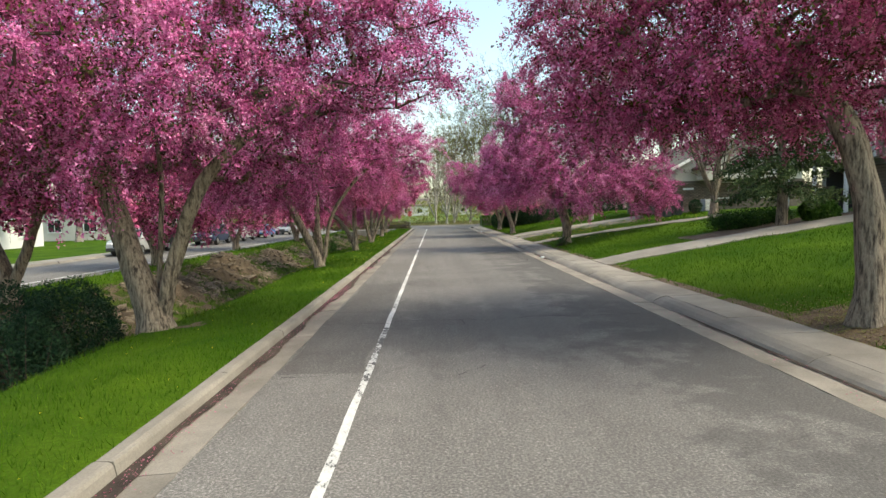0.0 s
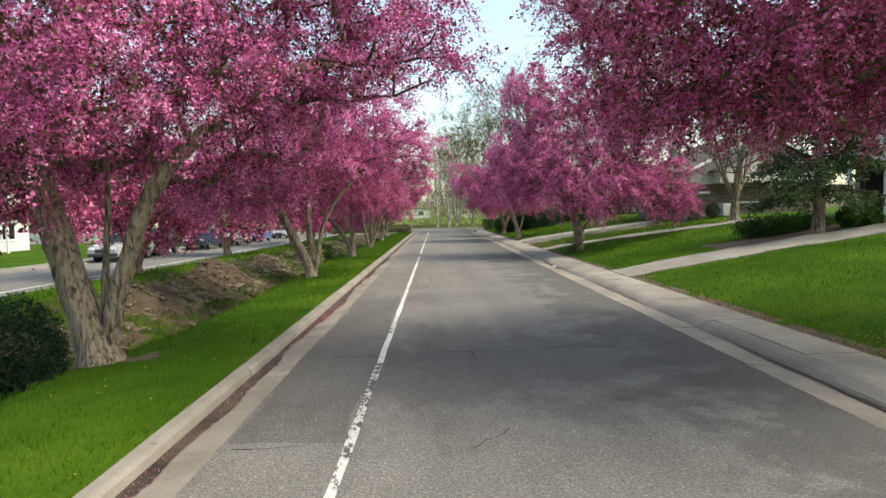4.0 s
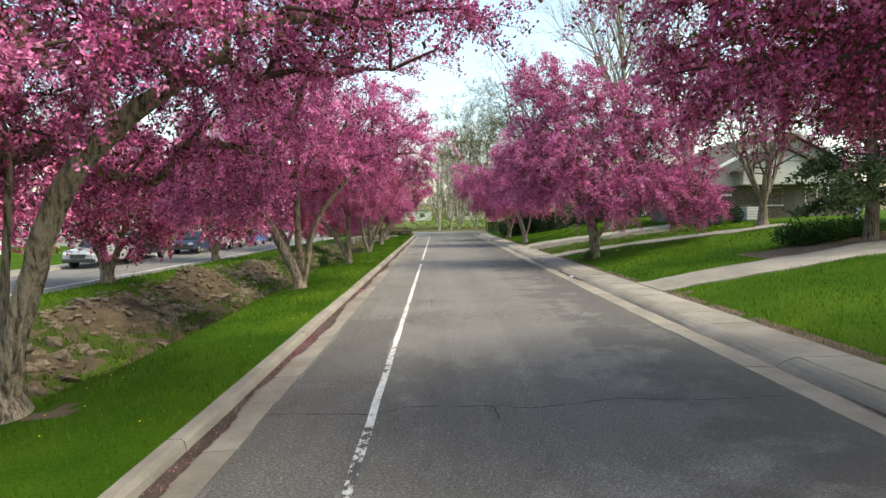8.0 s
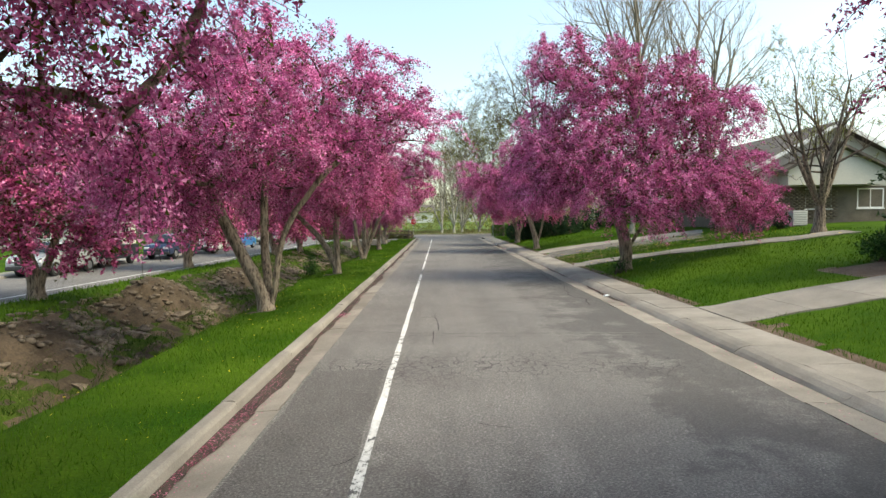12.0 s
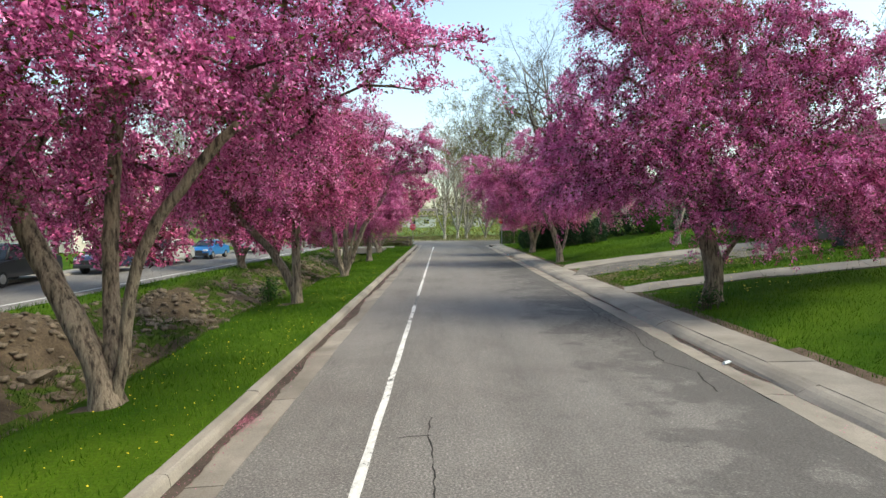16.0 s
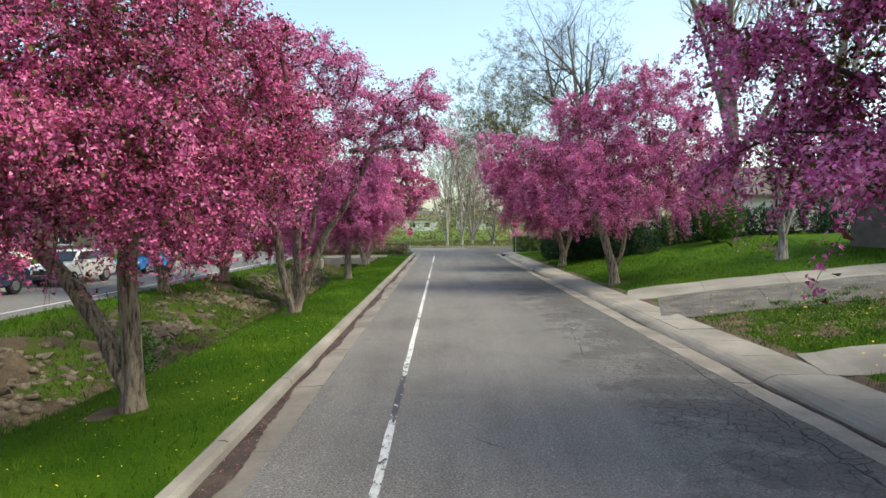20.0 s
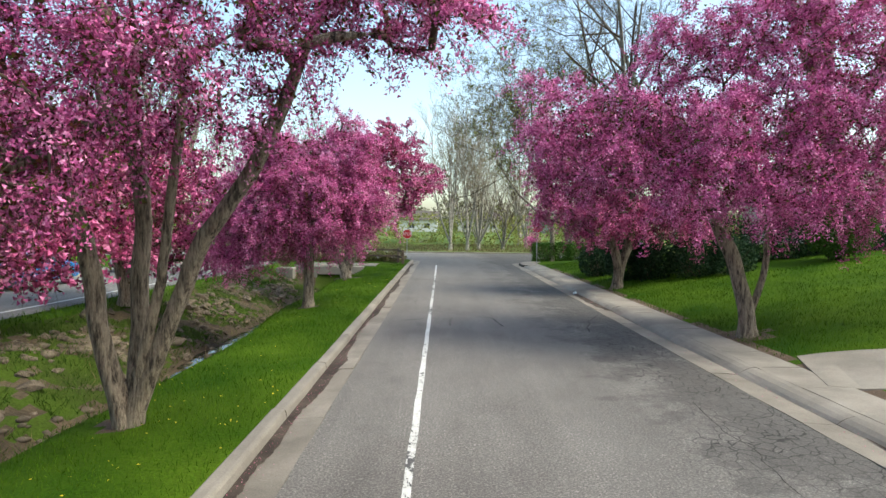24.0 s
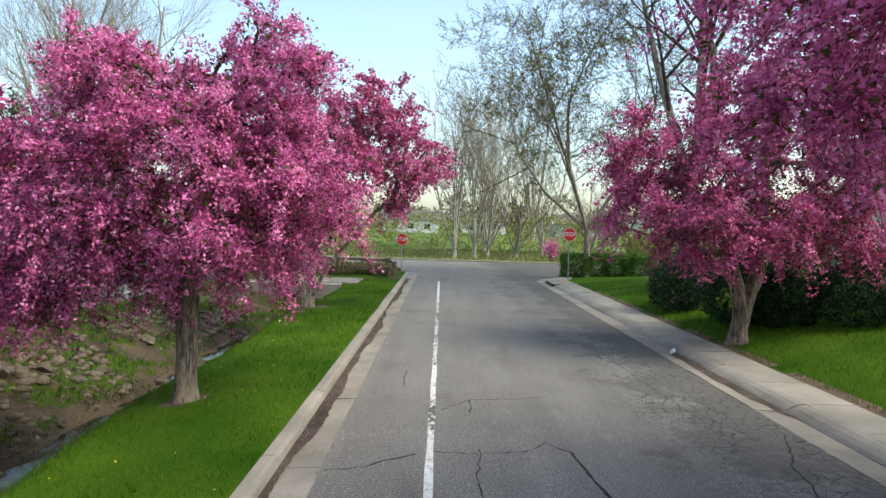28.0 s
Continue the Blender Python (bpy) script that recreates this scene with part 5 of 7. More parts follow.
# bare spring trees
def bare_tree(name, at, seed, height, radius, trunk_r, leaders, label, bark, twig, n=0, sprays=0, fork=0.16, buds=None, spray_len=(0.6, 1.5), lean=0.0, levels=3, kids=6, angle=(0.5, 0.95), crook=0.09, rise=0.22, thin=0.008):
    """A leafless tree: a short bole, leaders, and side branches that split again and again."""
    rng = np.random.default_rng(seed)
    root = tagged(new(name), label, "tree", "bare spring trees")
    root.matrix_basis = Matrix.Translation(at)
    fine, tips = Heap(), []

    def branch(o, d, length, r, level):
        m = 5 if level < 2 else 3
        side = np.cross(d, rng.normal(size=3))
        side /= np.linalg.norm(side) + 1e-9
        up = np.array([0, 0, 1.0])
        u = np.linspace(0, 1, m)[:, None]
        P = o + d * length * u + side * length * crook * rng.normal() * np.sin(u * 3.0) + up * length * rise * 0.7 * u ** 2
        rr = r * (1 - 0.78 * np.linspace(0, 1, m))
        if level <= 1:
            part("limb", mesh_np("limb", *tube(P, rr, 8, 0.06, seed), True), bark, root)
        else:
            fine.add(*tube(P, rr, 4 if level == 2 else 3))
        if level >= levels:
            tips.append(P[1:])
            return
        count = kids + (2 if level == 1 else 0)
        for j in range(count):
            t = 0.25 + 0.75 * (j + rng.random()) / count
            p = np.array([np.interp(t, u[:, 0], P[:, k]) for k in range(3)])
            tang = P[min(m - 1, int(t * (m - 1)) + 1)] - P[int(t * (m - 1) * 0.999)]
            tang = tang / (np.linalg.norm(tang) + 1e-9)
            a = np.cross(tang, rng.normal(size=3))
            a /= np.linalg.norm(a) + 1e-9
            q = rng.uniform(*angle)
            nd = tang * math.cos(q) + a * math.sin(q) + up * rise
            branch(p, nd / np.linalg.norm(nd), length * rng.uniform(0.38, 0.62) * (1.15 - 0.45 * t), max(thin, r * (1 - 0.78 * t) * 0.55), level + 1)

    bole = height * fork
    h = np.linspace(-0.15, bole, 7)
    P = np.stack([0.05 * np.sin(h * 1.3) * trunk_r * 3, 0.04 * np.cos(h) * trunk_r * 3, h], 1)
    rr = trunk_r * (1 - 0.12 * np.linspace(0, 1, 7)) * (1 + 0.5 * np.exp(-np.maximum(h, 0) / 0.25))
    part("trunk", mesh_np("trunk", *tube(P, rr, 12, 0.1, seed), True), bark, root)
    for k in range(leaders):
        a = (k + 0.35 * rng.random()) / leaders * 6.283
        q = math.atan2(radius * rng.uniform(0.35, 0.95), height * (1 - fork)) if leaders > 1 else 0.05
        d = np.array([math.sin(q) * math.cos(a) + lean / height, math.sin(q) * math.sin(a), math.cos(q)])
        branch(P[-1] - np.array([0, 0, 0.25 * trunk_r]), d / np.linalg.norm(d), height * (1 - fork) * rng.uniform(0.68, 0.9), trunk_r * (0.75 if leaders < 4 else 0.55), 1)
    tagged(part("twigwork", fine.mesh("twigwork"), twig, root), kind="stuff")
    if buds is not None:
        S = np.concatenate(tips)
        S = S[rng.random(len(S)) < 0.7]
        V, F = kites(S, 0.11 if height < 12 else 0.16, rng, None, 0.7, None, True)
        tagged(part("bud_haze", mesh_np("bud_haze", V, F), buds, root), kind="stuff")
    return root


def gz(x, y):
    return float(ground_height(x, y))


bare_tree("bare_tree", (13.9, 54.9, gz(13.9, 54.9)), 51, 6.0, 3.4, 0.2, 5, "white-barked bare tree with dark twigs on the lawn", BARK_PALE, TWIG, fork=0.14, buds=BUD_LEAF, levels=4, kids=5)
bare_tree("bare_tree", (17.2, 38.2, gz(17.2, 38.2)), 52, 7.6, 4.4, 0.24, 7, "gnarled bare tree in front of the brick house", BARK, TWIG, fork=0.16, buds=BUD_LEAF, levels=5, kids=4, angle=(0.5, 1.2), crook=0.15)
cotton = bare_tree("bare_tree", (22.5, 77.0, gz(22.5, 77.0)), 53, 30.0, 9.5, 0.62, 5, "huge bare cottonwood with several pale grey leaders", BARK_GREY, TWIG_PALE, fork=0.2, levels=4, kids=8, thin=0.018)
bare_tree("bare_tree", (27.5, 73.0, gz(27.5, 73.0)), 54, 21.0, 6.5, 0.5, 3, "tall bare cottonwood beside the juniper hedge", BARK_GREY, TWIG_PALE, fork=0.25, levels=4, kids=7, thin=0.016)
bare_tree("bare_tree", (8.0, 88.35, 0.1), 55, 19.0, 7.5, 0.2, 7, "gnarled bare tree with a haze of drooping twigs behind the hedge", BARK, TWIG, fork=0.16, buds=BUD_LEAF, lean=-2.6, levels=5, kids=6, angle=(0.6, 1.35), crook=0.17, rise=0.02, thin=0.014)
bare_tree("bare_tree", (11.3, 80.6, gz(11.3, 80.6)), 59, 22.0, 6.5, 0.5, 4, "tall bare cottonwood with pale leaning leaders above the junipers", BARK_GREY, TWIG, fork=0.22, lean=-4.0, levels=5, kids=5, angle=(0.5, 1.2), crook=0.12, rise=0.12, thin=0.009)
clump = bare_tree("bare_tree", (0.2, 109.0, 0.1), 56, 15.0, 4.2, 0.22, 7, "slender pale bare tree past the junction", BARK_PALE, TWIG_PALE, fork=0.05, levels=4, kids=5, thin=0.016)
clump_2 = bare_tree("bare_tree", (2.2, 110.0, 0.1), 57, 13.5, 3.6, 0.2, 6, "slim cream-barked bare tree past the junction", BARK_PALE, TWIG_PALE, fork=0.08, buds=BUD_LEAF, levels=4, kids=5, thin=0.016)
bush_tree = bare_tree("bare_tree", (6.5, 112.0, 0.1), 58, 8.5, 4.2, 0.2, 6, "low spreading tree in yellow-green bud", BARK_GREY, TWIG, fork=0.05, buds=BUD_LEAF, levels=3, kids=7)
for x, y, turn, s, src in ((3.6, 111.5, 220, 0.95, clump), (4.0, 121.0, 150, 0.9, clump), (10.0, 117.0, 200, 0.8, clump_2), (-13.0, 114.0, 250, 0.9, bush_tree), (16.0, 120.0, 300, 1.0, bush_tree), (4.5, 124.0, 80, 0.9, bush_tree), (-27.0, 97.0, 10, 0.75, cotton), (-40.0, 110.0, 120, 0.7, cotton), (-19.0, 128.0, 200, 1.2, clump), (10.5, 128.0, 300, 1.3, clump), (22.0, 130.0, 340, 1.2, clump_2), (-12.8, 72.7, 70, 0.6, clump_2), (-38.0, 66.0, 170, 0.5, cotton)):
    copy_thing(src, Matrix.Translation((x, y, gz(x, y) - 0.02)) @ Matrix.Rotation(radians(turn), 4, "Z") @ Matrix.Scale(s, 4))


# shrubs and hedges
def shrub(name, lobes, seed, n, size, leaf, label, category="shrub", group="", twig=None, box_like=False, loose=False):
    """A bush of small leaves over a few twiggy stems; lobes are (x, y, z, rx, ry, rz) in the world."""
    rng = np.random.default_rng(seed)
    L = np.array(lobes, dtype=float)
    base = L[:, :3].mean(0)
    base[2] = gz(base[0], base[1])
    root = tagged(new(name), label, category, group)
    root.matrix_basis = Matrix.Translation(base)
    w = L[:, 3] * L[:, 4] + L[:, 4] * L[:, 5] + L[:, 3] * L[:, 5]
    k = rng.choice(len(L), n, p=w / w.sum())
    d = rng.normal(size=(n, 3))
    d /= np.linalg.norm(d, axis=1)[:, None]
    if box_like:
        d = rng.uniform(-1, 1, (n, 3))
        d[np.arange(n), rng.integers(3, size=n)] = rng.choice([-1.0, 1.0], n)
    r = 0.72 + 0.3 * rng.random(n) ** 0.7 + 0.1 * np.sin(d[:, 0] * 7 + seed) * np.cos(d[:, 1] * 6 + d[:, 2] * 5)
    if loose:
        r = 0.15 + 0.95 * rng.random(n)
    P = L[k, :3] + d * L[k, 3:] * r[:, None] - base
    stems = Heap()
    for j in range(min(160, 14 * len(L))):
        i = rng.integers(n)
        t = P[i]
        o = np.array([L[k[i], 0] - base[0] + rng.normal(0, 0.15), L[k[i], 1] - base[1] + rng.normal(0, 0.15), gz(L[k[i], 0], L[k[i], 1]) - base[2] - 0.05])
        stems.add(*tube(bezier(o, (o + t) / 2 + np.array([0, 0, 0.2]), t, 4), np.linspace(0.02, 0.005, 4), 4))
    tagged(part("stemwork", stems.mesh("stemwork"), twig or TWIG, root), kind="stuff")
    V, F = kites(P, size * 1.25, rng, None, 0.85, None, True)
    tagged(part("foliage", mesh_np("foliage", V, F), leaf, root), kind="stuff")
    return root


hedge_lobes = []
rng_h = np.random.default_rng(5)
for x in np.arange(9.0, 27.0, 1.15):
    y = 69.6 + rng_h.normal(0, 0.35)
    h = rng_h.uniform(0.95, 1.25)
    hedge_lobes.append((x, y, gz(x, y) + h * 0.9, 0.95, 1.0, h))
shrub("juniper_hedge", hedge_lobes, 61, 26000, 0.13, DARK_LEAF, "tall dark green overgrown juniper hedge behind the lawn", "hedge")
shrub("juniper", [(8.2, 69.3, 1.3, 1.1, 1.2, 1.1), (9.0, 68.2, 1.2, 1.0, 1.0, 0.9)], 62, 7000, 0.11, DARK_LEAF, "wide dark juniper shrub beside a blossoming tree", "shrub", "junipers")
shrub("juniper", [(7.6, 72.6, 1.1, 1.0, 1.1, 1.0), (8.4, 74.0, 1.2, 1.0, 1.0, 1.0)], 63, 6000, 0.12, DARK_LEAF, "dark blue-green juniper shrub near the walk", "shrub", "junipers")
shrub("juniper", [(10.6, 67.2, 1.5, 1.2, 1.1, 1.1), (11.9, 66.6, 1.6, 1.1, 1.0, 1.0)], 64, 6000, 0.11, DARK_LEAF, "spreading dark juniper shrub on the lawn's edge", "shrub", "junipers")
shrub("juniper", [(10.2, 78.0, 1.2, 1.6, 1.4, 1.1), (12.2, 79.5, 1.3, 1.5, 1.4, 1.1)], 65, 6000, 0.13, DARK_LEAF, "dense dark juniper shrub behind the walk", "shrub", "junipers")
shrub("clipped_hedge", [(7.5, 88.8, 0.8, 0.9, 0.75, 0.78), (8.9, 89.1, 0.82, 0.9, 0.75, 0.8), (10.4, 89.5, 0.78, 0.95, 0.75, 0.74), (11.8, 89.9, 0.8, 0.95, 0.75, 0.74)], 66, 27000, 0.1, HEDGE_LEAF, "low clipped bright green hedge behind the stop sign", "hedge", "", None, True)
shrub("foundation_shrub", [(13.2, 28.4, 1.55, 0.9, 0.7, 0.45), (14.3, 28.5, 1.65, 0.9, 0.8, 0.5), (15.6, 28.6, 1.75, 0.8, 0.7, 0.45)], 67, 9000, 0.09, GREEN_LEAF, "low dark green spreading shrub under the conifer", loose=True)
shrub("yucca_shrub", [(16.6, 27.0, 1.95, 0.8, 0.6, 0.55)], 68, 2600, 0.16, HEDGE_LEAF, "light green spiky shrub beside the front path")
shrub("round_bush", [(18.0, 42.7, 2.25, 0.45, 0.45, 0.5)], 69, 2400, 0.06, DARK_LEAF, "small dark clipped ball of a bush by the brick wall")
shrub("ditch_shrub", [(-8.5, 14.6, -0.25, 1.1, 1.4, 1.0), (-9.4, 16.2, -0.15, 1.1, 1.1, 1.0), (-8.1, 12.4, -0.35, 0.9, 1.0, 0.9), (-10.2, 15.0, -0.1, 1.1, 1.2, 1.0)], 70, 19000, 0.07, DARK_LEAF, "dark feathery shrub growing in the creek ditch")
shrub("verge_shrub", [(-7.1, 42.6, -0.1, 0.4, 0.45, 0.75)], 71, 1500, 0.08, GREEN_LEAF, "upright green shrub on the creek's edge", loose=True)
shrub("sucker_shoots", [(7.1, 35.1, 0.5, 0.5, 0.4, 0.5)], 72, 320, 0.08, GREEN_LEAF, "leafy green suckers at the foot of a tree", loose=True)
shrub("lime_shrub", [(16.5, 66.5, 3.2, 1.5, 1.3, 1.5)], 73, 6000, 0.14, HEDGE_LEAF, "lime green leafing shrub in front of the junipers")
shrub("lilac_shrub", [(9.3, 107.5, 1.3, 0.9, 0.8, 1.1)], 74, 700, 0.16, BLOSSOM, "young pink-flowering shrub across the junction", loose=True)
shrub("yellow_shrub", [(18.0, 106.0, 1.6, 2.2, 1.2, 1.5)], 75, 5000, 0.17, BUD_LEAF, "yellow-green spring shrub behind the hedge")
shrub("far_thicket", [(x, 126 + 6 * math.sin(x), 2.4, 5.0, 3.0, 2.4) for x in range(-44, 60, 8)], 76, 16000, 0.34, BUD_LEAF, "hazy olive thicket at the edge of the meadow", "shrub", "", TWIG_PALE)
shrub("far_woods", [(x + 3 * math.sin(x * 1.7), 236 + 10 * math.sin(x * 0.7), 6.0 + 1.6 * math.sin(x * 0.37), 7.5, 5.0, 5.2 + 1.6 * math.sin(x * 0.9)) for x in range(-170, 190, 9)], 78, 30000, 0.85, WOODS_LEAF, "hazy grey-olive spring woods behind the meadow houses", "woods", "", TWIG_PALE)
shrub("reeds", [(x, 86.6 + 0.5 * math.sin(x * 2), 0.45, 0.9, 1.1, 0.42) for x in np.arange(-14.0, -3.9, 1.2)], 77, 7000, 0.17, DRY_BLADE, "dry tan reeds and brush behind the rail fence")


# a conifer with drooping boughs
def conifer(at, height, radius, seed, label):
    rng = np.random.default_rng(seed)
    root = tagged(new("conifer"), label, "tree")
    root.matrix_basis = Matrix.Translation(at)
    h = np.linspace(0, height, 12)
    V, F = tube(np.stack([0.03 * np.sin(h), 0.02 * np.cos(h * 2), h - 0.1], 1), np.interp(h, [0, height], [0.24, 0.03]), 12, 0.1, seed)
    part("trunk", mesh_np("trunk", V, F, True), BARK, root)
    boughs, S = Heap(), []
    for k in range(120):
        z = rng.uniform(1.5, height * 0.98)
        a = rng.uniform(0, 6.28)
        L = radius * (1.08 - z / height) ** 0.75 * rng.uniform(0.6, 1.1)
        o, d = np.array([0, 0, z]), np.array([math.cos(a), math.sin(a), 0])
        Q = bezier(o, o + d * L * 0.6 + np.array([0, 0, 0.12 * L]), o + d * L + np.array([0, 0, -0.25 * L]), 5)
        boughs.add(*tube(Q, np.linspace(0.03, 0.006, 5), 4))
        t = rng.random(int(46 * L))[:, None] ** 0.6
        B = (1 - t) ** 2 * Q[0] + 2 * t * (1 - t) * Q[2] + t ** 2 * Q[-1]
        S.append(B + rng.normal(0, 0.16, B.shape) * np.array([1, 1, 0.6]) - np.array([0, 0, 0.1]) * rng.random((len(B), 1)))
    tagged(part("boughwork", boughs.mesh("boughwork"), TWIG, root), kind="stuff")
    C = np.repeat(np.concatenate(S), 2, axis=0)
    V, F = kites(C + rng.normal(0, 0.06, C.shape), 0.2, rng, None, 0.7, 0.4, True)
    tagged(part("foliage", mesh_np("foliage", V, F), SPRUCE_LEAF, root), kind="stuff")


conifer((14.9, 26.9, gz(14.9, 26.9)), 8.2, 3.3, 81, "dark spreading conifer with drooping boughs in a mulch bed")
conifer((-36.0, 100.0, 0.1), 13.0, 3.0, 82, "tall dark conifer beyond the creek street")


# ---- creek: water, rocks, culvert ----
yw = np.arange(-6, 80.2, 0.5)
sway_w = 0.25 * np.sin(yw * 0.21) + 0.15 * np.sin(yw * 0.53 + 1)
tagged(part("creek", mesh_np("creek", *strip(-8.75 - sway_w, -7.6 - sway_w + 0.25 * np.sin(yw * 1.7), yw, -1.53)), WATER), "shallow dark creek reflecting the sky", "water", "", "structure")


def rock_mesh(seed, flat):
    rng = np.random.default_rng(seed)
    bm = bmesh.new()
    bmesh.ops.create_icosphere(bm, subdivisions=1, radius=1.0)
    for v in bm.verts:
        v.co *= 1 + 0.32 * noise.noise(v.co * 1.3 + Vector((seed * 3.1, 0, 0)))
        v.co += Vector(rng.normal(0, 0.15, 3))
        v.co.z *= flat
    me = bpy.data.meshes.new("rock")
    bm.to_mesh(me)
    bm.free()
    me.materials.append(ROCK)
    return me


ROCKS = [rock_mesh(k, 0.45 + 0.06 * k) for k in range(6)]
riprap = tagged(new("riprap"), "tumbled brown and tan rocks lining the creek bank", "rocks", "", "structure")
rng_r = np.random.default_rng(91)
spots = []
for k in range(300):
    if k < 150:
        y, x = rng_r.uniform(8, 78), -9.7 - abs(rng_r.normal(0, 0.8))
        s = rng_r.uniform(0.12, 0.34)
    elif k < 240:
        y, x = rng_r.uniform(4, 79), -8.5 + rng_r.choice([-1, 1]) * rng_r.uniform(0.35, 0.75)
        s = rng_r.uniform(0.08, 0.22)
    else:
        y, x = rng_r.uniform(6, 78), -6.9 + rng_r.normal(0, 0.45)
        s = rng_r.uniform(0.08, 0.24)
    spots.append((x, y, s))
for k, (x, y, s) in enumerate(spots):
    ob = new("rock", ROCKS[k % 6])
    ob.parent = riprap
    ob.matrix_basis = Matrix.Translation((x, y, gz(x, y) - 0.05 * s)) @ Euler((rng_r.normal(0, 0.3), rng_r.normal(0, 0.3), rng_r.uniform(0, 6.28))).to_matrix().to_4x4() @ Matrix.Diagonal((s * rng_r.uniform(0.8, 1.5), s, s, 1))


def rubble(name, n, xa, xb, ya, yb, smin, smax, seed, material, label, skip=-0.15, lift=None):
    rng = np.random.default_rng(seed)
    base = bmesh.new()
    bmesh.ops.create_icosphere(base, subdivisions=1, radius=1.0)
    B = np.array([v.co[:] for v in base.verts])
    T = np.array([[v.index for v in f.verts] for f in base.faces])
    base.free()
    V, F = [], []
    for k in range(n):
        x, y = rng.uniform(xa, xb), rng.uniform(ya, yb)
        if wob(x, y, 0.35, 3) < skip:
            continue
        s = rng.uniform(smin, smax)
        Q = B * (1 + rng.normal(0, 0.24, (len(B), 1))) * np.array([s * rng.uniform(0.8, 1.5), s, s * 0.6])
        a = rng.uniform(0, 6.28)
        Q = Q @ np.array([[math.cos(a), -math.sin(a), 0], [math.sin(a), math.cos(a), 0], [0, 0, 1]])
        F.append(T + len(V) * len(B))
        V.append(Q + np.array([x, y, gz(x, y) - 0.12 * s + (lift(x, y) if lift else 0)]))
    tagged(part(name, mesh_np(name, np.concatenate(V), np.concatenate(F)), material), label, "rubble", "", "stuff")


rubble("bank_rubble", 2200, -11.6, -9.4, 14, 77, 0.06, 0.2, 92, ROCK, "broken rock and clods on the far bank", 0.0)
rubble("creek_stones", 620, -9.4, -7.5, 4, 79, 0.05, 0.16, 93, ROCK, "wet stones along the creek")


HEAPS = [(-11.2, 34.4, 1.3, 2.2, 0.75), (-10.8, 31.2, 1.0, 1.6, 0.45), (-10.9, 25.5, 1.1, 2.4, 0.4), (-11.0, 42.5, 1.0, 2.2, 0.4)]


def heap_height(x, y):
    h = 0.0
    for cx, cy, rx, ry, z in HEAPS:
        d = ((x - cx) / rx) ** 2 + ((y - cy) / ry) ** 2
        h = max(h, z * max(0.0, 1 - d) ** 0.8)
    return h


def heap(k, label):
    cx, cy, rx, ry, z = HEAPS[k]
    rng = np.random.default_rng(94 + k)
    n = 30
    g = np.linspace(-1.15, 1.15, n)
    V = [(cx + rx * u, cy + ry * v, gz(cx + rx * u, cy + ry * v) + heap_height(cx + rx * u, cy + ry * v) - 0.06 + 0.05 * rng.normal()) for v in g for u in g]
    i = (np.arange(n - 1)[:, None] * n + np.arange(n - 1)[None]).ravel()
    tagged(part("soil_heap", mesh_np("soil_heap", V, np.stack([i, i + 1, i + n + 1, i + n], 1)), MUD), label, "soil heap", "soil heaps", "stuff")


heap(0, "heap of brown earth and stones on the far bank")
heap(1, "low heap of grey-brown earth on the bank")
heap(2, "low spoil heap of dark earth on the bank")
heap(3, "low heap of tan earth and stones on the bank")
rubble("heap_rubble", 520, -12.4, -9.8, 23, 45, 0.05, 0.15, 98, ROCK, "clods and stones over the earth heaps", -9, heap_height)

culvert = tagged(new("culvert"), "grey concrete culvert headwall over the creek", "culvert", "", "structure")
bm = bmesh.new()
box(bm, -10.4, -8.95, 79.9, 80.5, -1.6, 0.12, 0.02)
box(bm, -7.45, -5.9, 79.9, 80.5, -1.6, 0.12, 0.02)
box(bm, -8.95, -7.45, 79.9, 80.5, -0.42, 0.12, 0.02)
part("headwall", bm, CONCRETE_PALE, culvert)
part("deck", boxed(-10.6, -5.2, 80.5, 83.2, 0.0, 0.16, 0.02), CONCRETE, culvert)
part("barrel", boxed(-8.95, -7.45, 80.5, 84.5, -1.6, -0.42), BLACK, culvert)
bm = bmesh.new()
box(bm, -11.4, -10.3, 78.9, 79.9, -1.2, 0.05, 0.05)
part("wing_wall", bm, CONCRETE_PALE, culvert)


# ---- rail fence ----
def rail_fence(posts, label):
    root = tagged(new("rail_fence"), label, "fence")
    rng = np.random.default_rng(7)
    for x, y, h in posts:
        part("post", boxed(x - 0.09, x + 0.09, y - 0.09, y + 0.09, gz(x, y) - 0.2, gz(x, y) + h, 0.015), WOOD_FENCE, root)
    for (x0, y0, h0), (x1, y1, h1) in zip(posts, posts[1:]):
        for f in (0.45, 0.86):
            a, b = Vector((x0, y0 - 0.1, gz(x0, y0) + h0 * f)), Vector((x1, y1 - 0.1, gz(x1, y1) + h1 * f))
            d = b - a
            m = Matrix.Translation((a + b) / 2) @ d.to_track_quat("X", "Z").to_matrix().to_4x4()
            part("rail", boxed(-d.length / 2 - 0.08, d.length / 2 + 0.08, -0.03, 0.03, -0.07, 0.07, 0.01), WOOD_FENCE, root, "", m)


rail_fence([(-3.55, 83.4, 1.0), (-4.0, 85.2, 1.1), (-7.0, 85.5, 1.1), (-10.0, 85.7, 1.1), (-13.0, 85.9, 1.1), (-15.6, 86.0, 1.1)], "dark weathered two-rail wooden fence at the culvert")


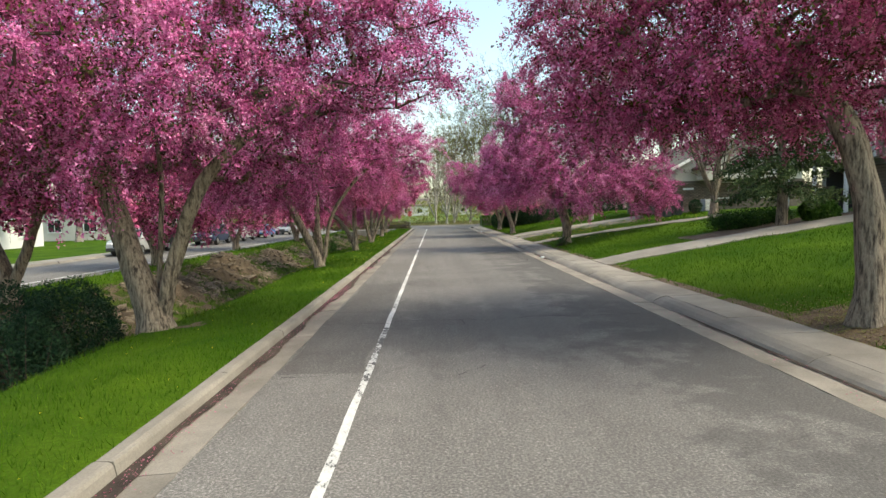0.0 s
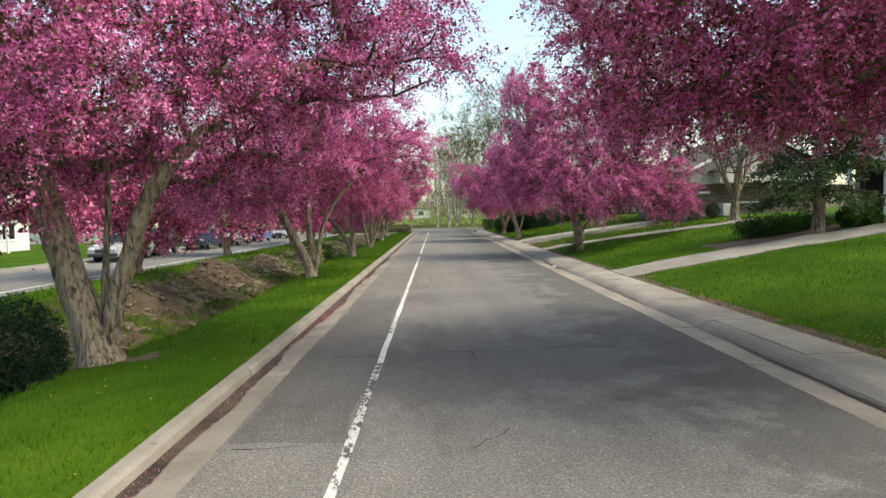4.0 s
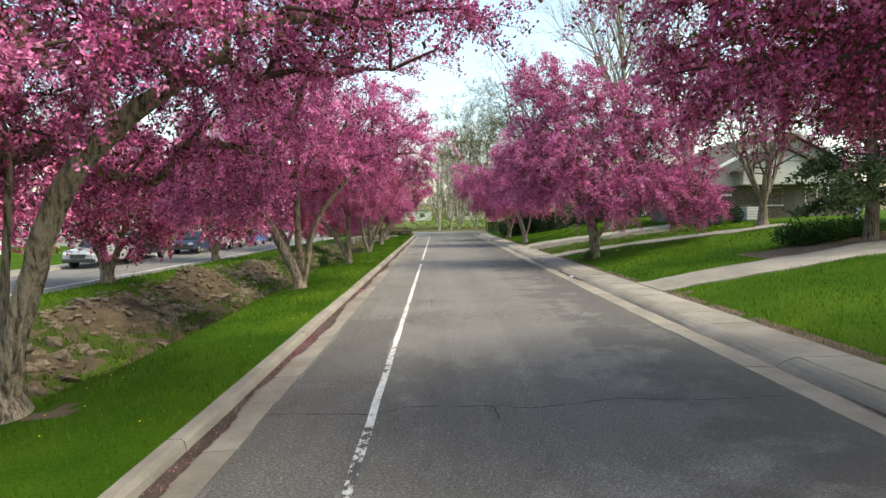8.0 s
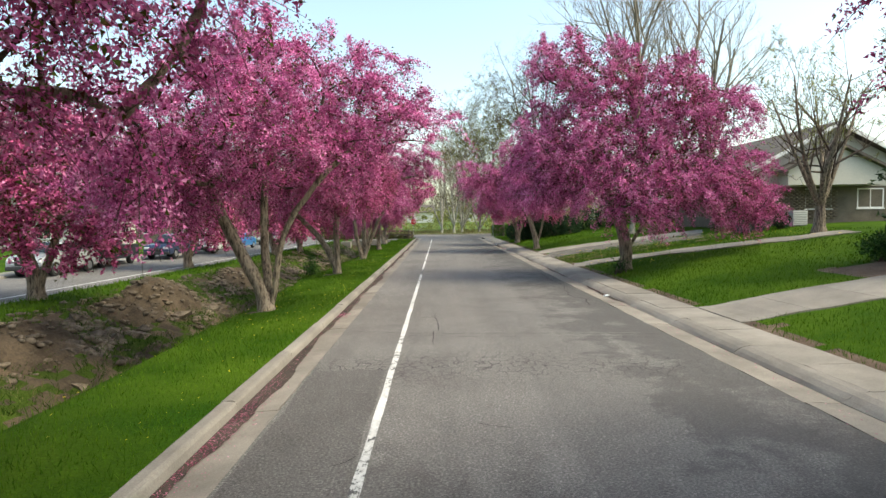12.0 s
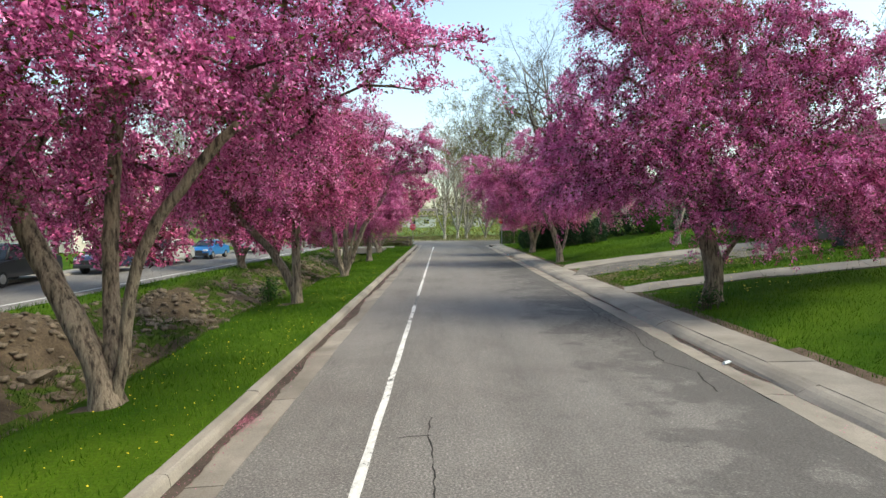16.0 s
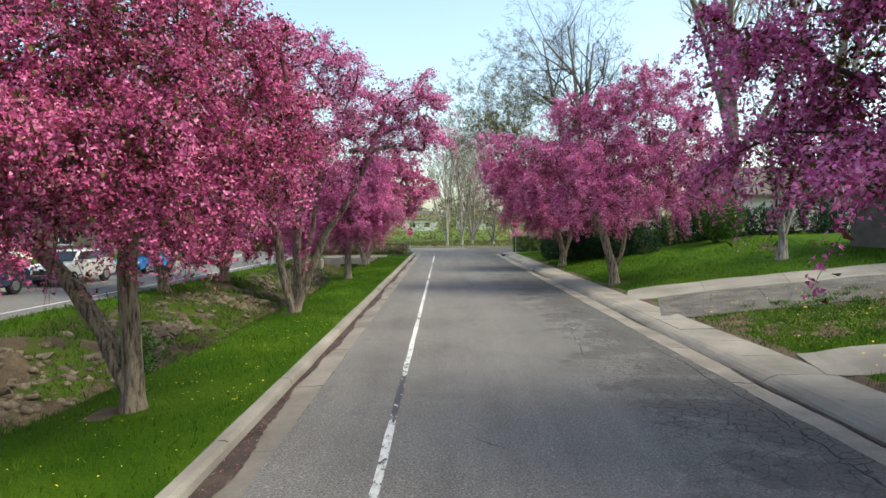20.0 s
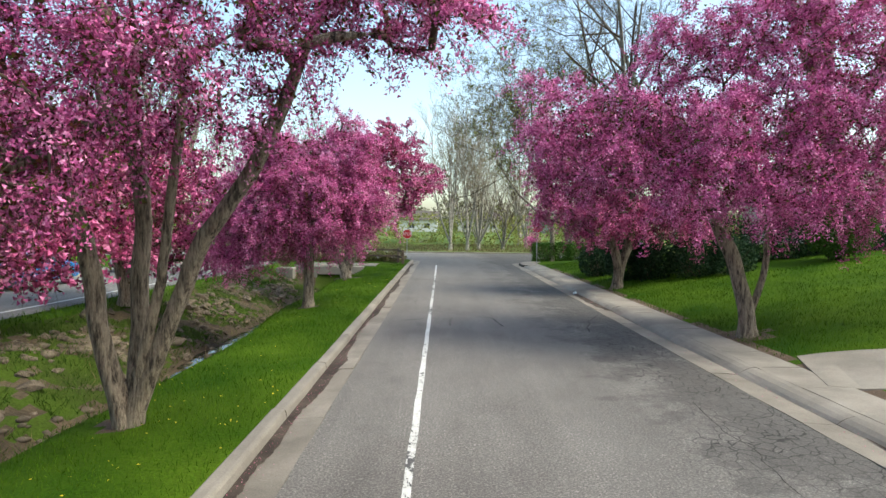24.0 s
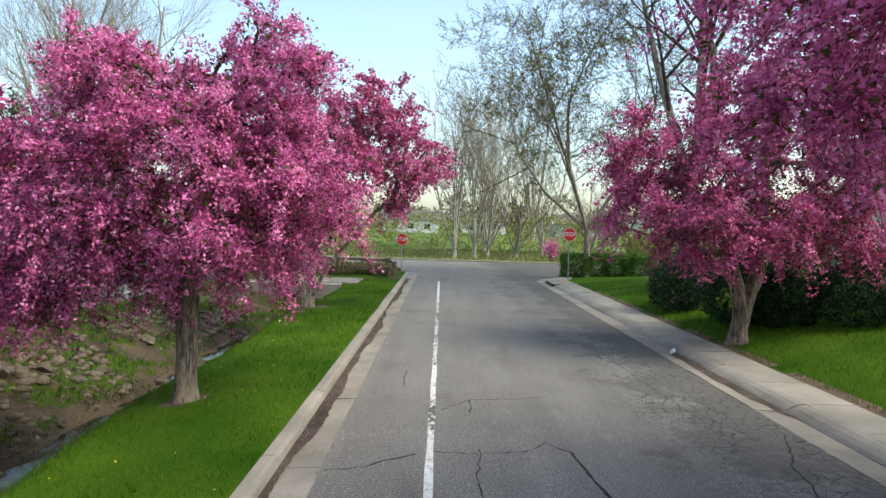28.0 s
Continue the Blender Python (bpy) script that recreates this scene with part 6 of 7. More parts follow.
# ---- stop signs ----
def stop_sign(at, size, centre, turn, label):
    root = tagged(new("stop_sign"), label, "sign", "stop signs")
    root.matrix_basis = Matrix.Translation(at) @ Matrix.Rotation(radians(turn), 4, "Z")
    bm = bmesh.new()
    box(bm, -0.03, 0.03, -0.006, 0.006, -0.2, centre + size * 0.62)
    box(bm, -0.03, -0.02, -0.03, 0.006, -0.2, centre + size * 0.62)
    box(bm, 0.02, 0.03, -0.03, 0.006, -0.2, centre + size * 0.62)
    part("post", bm, STEEL, root)

    def octagon(r, y0, y1):
        bm = bmesh.new()
        ring = [(r * math.cos(math.pi / 8 + k * math.pi / 4), centre + r * math.sin(math.pi / 8 + k * math.pi / 4)) for k in range(8)]
        a = [bm.verts.new((x, y0, z)) for x, z in ring]
        b = [bm.verts.new((x, y1, z)) for x, z in ring]
        bm.faces.new(a)
        bm.faces.new(b[::-1])
        for k in range(8):
            bm.faces.new((a[k], b[k], b[(k + 1) % 8], a[(k + 1) % 8]))
        return bm

    R = size / 2 / math.cos(math.pi / 8)
    part("rim", octagon(R, -0.036, -0.031), SIGN_WHITE, root, "white border of the plate")
    face = part("plate", octagon(R * 0.945, -0.042, -0.0365), SIGN_RED, root, "red octagonal plate")
    cu = bpy.data.curves.new("legend", "FONT")
    cu.body, cu.align_x, cu.align_y, cu.size, cu.extrude = "STOP", "CENTER", "CENTER", size * 0.43, 0.001
    tmp = new("legend", cu)
    deps = bpy.context.evaluated_depsgraph_get()
    me = bpy.data.meshes.new_from_object(tmp.evaluated_get(deps))
    bpy.data.objects.remove(tmp)
    me.materials.clear()
    part("legend", me, SIGN_WHITE, face, "white letters STOP", Matrix.Translation((0, -0.0445, centre)) @ Matrix.Rotation(radians(90), 4, "X") @ Matrix.Scale(0.92, 4, (1, 0, 0)))


stop_sign((6.5, 86.4, 0.1), 0.78, 2.72, 3, "red octagonal stop sign on a steel post by the hedge")
stop_sign((-3.65, 90.4, 0.1), 0.76, 2.05, -3, "red octagonal stop sign on a steel post by the fence")


# ---- parked cars beyond the creek ----
def car(at, turn, body, kind, label):
    """A parked car facing -y before the turn; kind sets the outline."""
    root = tagged(new("car"), label, "car", "parked cars")
    root.matrix_basis = Matrix.Translation(at) @ Matrix.Rotation(radians(turn), 4, "Z")
    if kind == "pickup":
        low = [(-2.7, 0.4), (-2.75, 0.75), (-2.65, 1.05), (-1.25, 1.15), (-0.6, 1.2), (2.7, 1.2), (2.75, 0.5), (2.6, 0.4)]
        cab = [(-1.3, 1.13), (-0.75, 1.85), (0.75, 1.88), (0.95, 1.18)]
        wb = (-1.75, 1.65)
        W = 0.95
    elif kind == "suv":
        low = [(-2.25, 0.35), (-2.3, 0.7), (-2.15, 1.0), (-1.1, 1.08), (2.1, 1.1), (2.25, 0.9), (2.25, 0.4), (2.1, 0.33)]
        cab = [(-1.15, 1.06), (-0.5, 1.66), (1.6, 1.7), (2.15, 1.08)]
        wb = (-1.35, 1.3)
        W = 0.9
    else:
        low = [(-2.1, 0.3), (-2.15, 0.6), (-1.95, 0.85), (-0.95, 0.95), (1.7, 0.98), (2.1, 0.9), (2.1, 0.4), (1.95, 0.28)]
        cab = [(-1.0, 0.94), (-0.3, 1.42), (1.05, 1.45), (1.75, 0.97)]
        wb = (-1.3, 1.25)
        W = 0.87
    bm = prism(low, -W, W)
    bmesh.ops.bevel(bm, geom=list(bm.edges), offset=0.07, segments=2, affect="EDGES")
    shell = part("body", bm, body, root)
    bm = prism(cab, -W * 0.86, W * 0.86)
    for v in bm.verts:
        if v.co.z > 1.3:
            v.co.x *= 0.86
    bmesh.ops.bevel(bm, geom=list(bm.edges), offset=0.05, segments=2, affect="EDGES")
    part("cabin", bm, body, root)
    top = max(z for u, z in cab)
    bot = min(z for u, z in cab)
    a, b, c, d = cab
    bm = bmesh.new()
    q = lambda p, r, t: (p[0] + (r[0] - p[0]) * t, p[1] + (r[1] - p[1]) * t)
    f0, f1 = q(a, b, 0.12), q(a, b, 0.9)
    vs = [bm.verts.new(v) for v in ((-W * 0.8, f0[0] - 0.03, f0[1] + 0.03), (W * 0.8, f0[0] - 0.03, f0[1] + 0.03), (W * 0.7, f1[0] - 0.03, f1[1] + 0.02), (-W * 0.7, f1[0] - 0.03, f1[1] + 0.02))]
    bm.faces.new(vs)
    part("windscreen", bm, GLASS, root)
    for s in (-1, 1):
        bm = bmesh.new()
        f0, f1, g0, g1 = q(a, b, 0.25), q(a, b, 0.88), q(d, c, 0.25), q(d, c, 0.88)
        vs = [bm.verts.new((s * (W * (0.87 if z < 1.3 else 0.765) + 0.02), u, z)) for u, z in ((f0[0] + 0.14, f0[1]), (g0[0] - 0.14, g0[1]), (g1[0] - 0.1, g1[1]), (f1[0] + 0.1, f1[1]))]
        bm.faces.new(vs)
        part("side_window", bm, GLASS, root)
        part("headlight", boxed(s * W * 0.72 - 0.17, s * W * 0.72 + 0.17, low[1][0] - 0.02, low[1][0] + 0.12, low[1][1] + 0.02, low[1][1] + 0.17, 0.03), LAMP_GLASS, root)
        part("mirror", boxed(s * (W + 0.1) - 0.09, s * (W + 0.1) + 0.09, a[0] + 0.3, a[0] + 0.42, bot + 0.02, bot + 0.17, 0.03), body, root)
        for u in wb:
            r = 0.37 if kind != "sedan" else 0.32
            bm = rod(bmesh.new(), (s * (W - 0.22), u, r), (s * (W + 0.02), u, r), r, r, 20)
            bmesh.ops.bevel(bm, geom=[e for e in bm.edges if abs(e.verts[0].co.x - e.verts[1].co.x) < 0.01], offset=0.04, segments=2, affect="EDGES")
            wheel = part("wheel", bm, RUBBER, root)
            part("rim", rod(bmesh.new(), (s * (W - 0.02), u, r), (s * (W + 0.03), u, r), r * 0.62, r * 0.55, 14), CHROME, wheel)
    part("grille", boxed(-W * 0.45, W * 0.45, low[1][0] - 0.025, low[1][0] + 0.1, low[1][1] - 0.12, low[1][1] + 0.1, 0.02), TRIM_DARK, root)
    part("bumper", boxed(-W * 0.97, W * 0.97, low[0][0] - 0.1, low[0][0] + 0.15, low[0][1], low[0][1] + 0.2, 0.05), TRIM_DARK, root)


def paint(name, c):
    return plain(name, c, 0.3, 0.2, 0.6)


CAR_BLUE, CAR_WHITE, CAR_DARK, CAR_SILVER, CAR_NAVY = paint("blue_car_paint", (0.02, 0.2, 0.52)), paint("white_car_paint", (0.7, 0.71, 0.7)), paint("charcoal_car_paint", (0.025, 0.028, 0.035)), paint("silver_car_paint", (0.42, 0.43, 0.44)), paint("navy_car_paint", (0.03, 0.045, 0.1))
car((-20.2, 46.3, 0), 2, CAR_DARK, "pickup", "dark charcoal pickup truck parked at the far kerb")
car((-18.75, 66.6, 0), -1.7, CAR_BLUE, "sedan", "bright blue hatchback parked at the far kerb")
car((-18.85, 59.6, 0), -1.7, CAR_WHITE, "suv", "white and grey wagon parked at the far kerb")
car((-19.2, 53.4, 0), -1.7, CAR_NAVY, "suv", "dark navy car parked at the far kerb")
car((-18.4, 76.0, 0), -1.7, CAR_SILVER, "sedan", "silver car parked at the far kerb")
car((-19.6, 41.0, 0), -1.7, CAR_SILVER, "suv", "silver van parked at the far kerb")


# ---- houses ----
def window(parent, x, y, z, w, h, axis, out, material=None):
    """A window on a wall that faces along an axis; out is +1 or -1."""
    fr = material or SIGN_WHITE

    def bx(u0, u1, d0, d1, z0, z1):
        d0, d1 = sorted((d0 * out, d1 * out))
        return boxed(x + d0, x + d1, y + u0, y + u1, z0, z1) if axis == "x" else boxed(x + u0, x + u1, y + d0, y + d1, z0, z1)

    win = part("window", bx(-w / 2, w / 2, 0.004, 0.02, z, z + h), GLASS, parent)
    for u0, u1, z0, z1 in ((-w / 2 - 0.07, w / 2 + 0.07, z - 0.07, z), (-w / 2 - 0.07, w / 2 + 0.07, z + h, z + h + 0.07), (-w / 2 - 0.07, -w / 2, z, z + h), (w / 2, w / 2 + 0.07, z, z + h), (-0.025, 0.025, z, z + h)):
        part("frame", bx(u0, u1, 0.022, 0.06, z0, z1), fr, win)
    part("sill", bx(-w / 2 - 0.12, w / 2 + 0.12, 0.0, 0.11, z - 0.13, z - 0.075), fr, win)


def gable_house(x0, x1, y0, y1, base, eave, peak, ridge, wall, roof, label, lower=None, lower_top=0.0, windows=(), door=None):
    root = tagged(new("house"), label, "house", "houses")
    if ridge == "y":
        xm = (x0 + x1) / 2
        part("wall", prism([(x0, base - 0.6), (x1, base - 0.6), (x1, eave), (xm, peak), (x0, eave)], y0, y1, "y"), wall, root)
        for s, a in ((-1, x0), (1, x1)):
            e = 0.6
            k = (peak - eave) / (xm - x0)
            part("roof", prism([(xm, peak + 0.06), (a + s * e, eave - k * e + 0.06), (a + s * e, eave - k * e + 0.24), (xm, peak + 0.26)], y0 - 0.6, y1 + 0.6, "y"), roof, root)
            part("fascia", prism([(xm, peak - 0.02), (a + s * e, eave - k * e - 0.02), (a + s * e, eave - k * e + 0.2), (xm, peak + 0.2)], y0 - 0.68, y0 - 0.605, "y"), SIGN_WHITE, root)
    else:
        ym = (y0 + y1) / 2
        part("wall", prism([(y0, base - 0.6), (y1, base - 0.6), (y1, eave), (ym, peak), (y0, eave)], x0, x1, "x"), wall, root)
        for s, a in ((-1, y0), (1, y1)):
            e = 0.6
            k = (peak - eave) / (ym - y0)
            part("roof", prism([(ym, peak + 0.06), (a + s * e, eave - k * e + 0.06), (a + s * e, eave - k * e + 0.24), (ym, peak + 0.26)], x0 - 0.6, x1 + 0.6, "x"), roof, root)
            part("fascia", prism([(ym, peak - 0.02), (a + s * e, eave - k * e - 0.02), (a + s * e, eave - k * e + 0.2), (ym, peak + 0.2)], x0 - 0.68, x0 - 0.605, "x"), SIGN_WHITE, root)
    if lower:
        part("lower_wall", boxed(x0 - 0.05, x1 + 0.05, y0 - 0.05, y1 + 0.05, base - 0.6, lower_top), lower, root)
    for w in windows:
        window(root, *w)
    return root


# tan brick house with cream gables
h1 = gable_house(17.6, 27.0, 45.2, 56.0, 2.0, 5.1, 7.5, "y", CREAM, ROOFING, "tan brick house with cream gable and shingle roof", MORTAR, 4.1, ((21.5, 45.2, 2.9, 1.4, 1.0, "y", -1), (24.5, 45.2, 2.9, 1.4, 1.0, "y", -1)))
rng_b = np.random.default_rng(8)
brick = mesh_np("brick", *(lambda V, F: (V, F))(np.array([(x, y, z) for x in (0.0, 0.29) for y in (0.0, 0.03) for z in (0.0, 0.085)]), np.array([(0, 1, 5, 4), (2, 6, 7, 3), (0, 4, 6, 2), (1, 3, 7, 5), (0, 2, 3, 1), (4, 5, 7, 6)])))
brick.materials.append(BRICK_TAN)
brick_wall = [o for o in h1.children if o.name.startswith("lower_wall")][0]
for row in range(17):
    for col in range(16):
        ob = new("brick", brick)
        ob.parent = brick_wall
        ob.matrix_basis = Matrix.Translation((17.58 + col * 0.305 + (row % 2) * 0.15, 45.115 + rng_b.normal(0, 0.003), 2.25 + row * 0.1))
bm = prism([(19.2, 4.15), (24.6, 4.15), (24.6, 5.0), (21.9, 6.3), (19.2, 5.0)], 44.2, 45.2, "y")
part("porch_gable", bm, CREAM, h1)
for a, s in ((19.2, -1), (24.6, 1)):
    part("porch_roof", prism([(21.9, 6.35), (a + s * 0.4, 4.84), (a + s * 0.4, 5.0), (21.9, 6.53)], 43.9, 45.2, "y"), ROOFING, h1)
for k in range(6):
    part("number_bar", boxed(18.15 + k * 0.13, 18.24 + k * 0.13, 45.05, 45.1, 3.45, 3.6), SIGN_WHITE, h1)

# split-level house with a balcony
h2 = gable_house(20.6, 31.0, 17.0, 33.0, 1.9, 7.0, 9.2, "y", GREY_SIDING, ROOFING, "grey two-storey house with board siding, arch and balcony", None, 0, ((20.0, 22.0, 5.0, 1.5, 1.3, "x", -1), (20.0, 29.6, 5.2, 0.9, 1.2, "x", -1)))
part("upper_wall", boxed(20.0, 20.6, 16.9, 33.1, 4.3, 7.0), WHITE_SIDING, h2)
for k in range(46):
    y = 17.0 + k * 0.35
    part("batten", boxed(19.965, 19.998, y - 0.02, y + 0.02, 4.32, 6.95), GREY_SIDING, h2)
for k in range(9):
    a0, a1 = math.pi * k / 9, math.pi * (k + 1) / 9
    pts = [(27.6 + r * math.cos(q), 5.9 + r * math.sin(q)) for r, q in ((0.62, a0), (0.72, a0), (0.72, a1), (0.62, a1))]
    part("arch", prism(pts, 19.9, 19.996, "x"), SIGN_WHITE, h2)
part("arch_niche", boxed(19.955, 19.994, 26.98, 28.22, 4.35, 5.9), BROWN_SIDING, h2)
for y in (26.93, 28.27):
    part("arch_side", boxed(19.9, 19.996, y - 0.05, y + 0.05, 4.35, 5.9), SIGN_WHITE, h2)
deck = part("balcony", boxed(18.7, 20.0, 28.4, 33.2, 4.12, 4.28, 0.01), WOOD_DARK, h2)
for k in range(34):
    y = 28.45 + k * 0.14
    part("baluster", boxed(18.72, 18.77, y, y + 0.085, 4.28, 5.15), SIGN_WHITE, deck)
part("handrail", boxed(18.68, 18.81, 28.4, 33.2, 5.15, 5.22, 0.01), SIGN_WHITE, deck)
for y in (28.5, 30.8, 33.1):
    part("post", boxed(18.72, 18.86, y - 0.07, y + 0.07, 1.7, 4.12), SIGN_WHITE, h2)
part("garage_opening", boxed(20.55, 20.597, 28.2, 32.6, 1.9, 4.0), BLACK, h2)
for k in range(14):
    part("siding_board", boxed(20.53, 20.548, 28.25, 30.2, 1.95 + k * 0.145, 2.08 + k * 0.145), BROWN_SIDING, h2)
part("step", boxed(19.0, 20.5, 26.0, 28.0, 1.7, 2.05, 0.02), CONCRETE, h2)

# house behind the junipers, houses beyond the creek, houses past the meadow
gable_house(24.0, 36.0, 80.0, 90.0, 1.8, 5.2, 7.6, "x", CREAM, ROOFING, "low tan house half hidden by the juniper hedge", None, 0, ((24.0, 84.0, 3.0, 1.6, 1.2, "x", -1),))
for x0, y0, w, l, wl, lab in ((-46, 44, 10, 13, WHITE_SIDING, "white clapboard house with a porch beyond the creek street"), (-46, 70, 10, 12, CREAM, "cream house with a shingle roof beyond the creek street"), (-47, 18, 10, 13, GREY_SIDING, "grey house with white trim beyond the creek street"), (-47, 92, 11, 12, BROWN_SIDING, "brown house beyond the creek street")):
    hs = gable_house(x0, x0 + w, y0, y0 + l, 0.1, 3.4, 5.6, "y", wl, ROOFING, lab, None, 0, [(x0 + w, y0 + f * l, 1.1, 1.5, 1.3, "x", 1) for f in (0.2, 0.5, 0.8)] + [(x0 + w * 0.3, y0, 1.1, 1.4, 1.3, "y", -1), (x0 + w * 0.7, y0, 1.1, 1.4, 1.3, "y", -1)])
    part("door", boxed(x0 + w + 0.004, x0 + w + 0.06, y0 + l * 0.34, y0 + l * 0.34 + 0.95, 0.15, 2.2), WOOD_DARK, hs)
    part("porch_roof", prism([(x0 + w, 3.0), (x0 + w + 2.0, 2.6), (x0 + w + 2.0, 2.75), (x0 + w, 3.2)], y0 + 1, y0 + l * 0.6, "y"), ROOFING, hs)
    for f in (0.1, 0.35, 0.58):
        part("porch_post", boxed(x0 + w + 1.8, x0 + w + 1.95, y0 + l * f, y0 + l * f + 0.14, 0.05, 2.65), SIGN_WHITE, hs)
for x0, y0, w, wl, lab in ((-16, 205, 14, WHITE_SIDING, "white house on the far side of the meadow"), (4, 212, 12, CREAM, "pale house on the far side of the meadow"), (-44, 208, 14, BROWN_SIDING, "brown house on the far side of the meadow"), (28, 206, 13, GREY_SIDING, "grey house on the far side of the meadow"), (52, 210, 13, WHITE_SIDING, "white gabled house past the meadow")):
    b = gz(x0, y0)
    gable_house(x0, x0 + w, y0, y0 + 9, b, b + 3.4, b + 5.6, "x", wl, ROOFING, lab, None, 0, [(x0 + w * f, y0, b + 1.0, 1.6, 1.3, "y", -1) for f in (0.2, 0.5, 0.8)])


# bins and cooler beside the brick house
def wheelie_bin(at, turn, label):
    root = tagged(new("wheeled_bin"), label, "bin", "bins")
    root.matrix_basis = Matrix.Translation(at) @ Matrix.Rotation(radians(turn), 4, "Z")
    bm = boxed(-0.3, 0.3, -0.35, 0.35, 0.06, 1.0, 0.03)
    for v in bm.verts:
        if v.co.z < 0.5:
            v.co.x *= 0.82
            v.co.y *= 0.82
    part("body", bm, BIN_GREEN, root)
    part("lid", boxed(-0.33, 0.33, -0.4, 0.38, 1.0, 1.08, 0.03), TRIM_DARK, root)
    for s in (-1, 1):
        part("wheel", rod(bmesh.new(), (s * 0.22, 0.33, 0.1), (s * 0.3, 0.33, 0.1), 0.1, 0.1, 14), RUBBER, root)


BIN_GREEN = plain("bin_plastic", (0.03, 0.04, 0.045), 0.5)
wheelie_bin((15.9, 42.6, gz(15.9, 42.6)), 10, "dark grey wheeled refuse bin beside the brick house")
wheelie_bin((16.8, 42.8, gz(16.8, 42.8)), -6, "black wheeled refuse bin beside the brick house")
ac = tagged(new("air_conditioner"), "pale louvred air conditioner unit by the brick wall", "air conditioner")
ac.matrix_basis = Matrix.Translation((19.3, 43.6, gz(19.3, 43.6) - 0.02))
part("case", boxed(-0.4, 0.4, -0.4, 0.4, 0.0, 0.85, 0.03), GREY_SIDING, ac)
for k in range(8):
    part("louvre", boxed(-0.38, 0.38, -0.44, -0.402, 0.08 + k * 0.095, 0.13 + k * 0.095), SIGN_WHITE, ac)


# ---- grass, flowers, litter ----
def blades(name, n, pick, height, width, seed, material, label, lean=0.35):
    """Single grass blades as slim triangles over the ground."""
    rng = np.random.default_rng(seed)
    x, y = pick(rng, n)
    z = ground_height(x, y) - 0.01
    h = height * (0.55 + 0.9 * rng.random(len(x))) * (1 + 0.35 * wob(x, y, 0.7, seed))
    a = rng.uniform(0, 6.28, len(x))
    w = width * (0.6 + 0.8 * rng.random(len(x)))
    tip_x, tip_y = rng.normal(0, lean, len(x)) * h, rng.normal(0, lean, len(x)) * h
    dx, dy = np.cos(a) * w / 2, np.sin(a) * w / 2
    V = np.stack([np.stack([x - dx, y - dy, z], 1), np.stack([x + dx, y + dy, z], 1), np.stack([x + tip_x, y + tip_y, z + h], 1)], 1).reshape(-1, 3)
    F = np.arange(len(V)).reshape(-1, 3)
    return tagged(part(name, mesh_np(name, V, F), material), label, "grass", "", "stuff")


def spread_over(x0, x1, y0, y1, keep=None):
    def pick(rng, n):
        x, y = rng.uniform(x0, x1, n), rng.uniform(y0, y1, n)
        if keep is not None:
            k = keep(x, y, rng)
            x, y = x[k], y[k]
        return x, y
    return pick


def near_line(x, y, pts, half):
    k = np.zeros(len(x), dtype=bool)
    for (ax, ay), (bx, by) in zip(pts, pts[1:]):
        t = np.clip(((x - ax) * (bx - ax) + (y - ay) * (by - ay)) / ((bx - ax) ** 2 + (by - ay) ** 2), 0, 1)
        k |= np.hypot(x - ax - t * (bx - ax), y - ay - t * (by - ay)) < half
    return k


def off_paths(x, y, rng):
    bare = near_line(x, y, FRONT_PATH, 1.17) | near_line(x, y, SIDE_PATH, 0.9) | near_line(x, y, DRIVE, 1.28) | (near_line(x, y, GRAVEL_STRIP, 1.95) & (rng.random(len(x)) < 0.97))
    bare |= ((x > 11.0) & (y > 26.0) & (y < 28.3)) | (np.hypot(x - 7.2, y - 11.0) < 1.2) | (x < 6.5)
    return ~bare


def off_trunks(x, y, rng):
    k = np.ones(len(x), dtype=bool)
    for ty in (13.7, 27.2, 38.3, 48.4, 60.7, 72.5):
        k &= np.hypot(x + 5.3, y - ty) > 0.42
    return k & (x < -3.27)


blades("verge_grass", 80000, spread_over(-6.6, -3.0, 1, 83, off_trunks), 0.085, 0.011, 101, GRASS_BLADE, "fresh green mown grass on the verge")
blades("lawn_grass", 66000, spread_over(6.45, 12.0, 4, 84, off_paths), 0.11, 0.014, 102, GRASS_BLADE, "lush green lawn grass")
blades("lawn_grass", 26000, spread_over(12.0, 19.0, 8, 66, off_paths), 0.09, 0.026, 103, GRASS_BLADE, "green lawn grass on the slope")
blades("bank_grass", 15000, spread_over(-15.0, -11.9, 8, 84, lambda x, y, rng: x > far_edge(y) + 0.12), 0.14, 0.03, 104, GRASS_BLADE, "green grass on the far bank")
blades("ditch_grass", 66000, spread_over(-12.0, -6.5, 4, 79, lambda x, y, rng: ((wob(x, y, 0.9, 4) > -0.25) | (x > -8.2)) & (ground_height(x, y) > -1.5)), 0.17, 0.02, 105, DITCH_BLADE, "long green grass on the ditch sides", 0.6)
blades("dry_grass", 14000, spread_over(-12.2, -6.6, 4, 79, lambda x, y, rng: wob(x, y, 0.7, 7) > 0.0), 0.2, 0.014, 106, DRY_BLADE, "dry tan grass among the rocks", 0.8)
blades("weed_strip", 9000, spread_over(6.5, 15.0, 41.0, 48.4, off_paths), 0.075, 0.022, 107, GRASS_BLADE, "rough weedy grass between the drives", 0.7)
blades("weed_clumps", 5000, lambda rng, n: ((lambda c: (7.0 + 8.0 * rng.random(60)[c] + rng.normal(0, 0.14, n), 41.6 + 5.0 * rng.random(60)[c] - 0.0 + rng.normal(0, 0.14, n)))(rng.integers(60, size=n))), 0.09, 0.035, 109, HEDGE_LEAF, "leafy weed clumps in the strip between path and drive", 0.6)
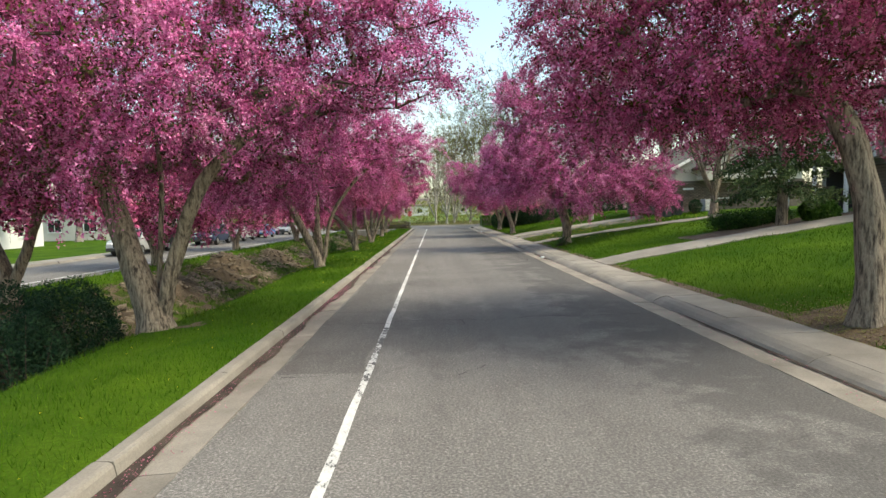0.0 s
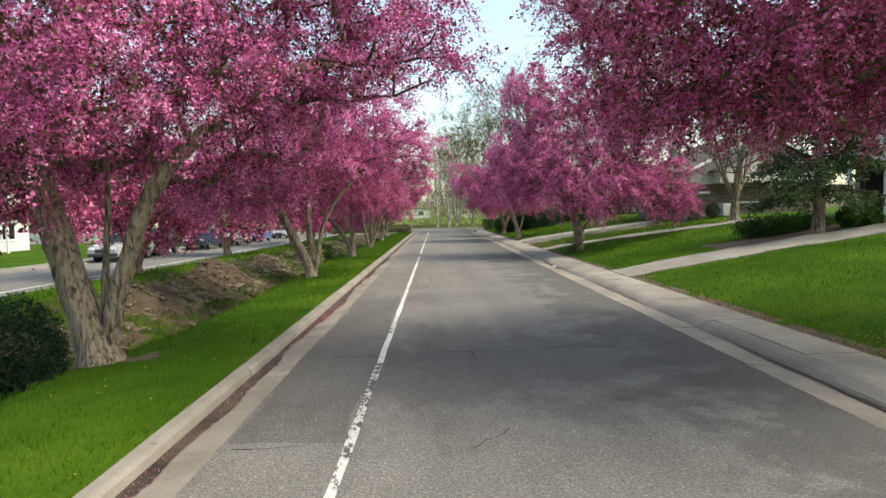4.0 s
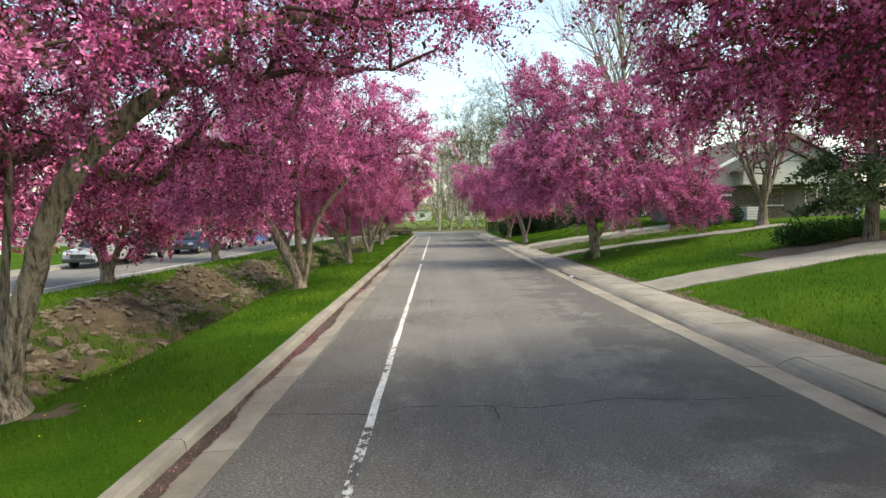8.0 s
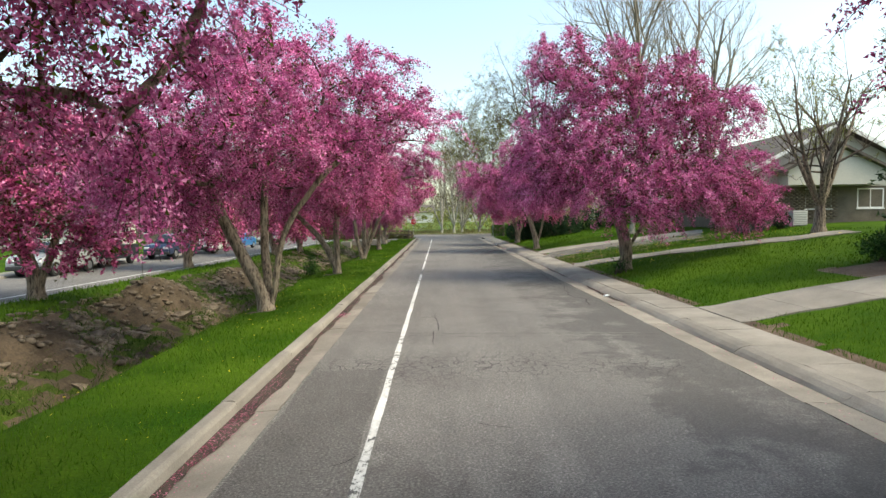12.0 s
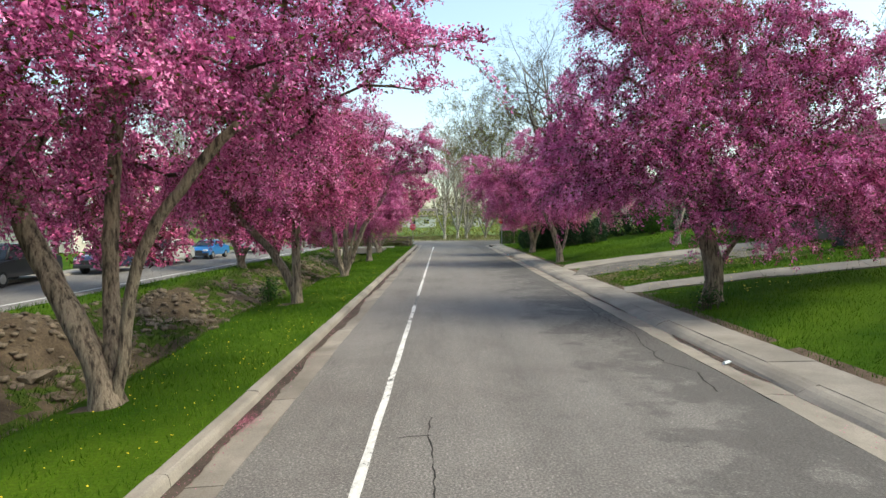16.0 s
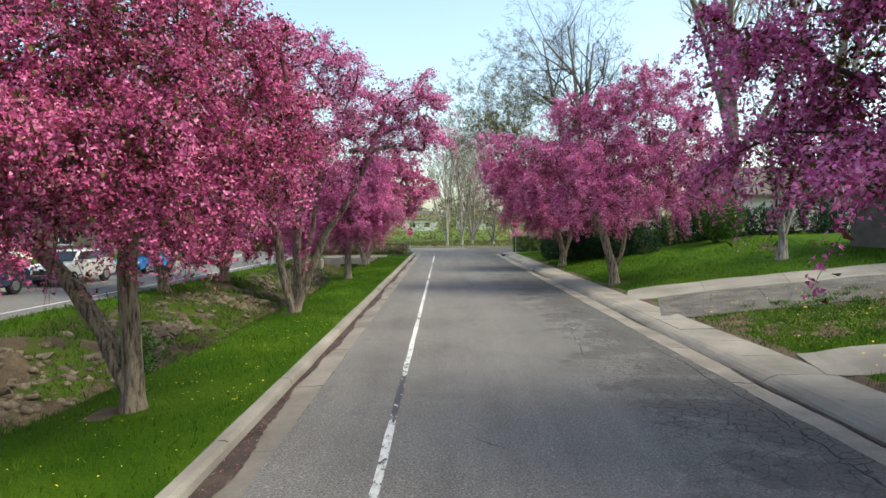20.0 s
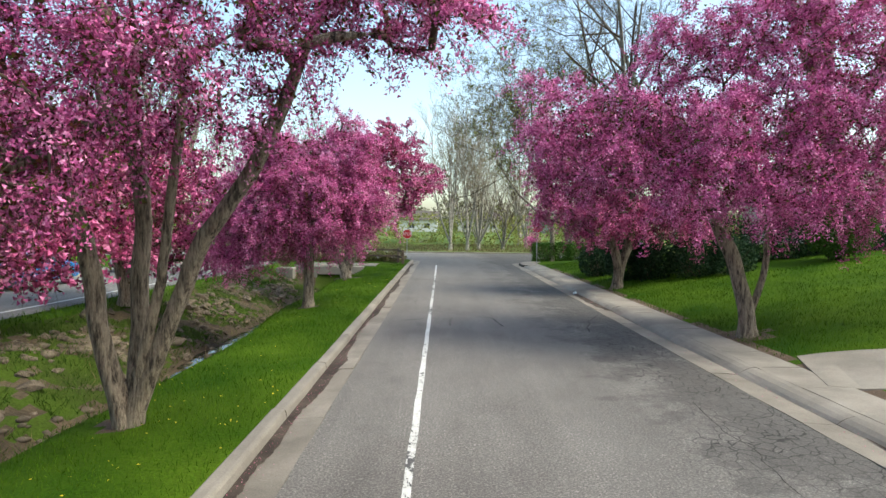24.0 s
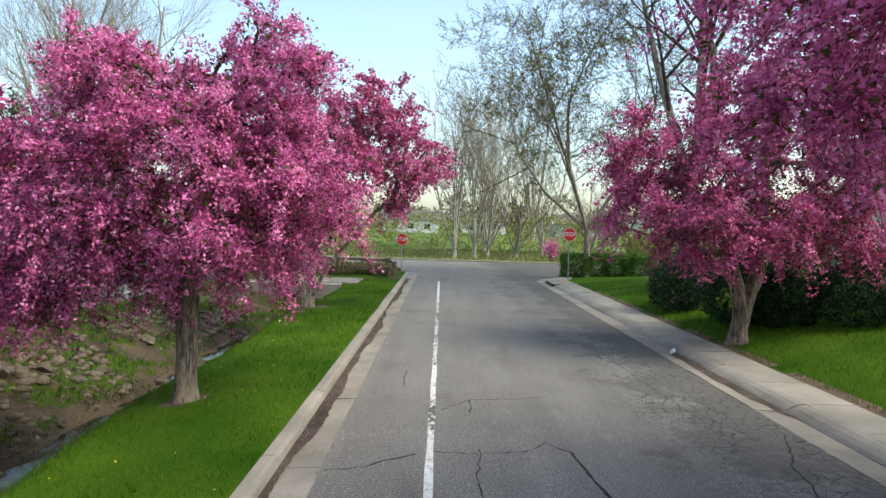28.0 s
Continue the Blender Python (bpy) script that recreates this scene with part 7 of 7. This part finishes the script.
blades("meadow_grass", 9000, spread_over(-22, 26, 105, 124), 0.3, 0.08, 108, DRY_BLADE, "long meadow grass past the junction")



def scatter_kites(name, n, pick, size, seed, material, label, lift=0.012, zfun=None, tilt=0.25):
    rng = np.random.default_rng(seed)
    x, y = pick(rng, n)
    z = (zfun(x, y) if zfun else ground_height(x, y)) + lift
    s = size * (0.6 + 0.8 * rng.random(len(x)))
    a = rng.uniform(0, 6.28, len(x))
    c, d = np.cos(a), np.sin(a)
    corners = []
    for u, v in ((-1, 0), (0, -0.6), (1, 0), (0, 0.6)):
        corners.append(np.stack([x + (u * c - v * d) * s / 2, y + (u * d + v * c) * s / 2, z + rng.normal(0, tilt, len(x)) * s / 2], 1))
    V = np.stack(corners, 1).reshape(-1, 3)
    return tagged(part(name, mesh_np(name, V, np.arange(len(V)).reshape(-1, 4)), material), label, "litter", "", "stuff")


scatter_kites("fallen_petals", 4200, lambda r, n: (-3.02 + np.abs(r.normal(0, 0.14, n)), np.where(r.random(n) < 0.22, r.normal(17.8, 1.2, n), np.where(r.random(n) < 0.12, r.normal(26.6, 0.2, n), 2 + 60 * r.random(n) ** 1.6))), 0.02, 111, PETAL_FALLEN, "pink petals gathered in the gutter", 0.012, lambda x, y: np.full(len(x), -0.012))
scatter_kites("walk_petals", 1500, lambda r, n: (4.95 + r.normal(0, 0.15, n), r.uniform(4, 72, n)), 0.022, 112, PETAL_FALLEN, "pink petals along the walk's gutter", 0.014, lambda x, y: np.full(len(x), -0.005))
scatter_kites("leaf_litter", 3600, lambda r, n: (7.2 + r.normal(0, 0.9, n).clip(-0.75, 3), 11.0 + r.normal(0, 1.1, n)), 0.05, 113, DRY_BLADE, "brown leaf litter round the leaning tree", 0.02)
scatter_kites("weed_litter", 5200, lambda r, n: (r.uniform(6.6, 15, n), r.uniform(41.8, 46.2, n)), 0.06, 116, DRY_BLADE, "dry brown leaves among the weeds beside the drive", 0.03)
scatter_kites("dandelions", 600, lambda r, n: (-3.4 - 2.4 * r.random(n) ** 1.3, np.where(r.random(n) < 0.35, r.uniform(4, 72, n), np.where(r.random(n) < 0.6, r.normal(42, 5, n), r.normal(29, 3, n)))), 0.032, 114, DANDELION, "yellow dandelion flowers in the verge", 0.07)
scatter_kites("lawn_dandelions", 300, lambda r, n: (r.uniform(7.0, 17, n), r.uniform(36, 48, n)), 0.06, 115, DANDELION, "yellow dandelion flowers on the lawn", 0.09)

# small litter in the right gutter
bottle = tagged(new("plastic_bottle"), "crushed clear plastic bottle lying in the gutter", "bottle")
bottle.matrix_basis = pose(5.0, 29.6, 0.03, 0, 0, 35)
BOTTLE = plain("clear_plastic", (0.6, 0.66, 0.7), 0.15)
bm = rod(bmesh.new(), (-0.11, 0, 0), (0.06, 0, 0), 0.032, 0.034, 14)
rod(bm, (0.06, 0, 0), (0.1, 0, 0), 0.034, 0.013, 14)
part("body", bm, BOTTLE, bottle)
part("cap", rod(bmesh.new(), (0.1, 0, 0), (0.12, 0, 0), 0.014, 0.014, 12), SIGN_WHITE, bottle)
paper = tagged(new("paper_cup"), "crumpled pale paper cup lying by the kerb", "litter")
paper.matrix_basis = pose(4.95, 66.0, 0.06, 0, 90, 60)
bm = bmesh.new()
bmesh.ops.create_cone(bm, cap_ends=True, segments=14, radius1=0.05, radius2=0.065, depth=0.2)
for v in bm.verts:
    v.co += Vector((0.012 * math.sin(v.co.y * 60), 0, 0.01 * math.cos(v.co.x * 70)))
part("cup", bm, BOTTLE, paper)
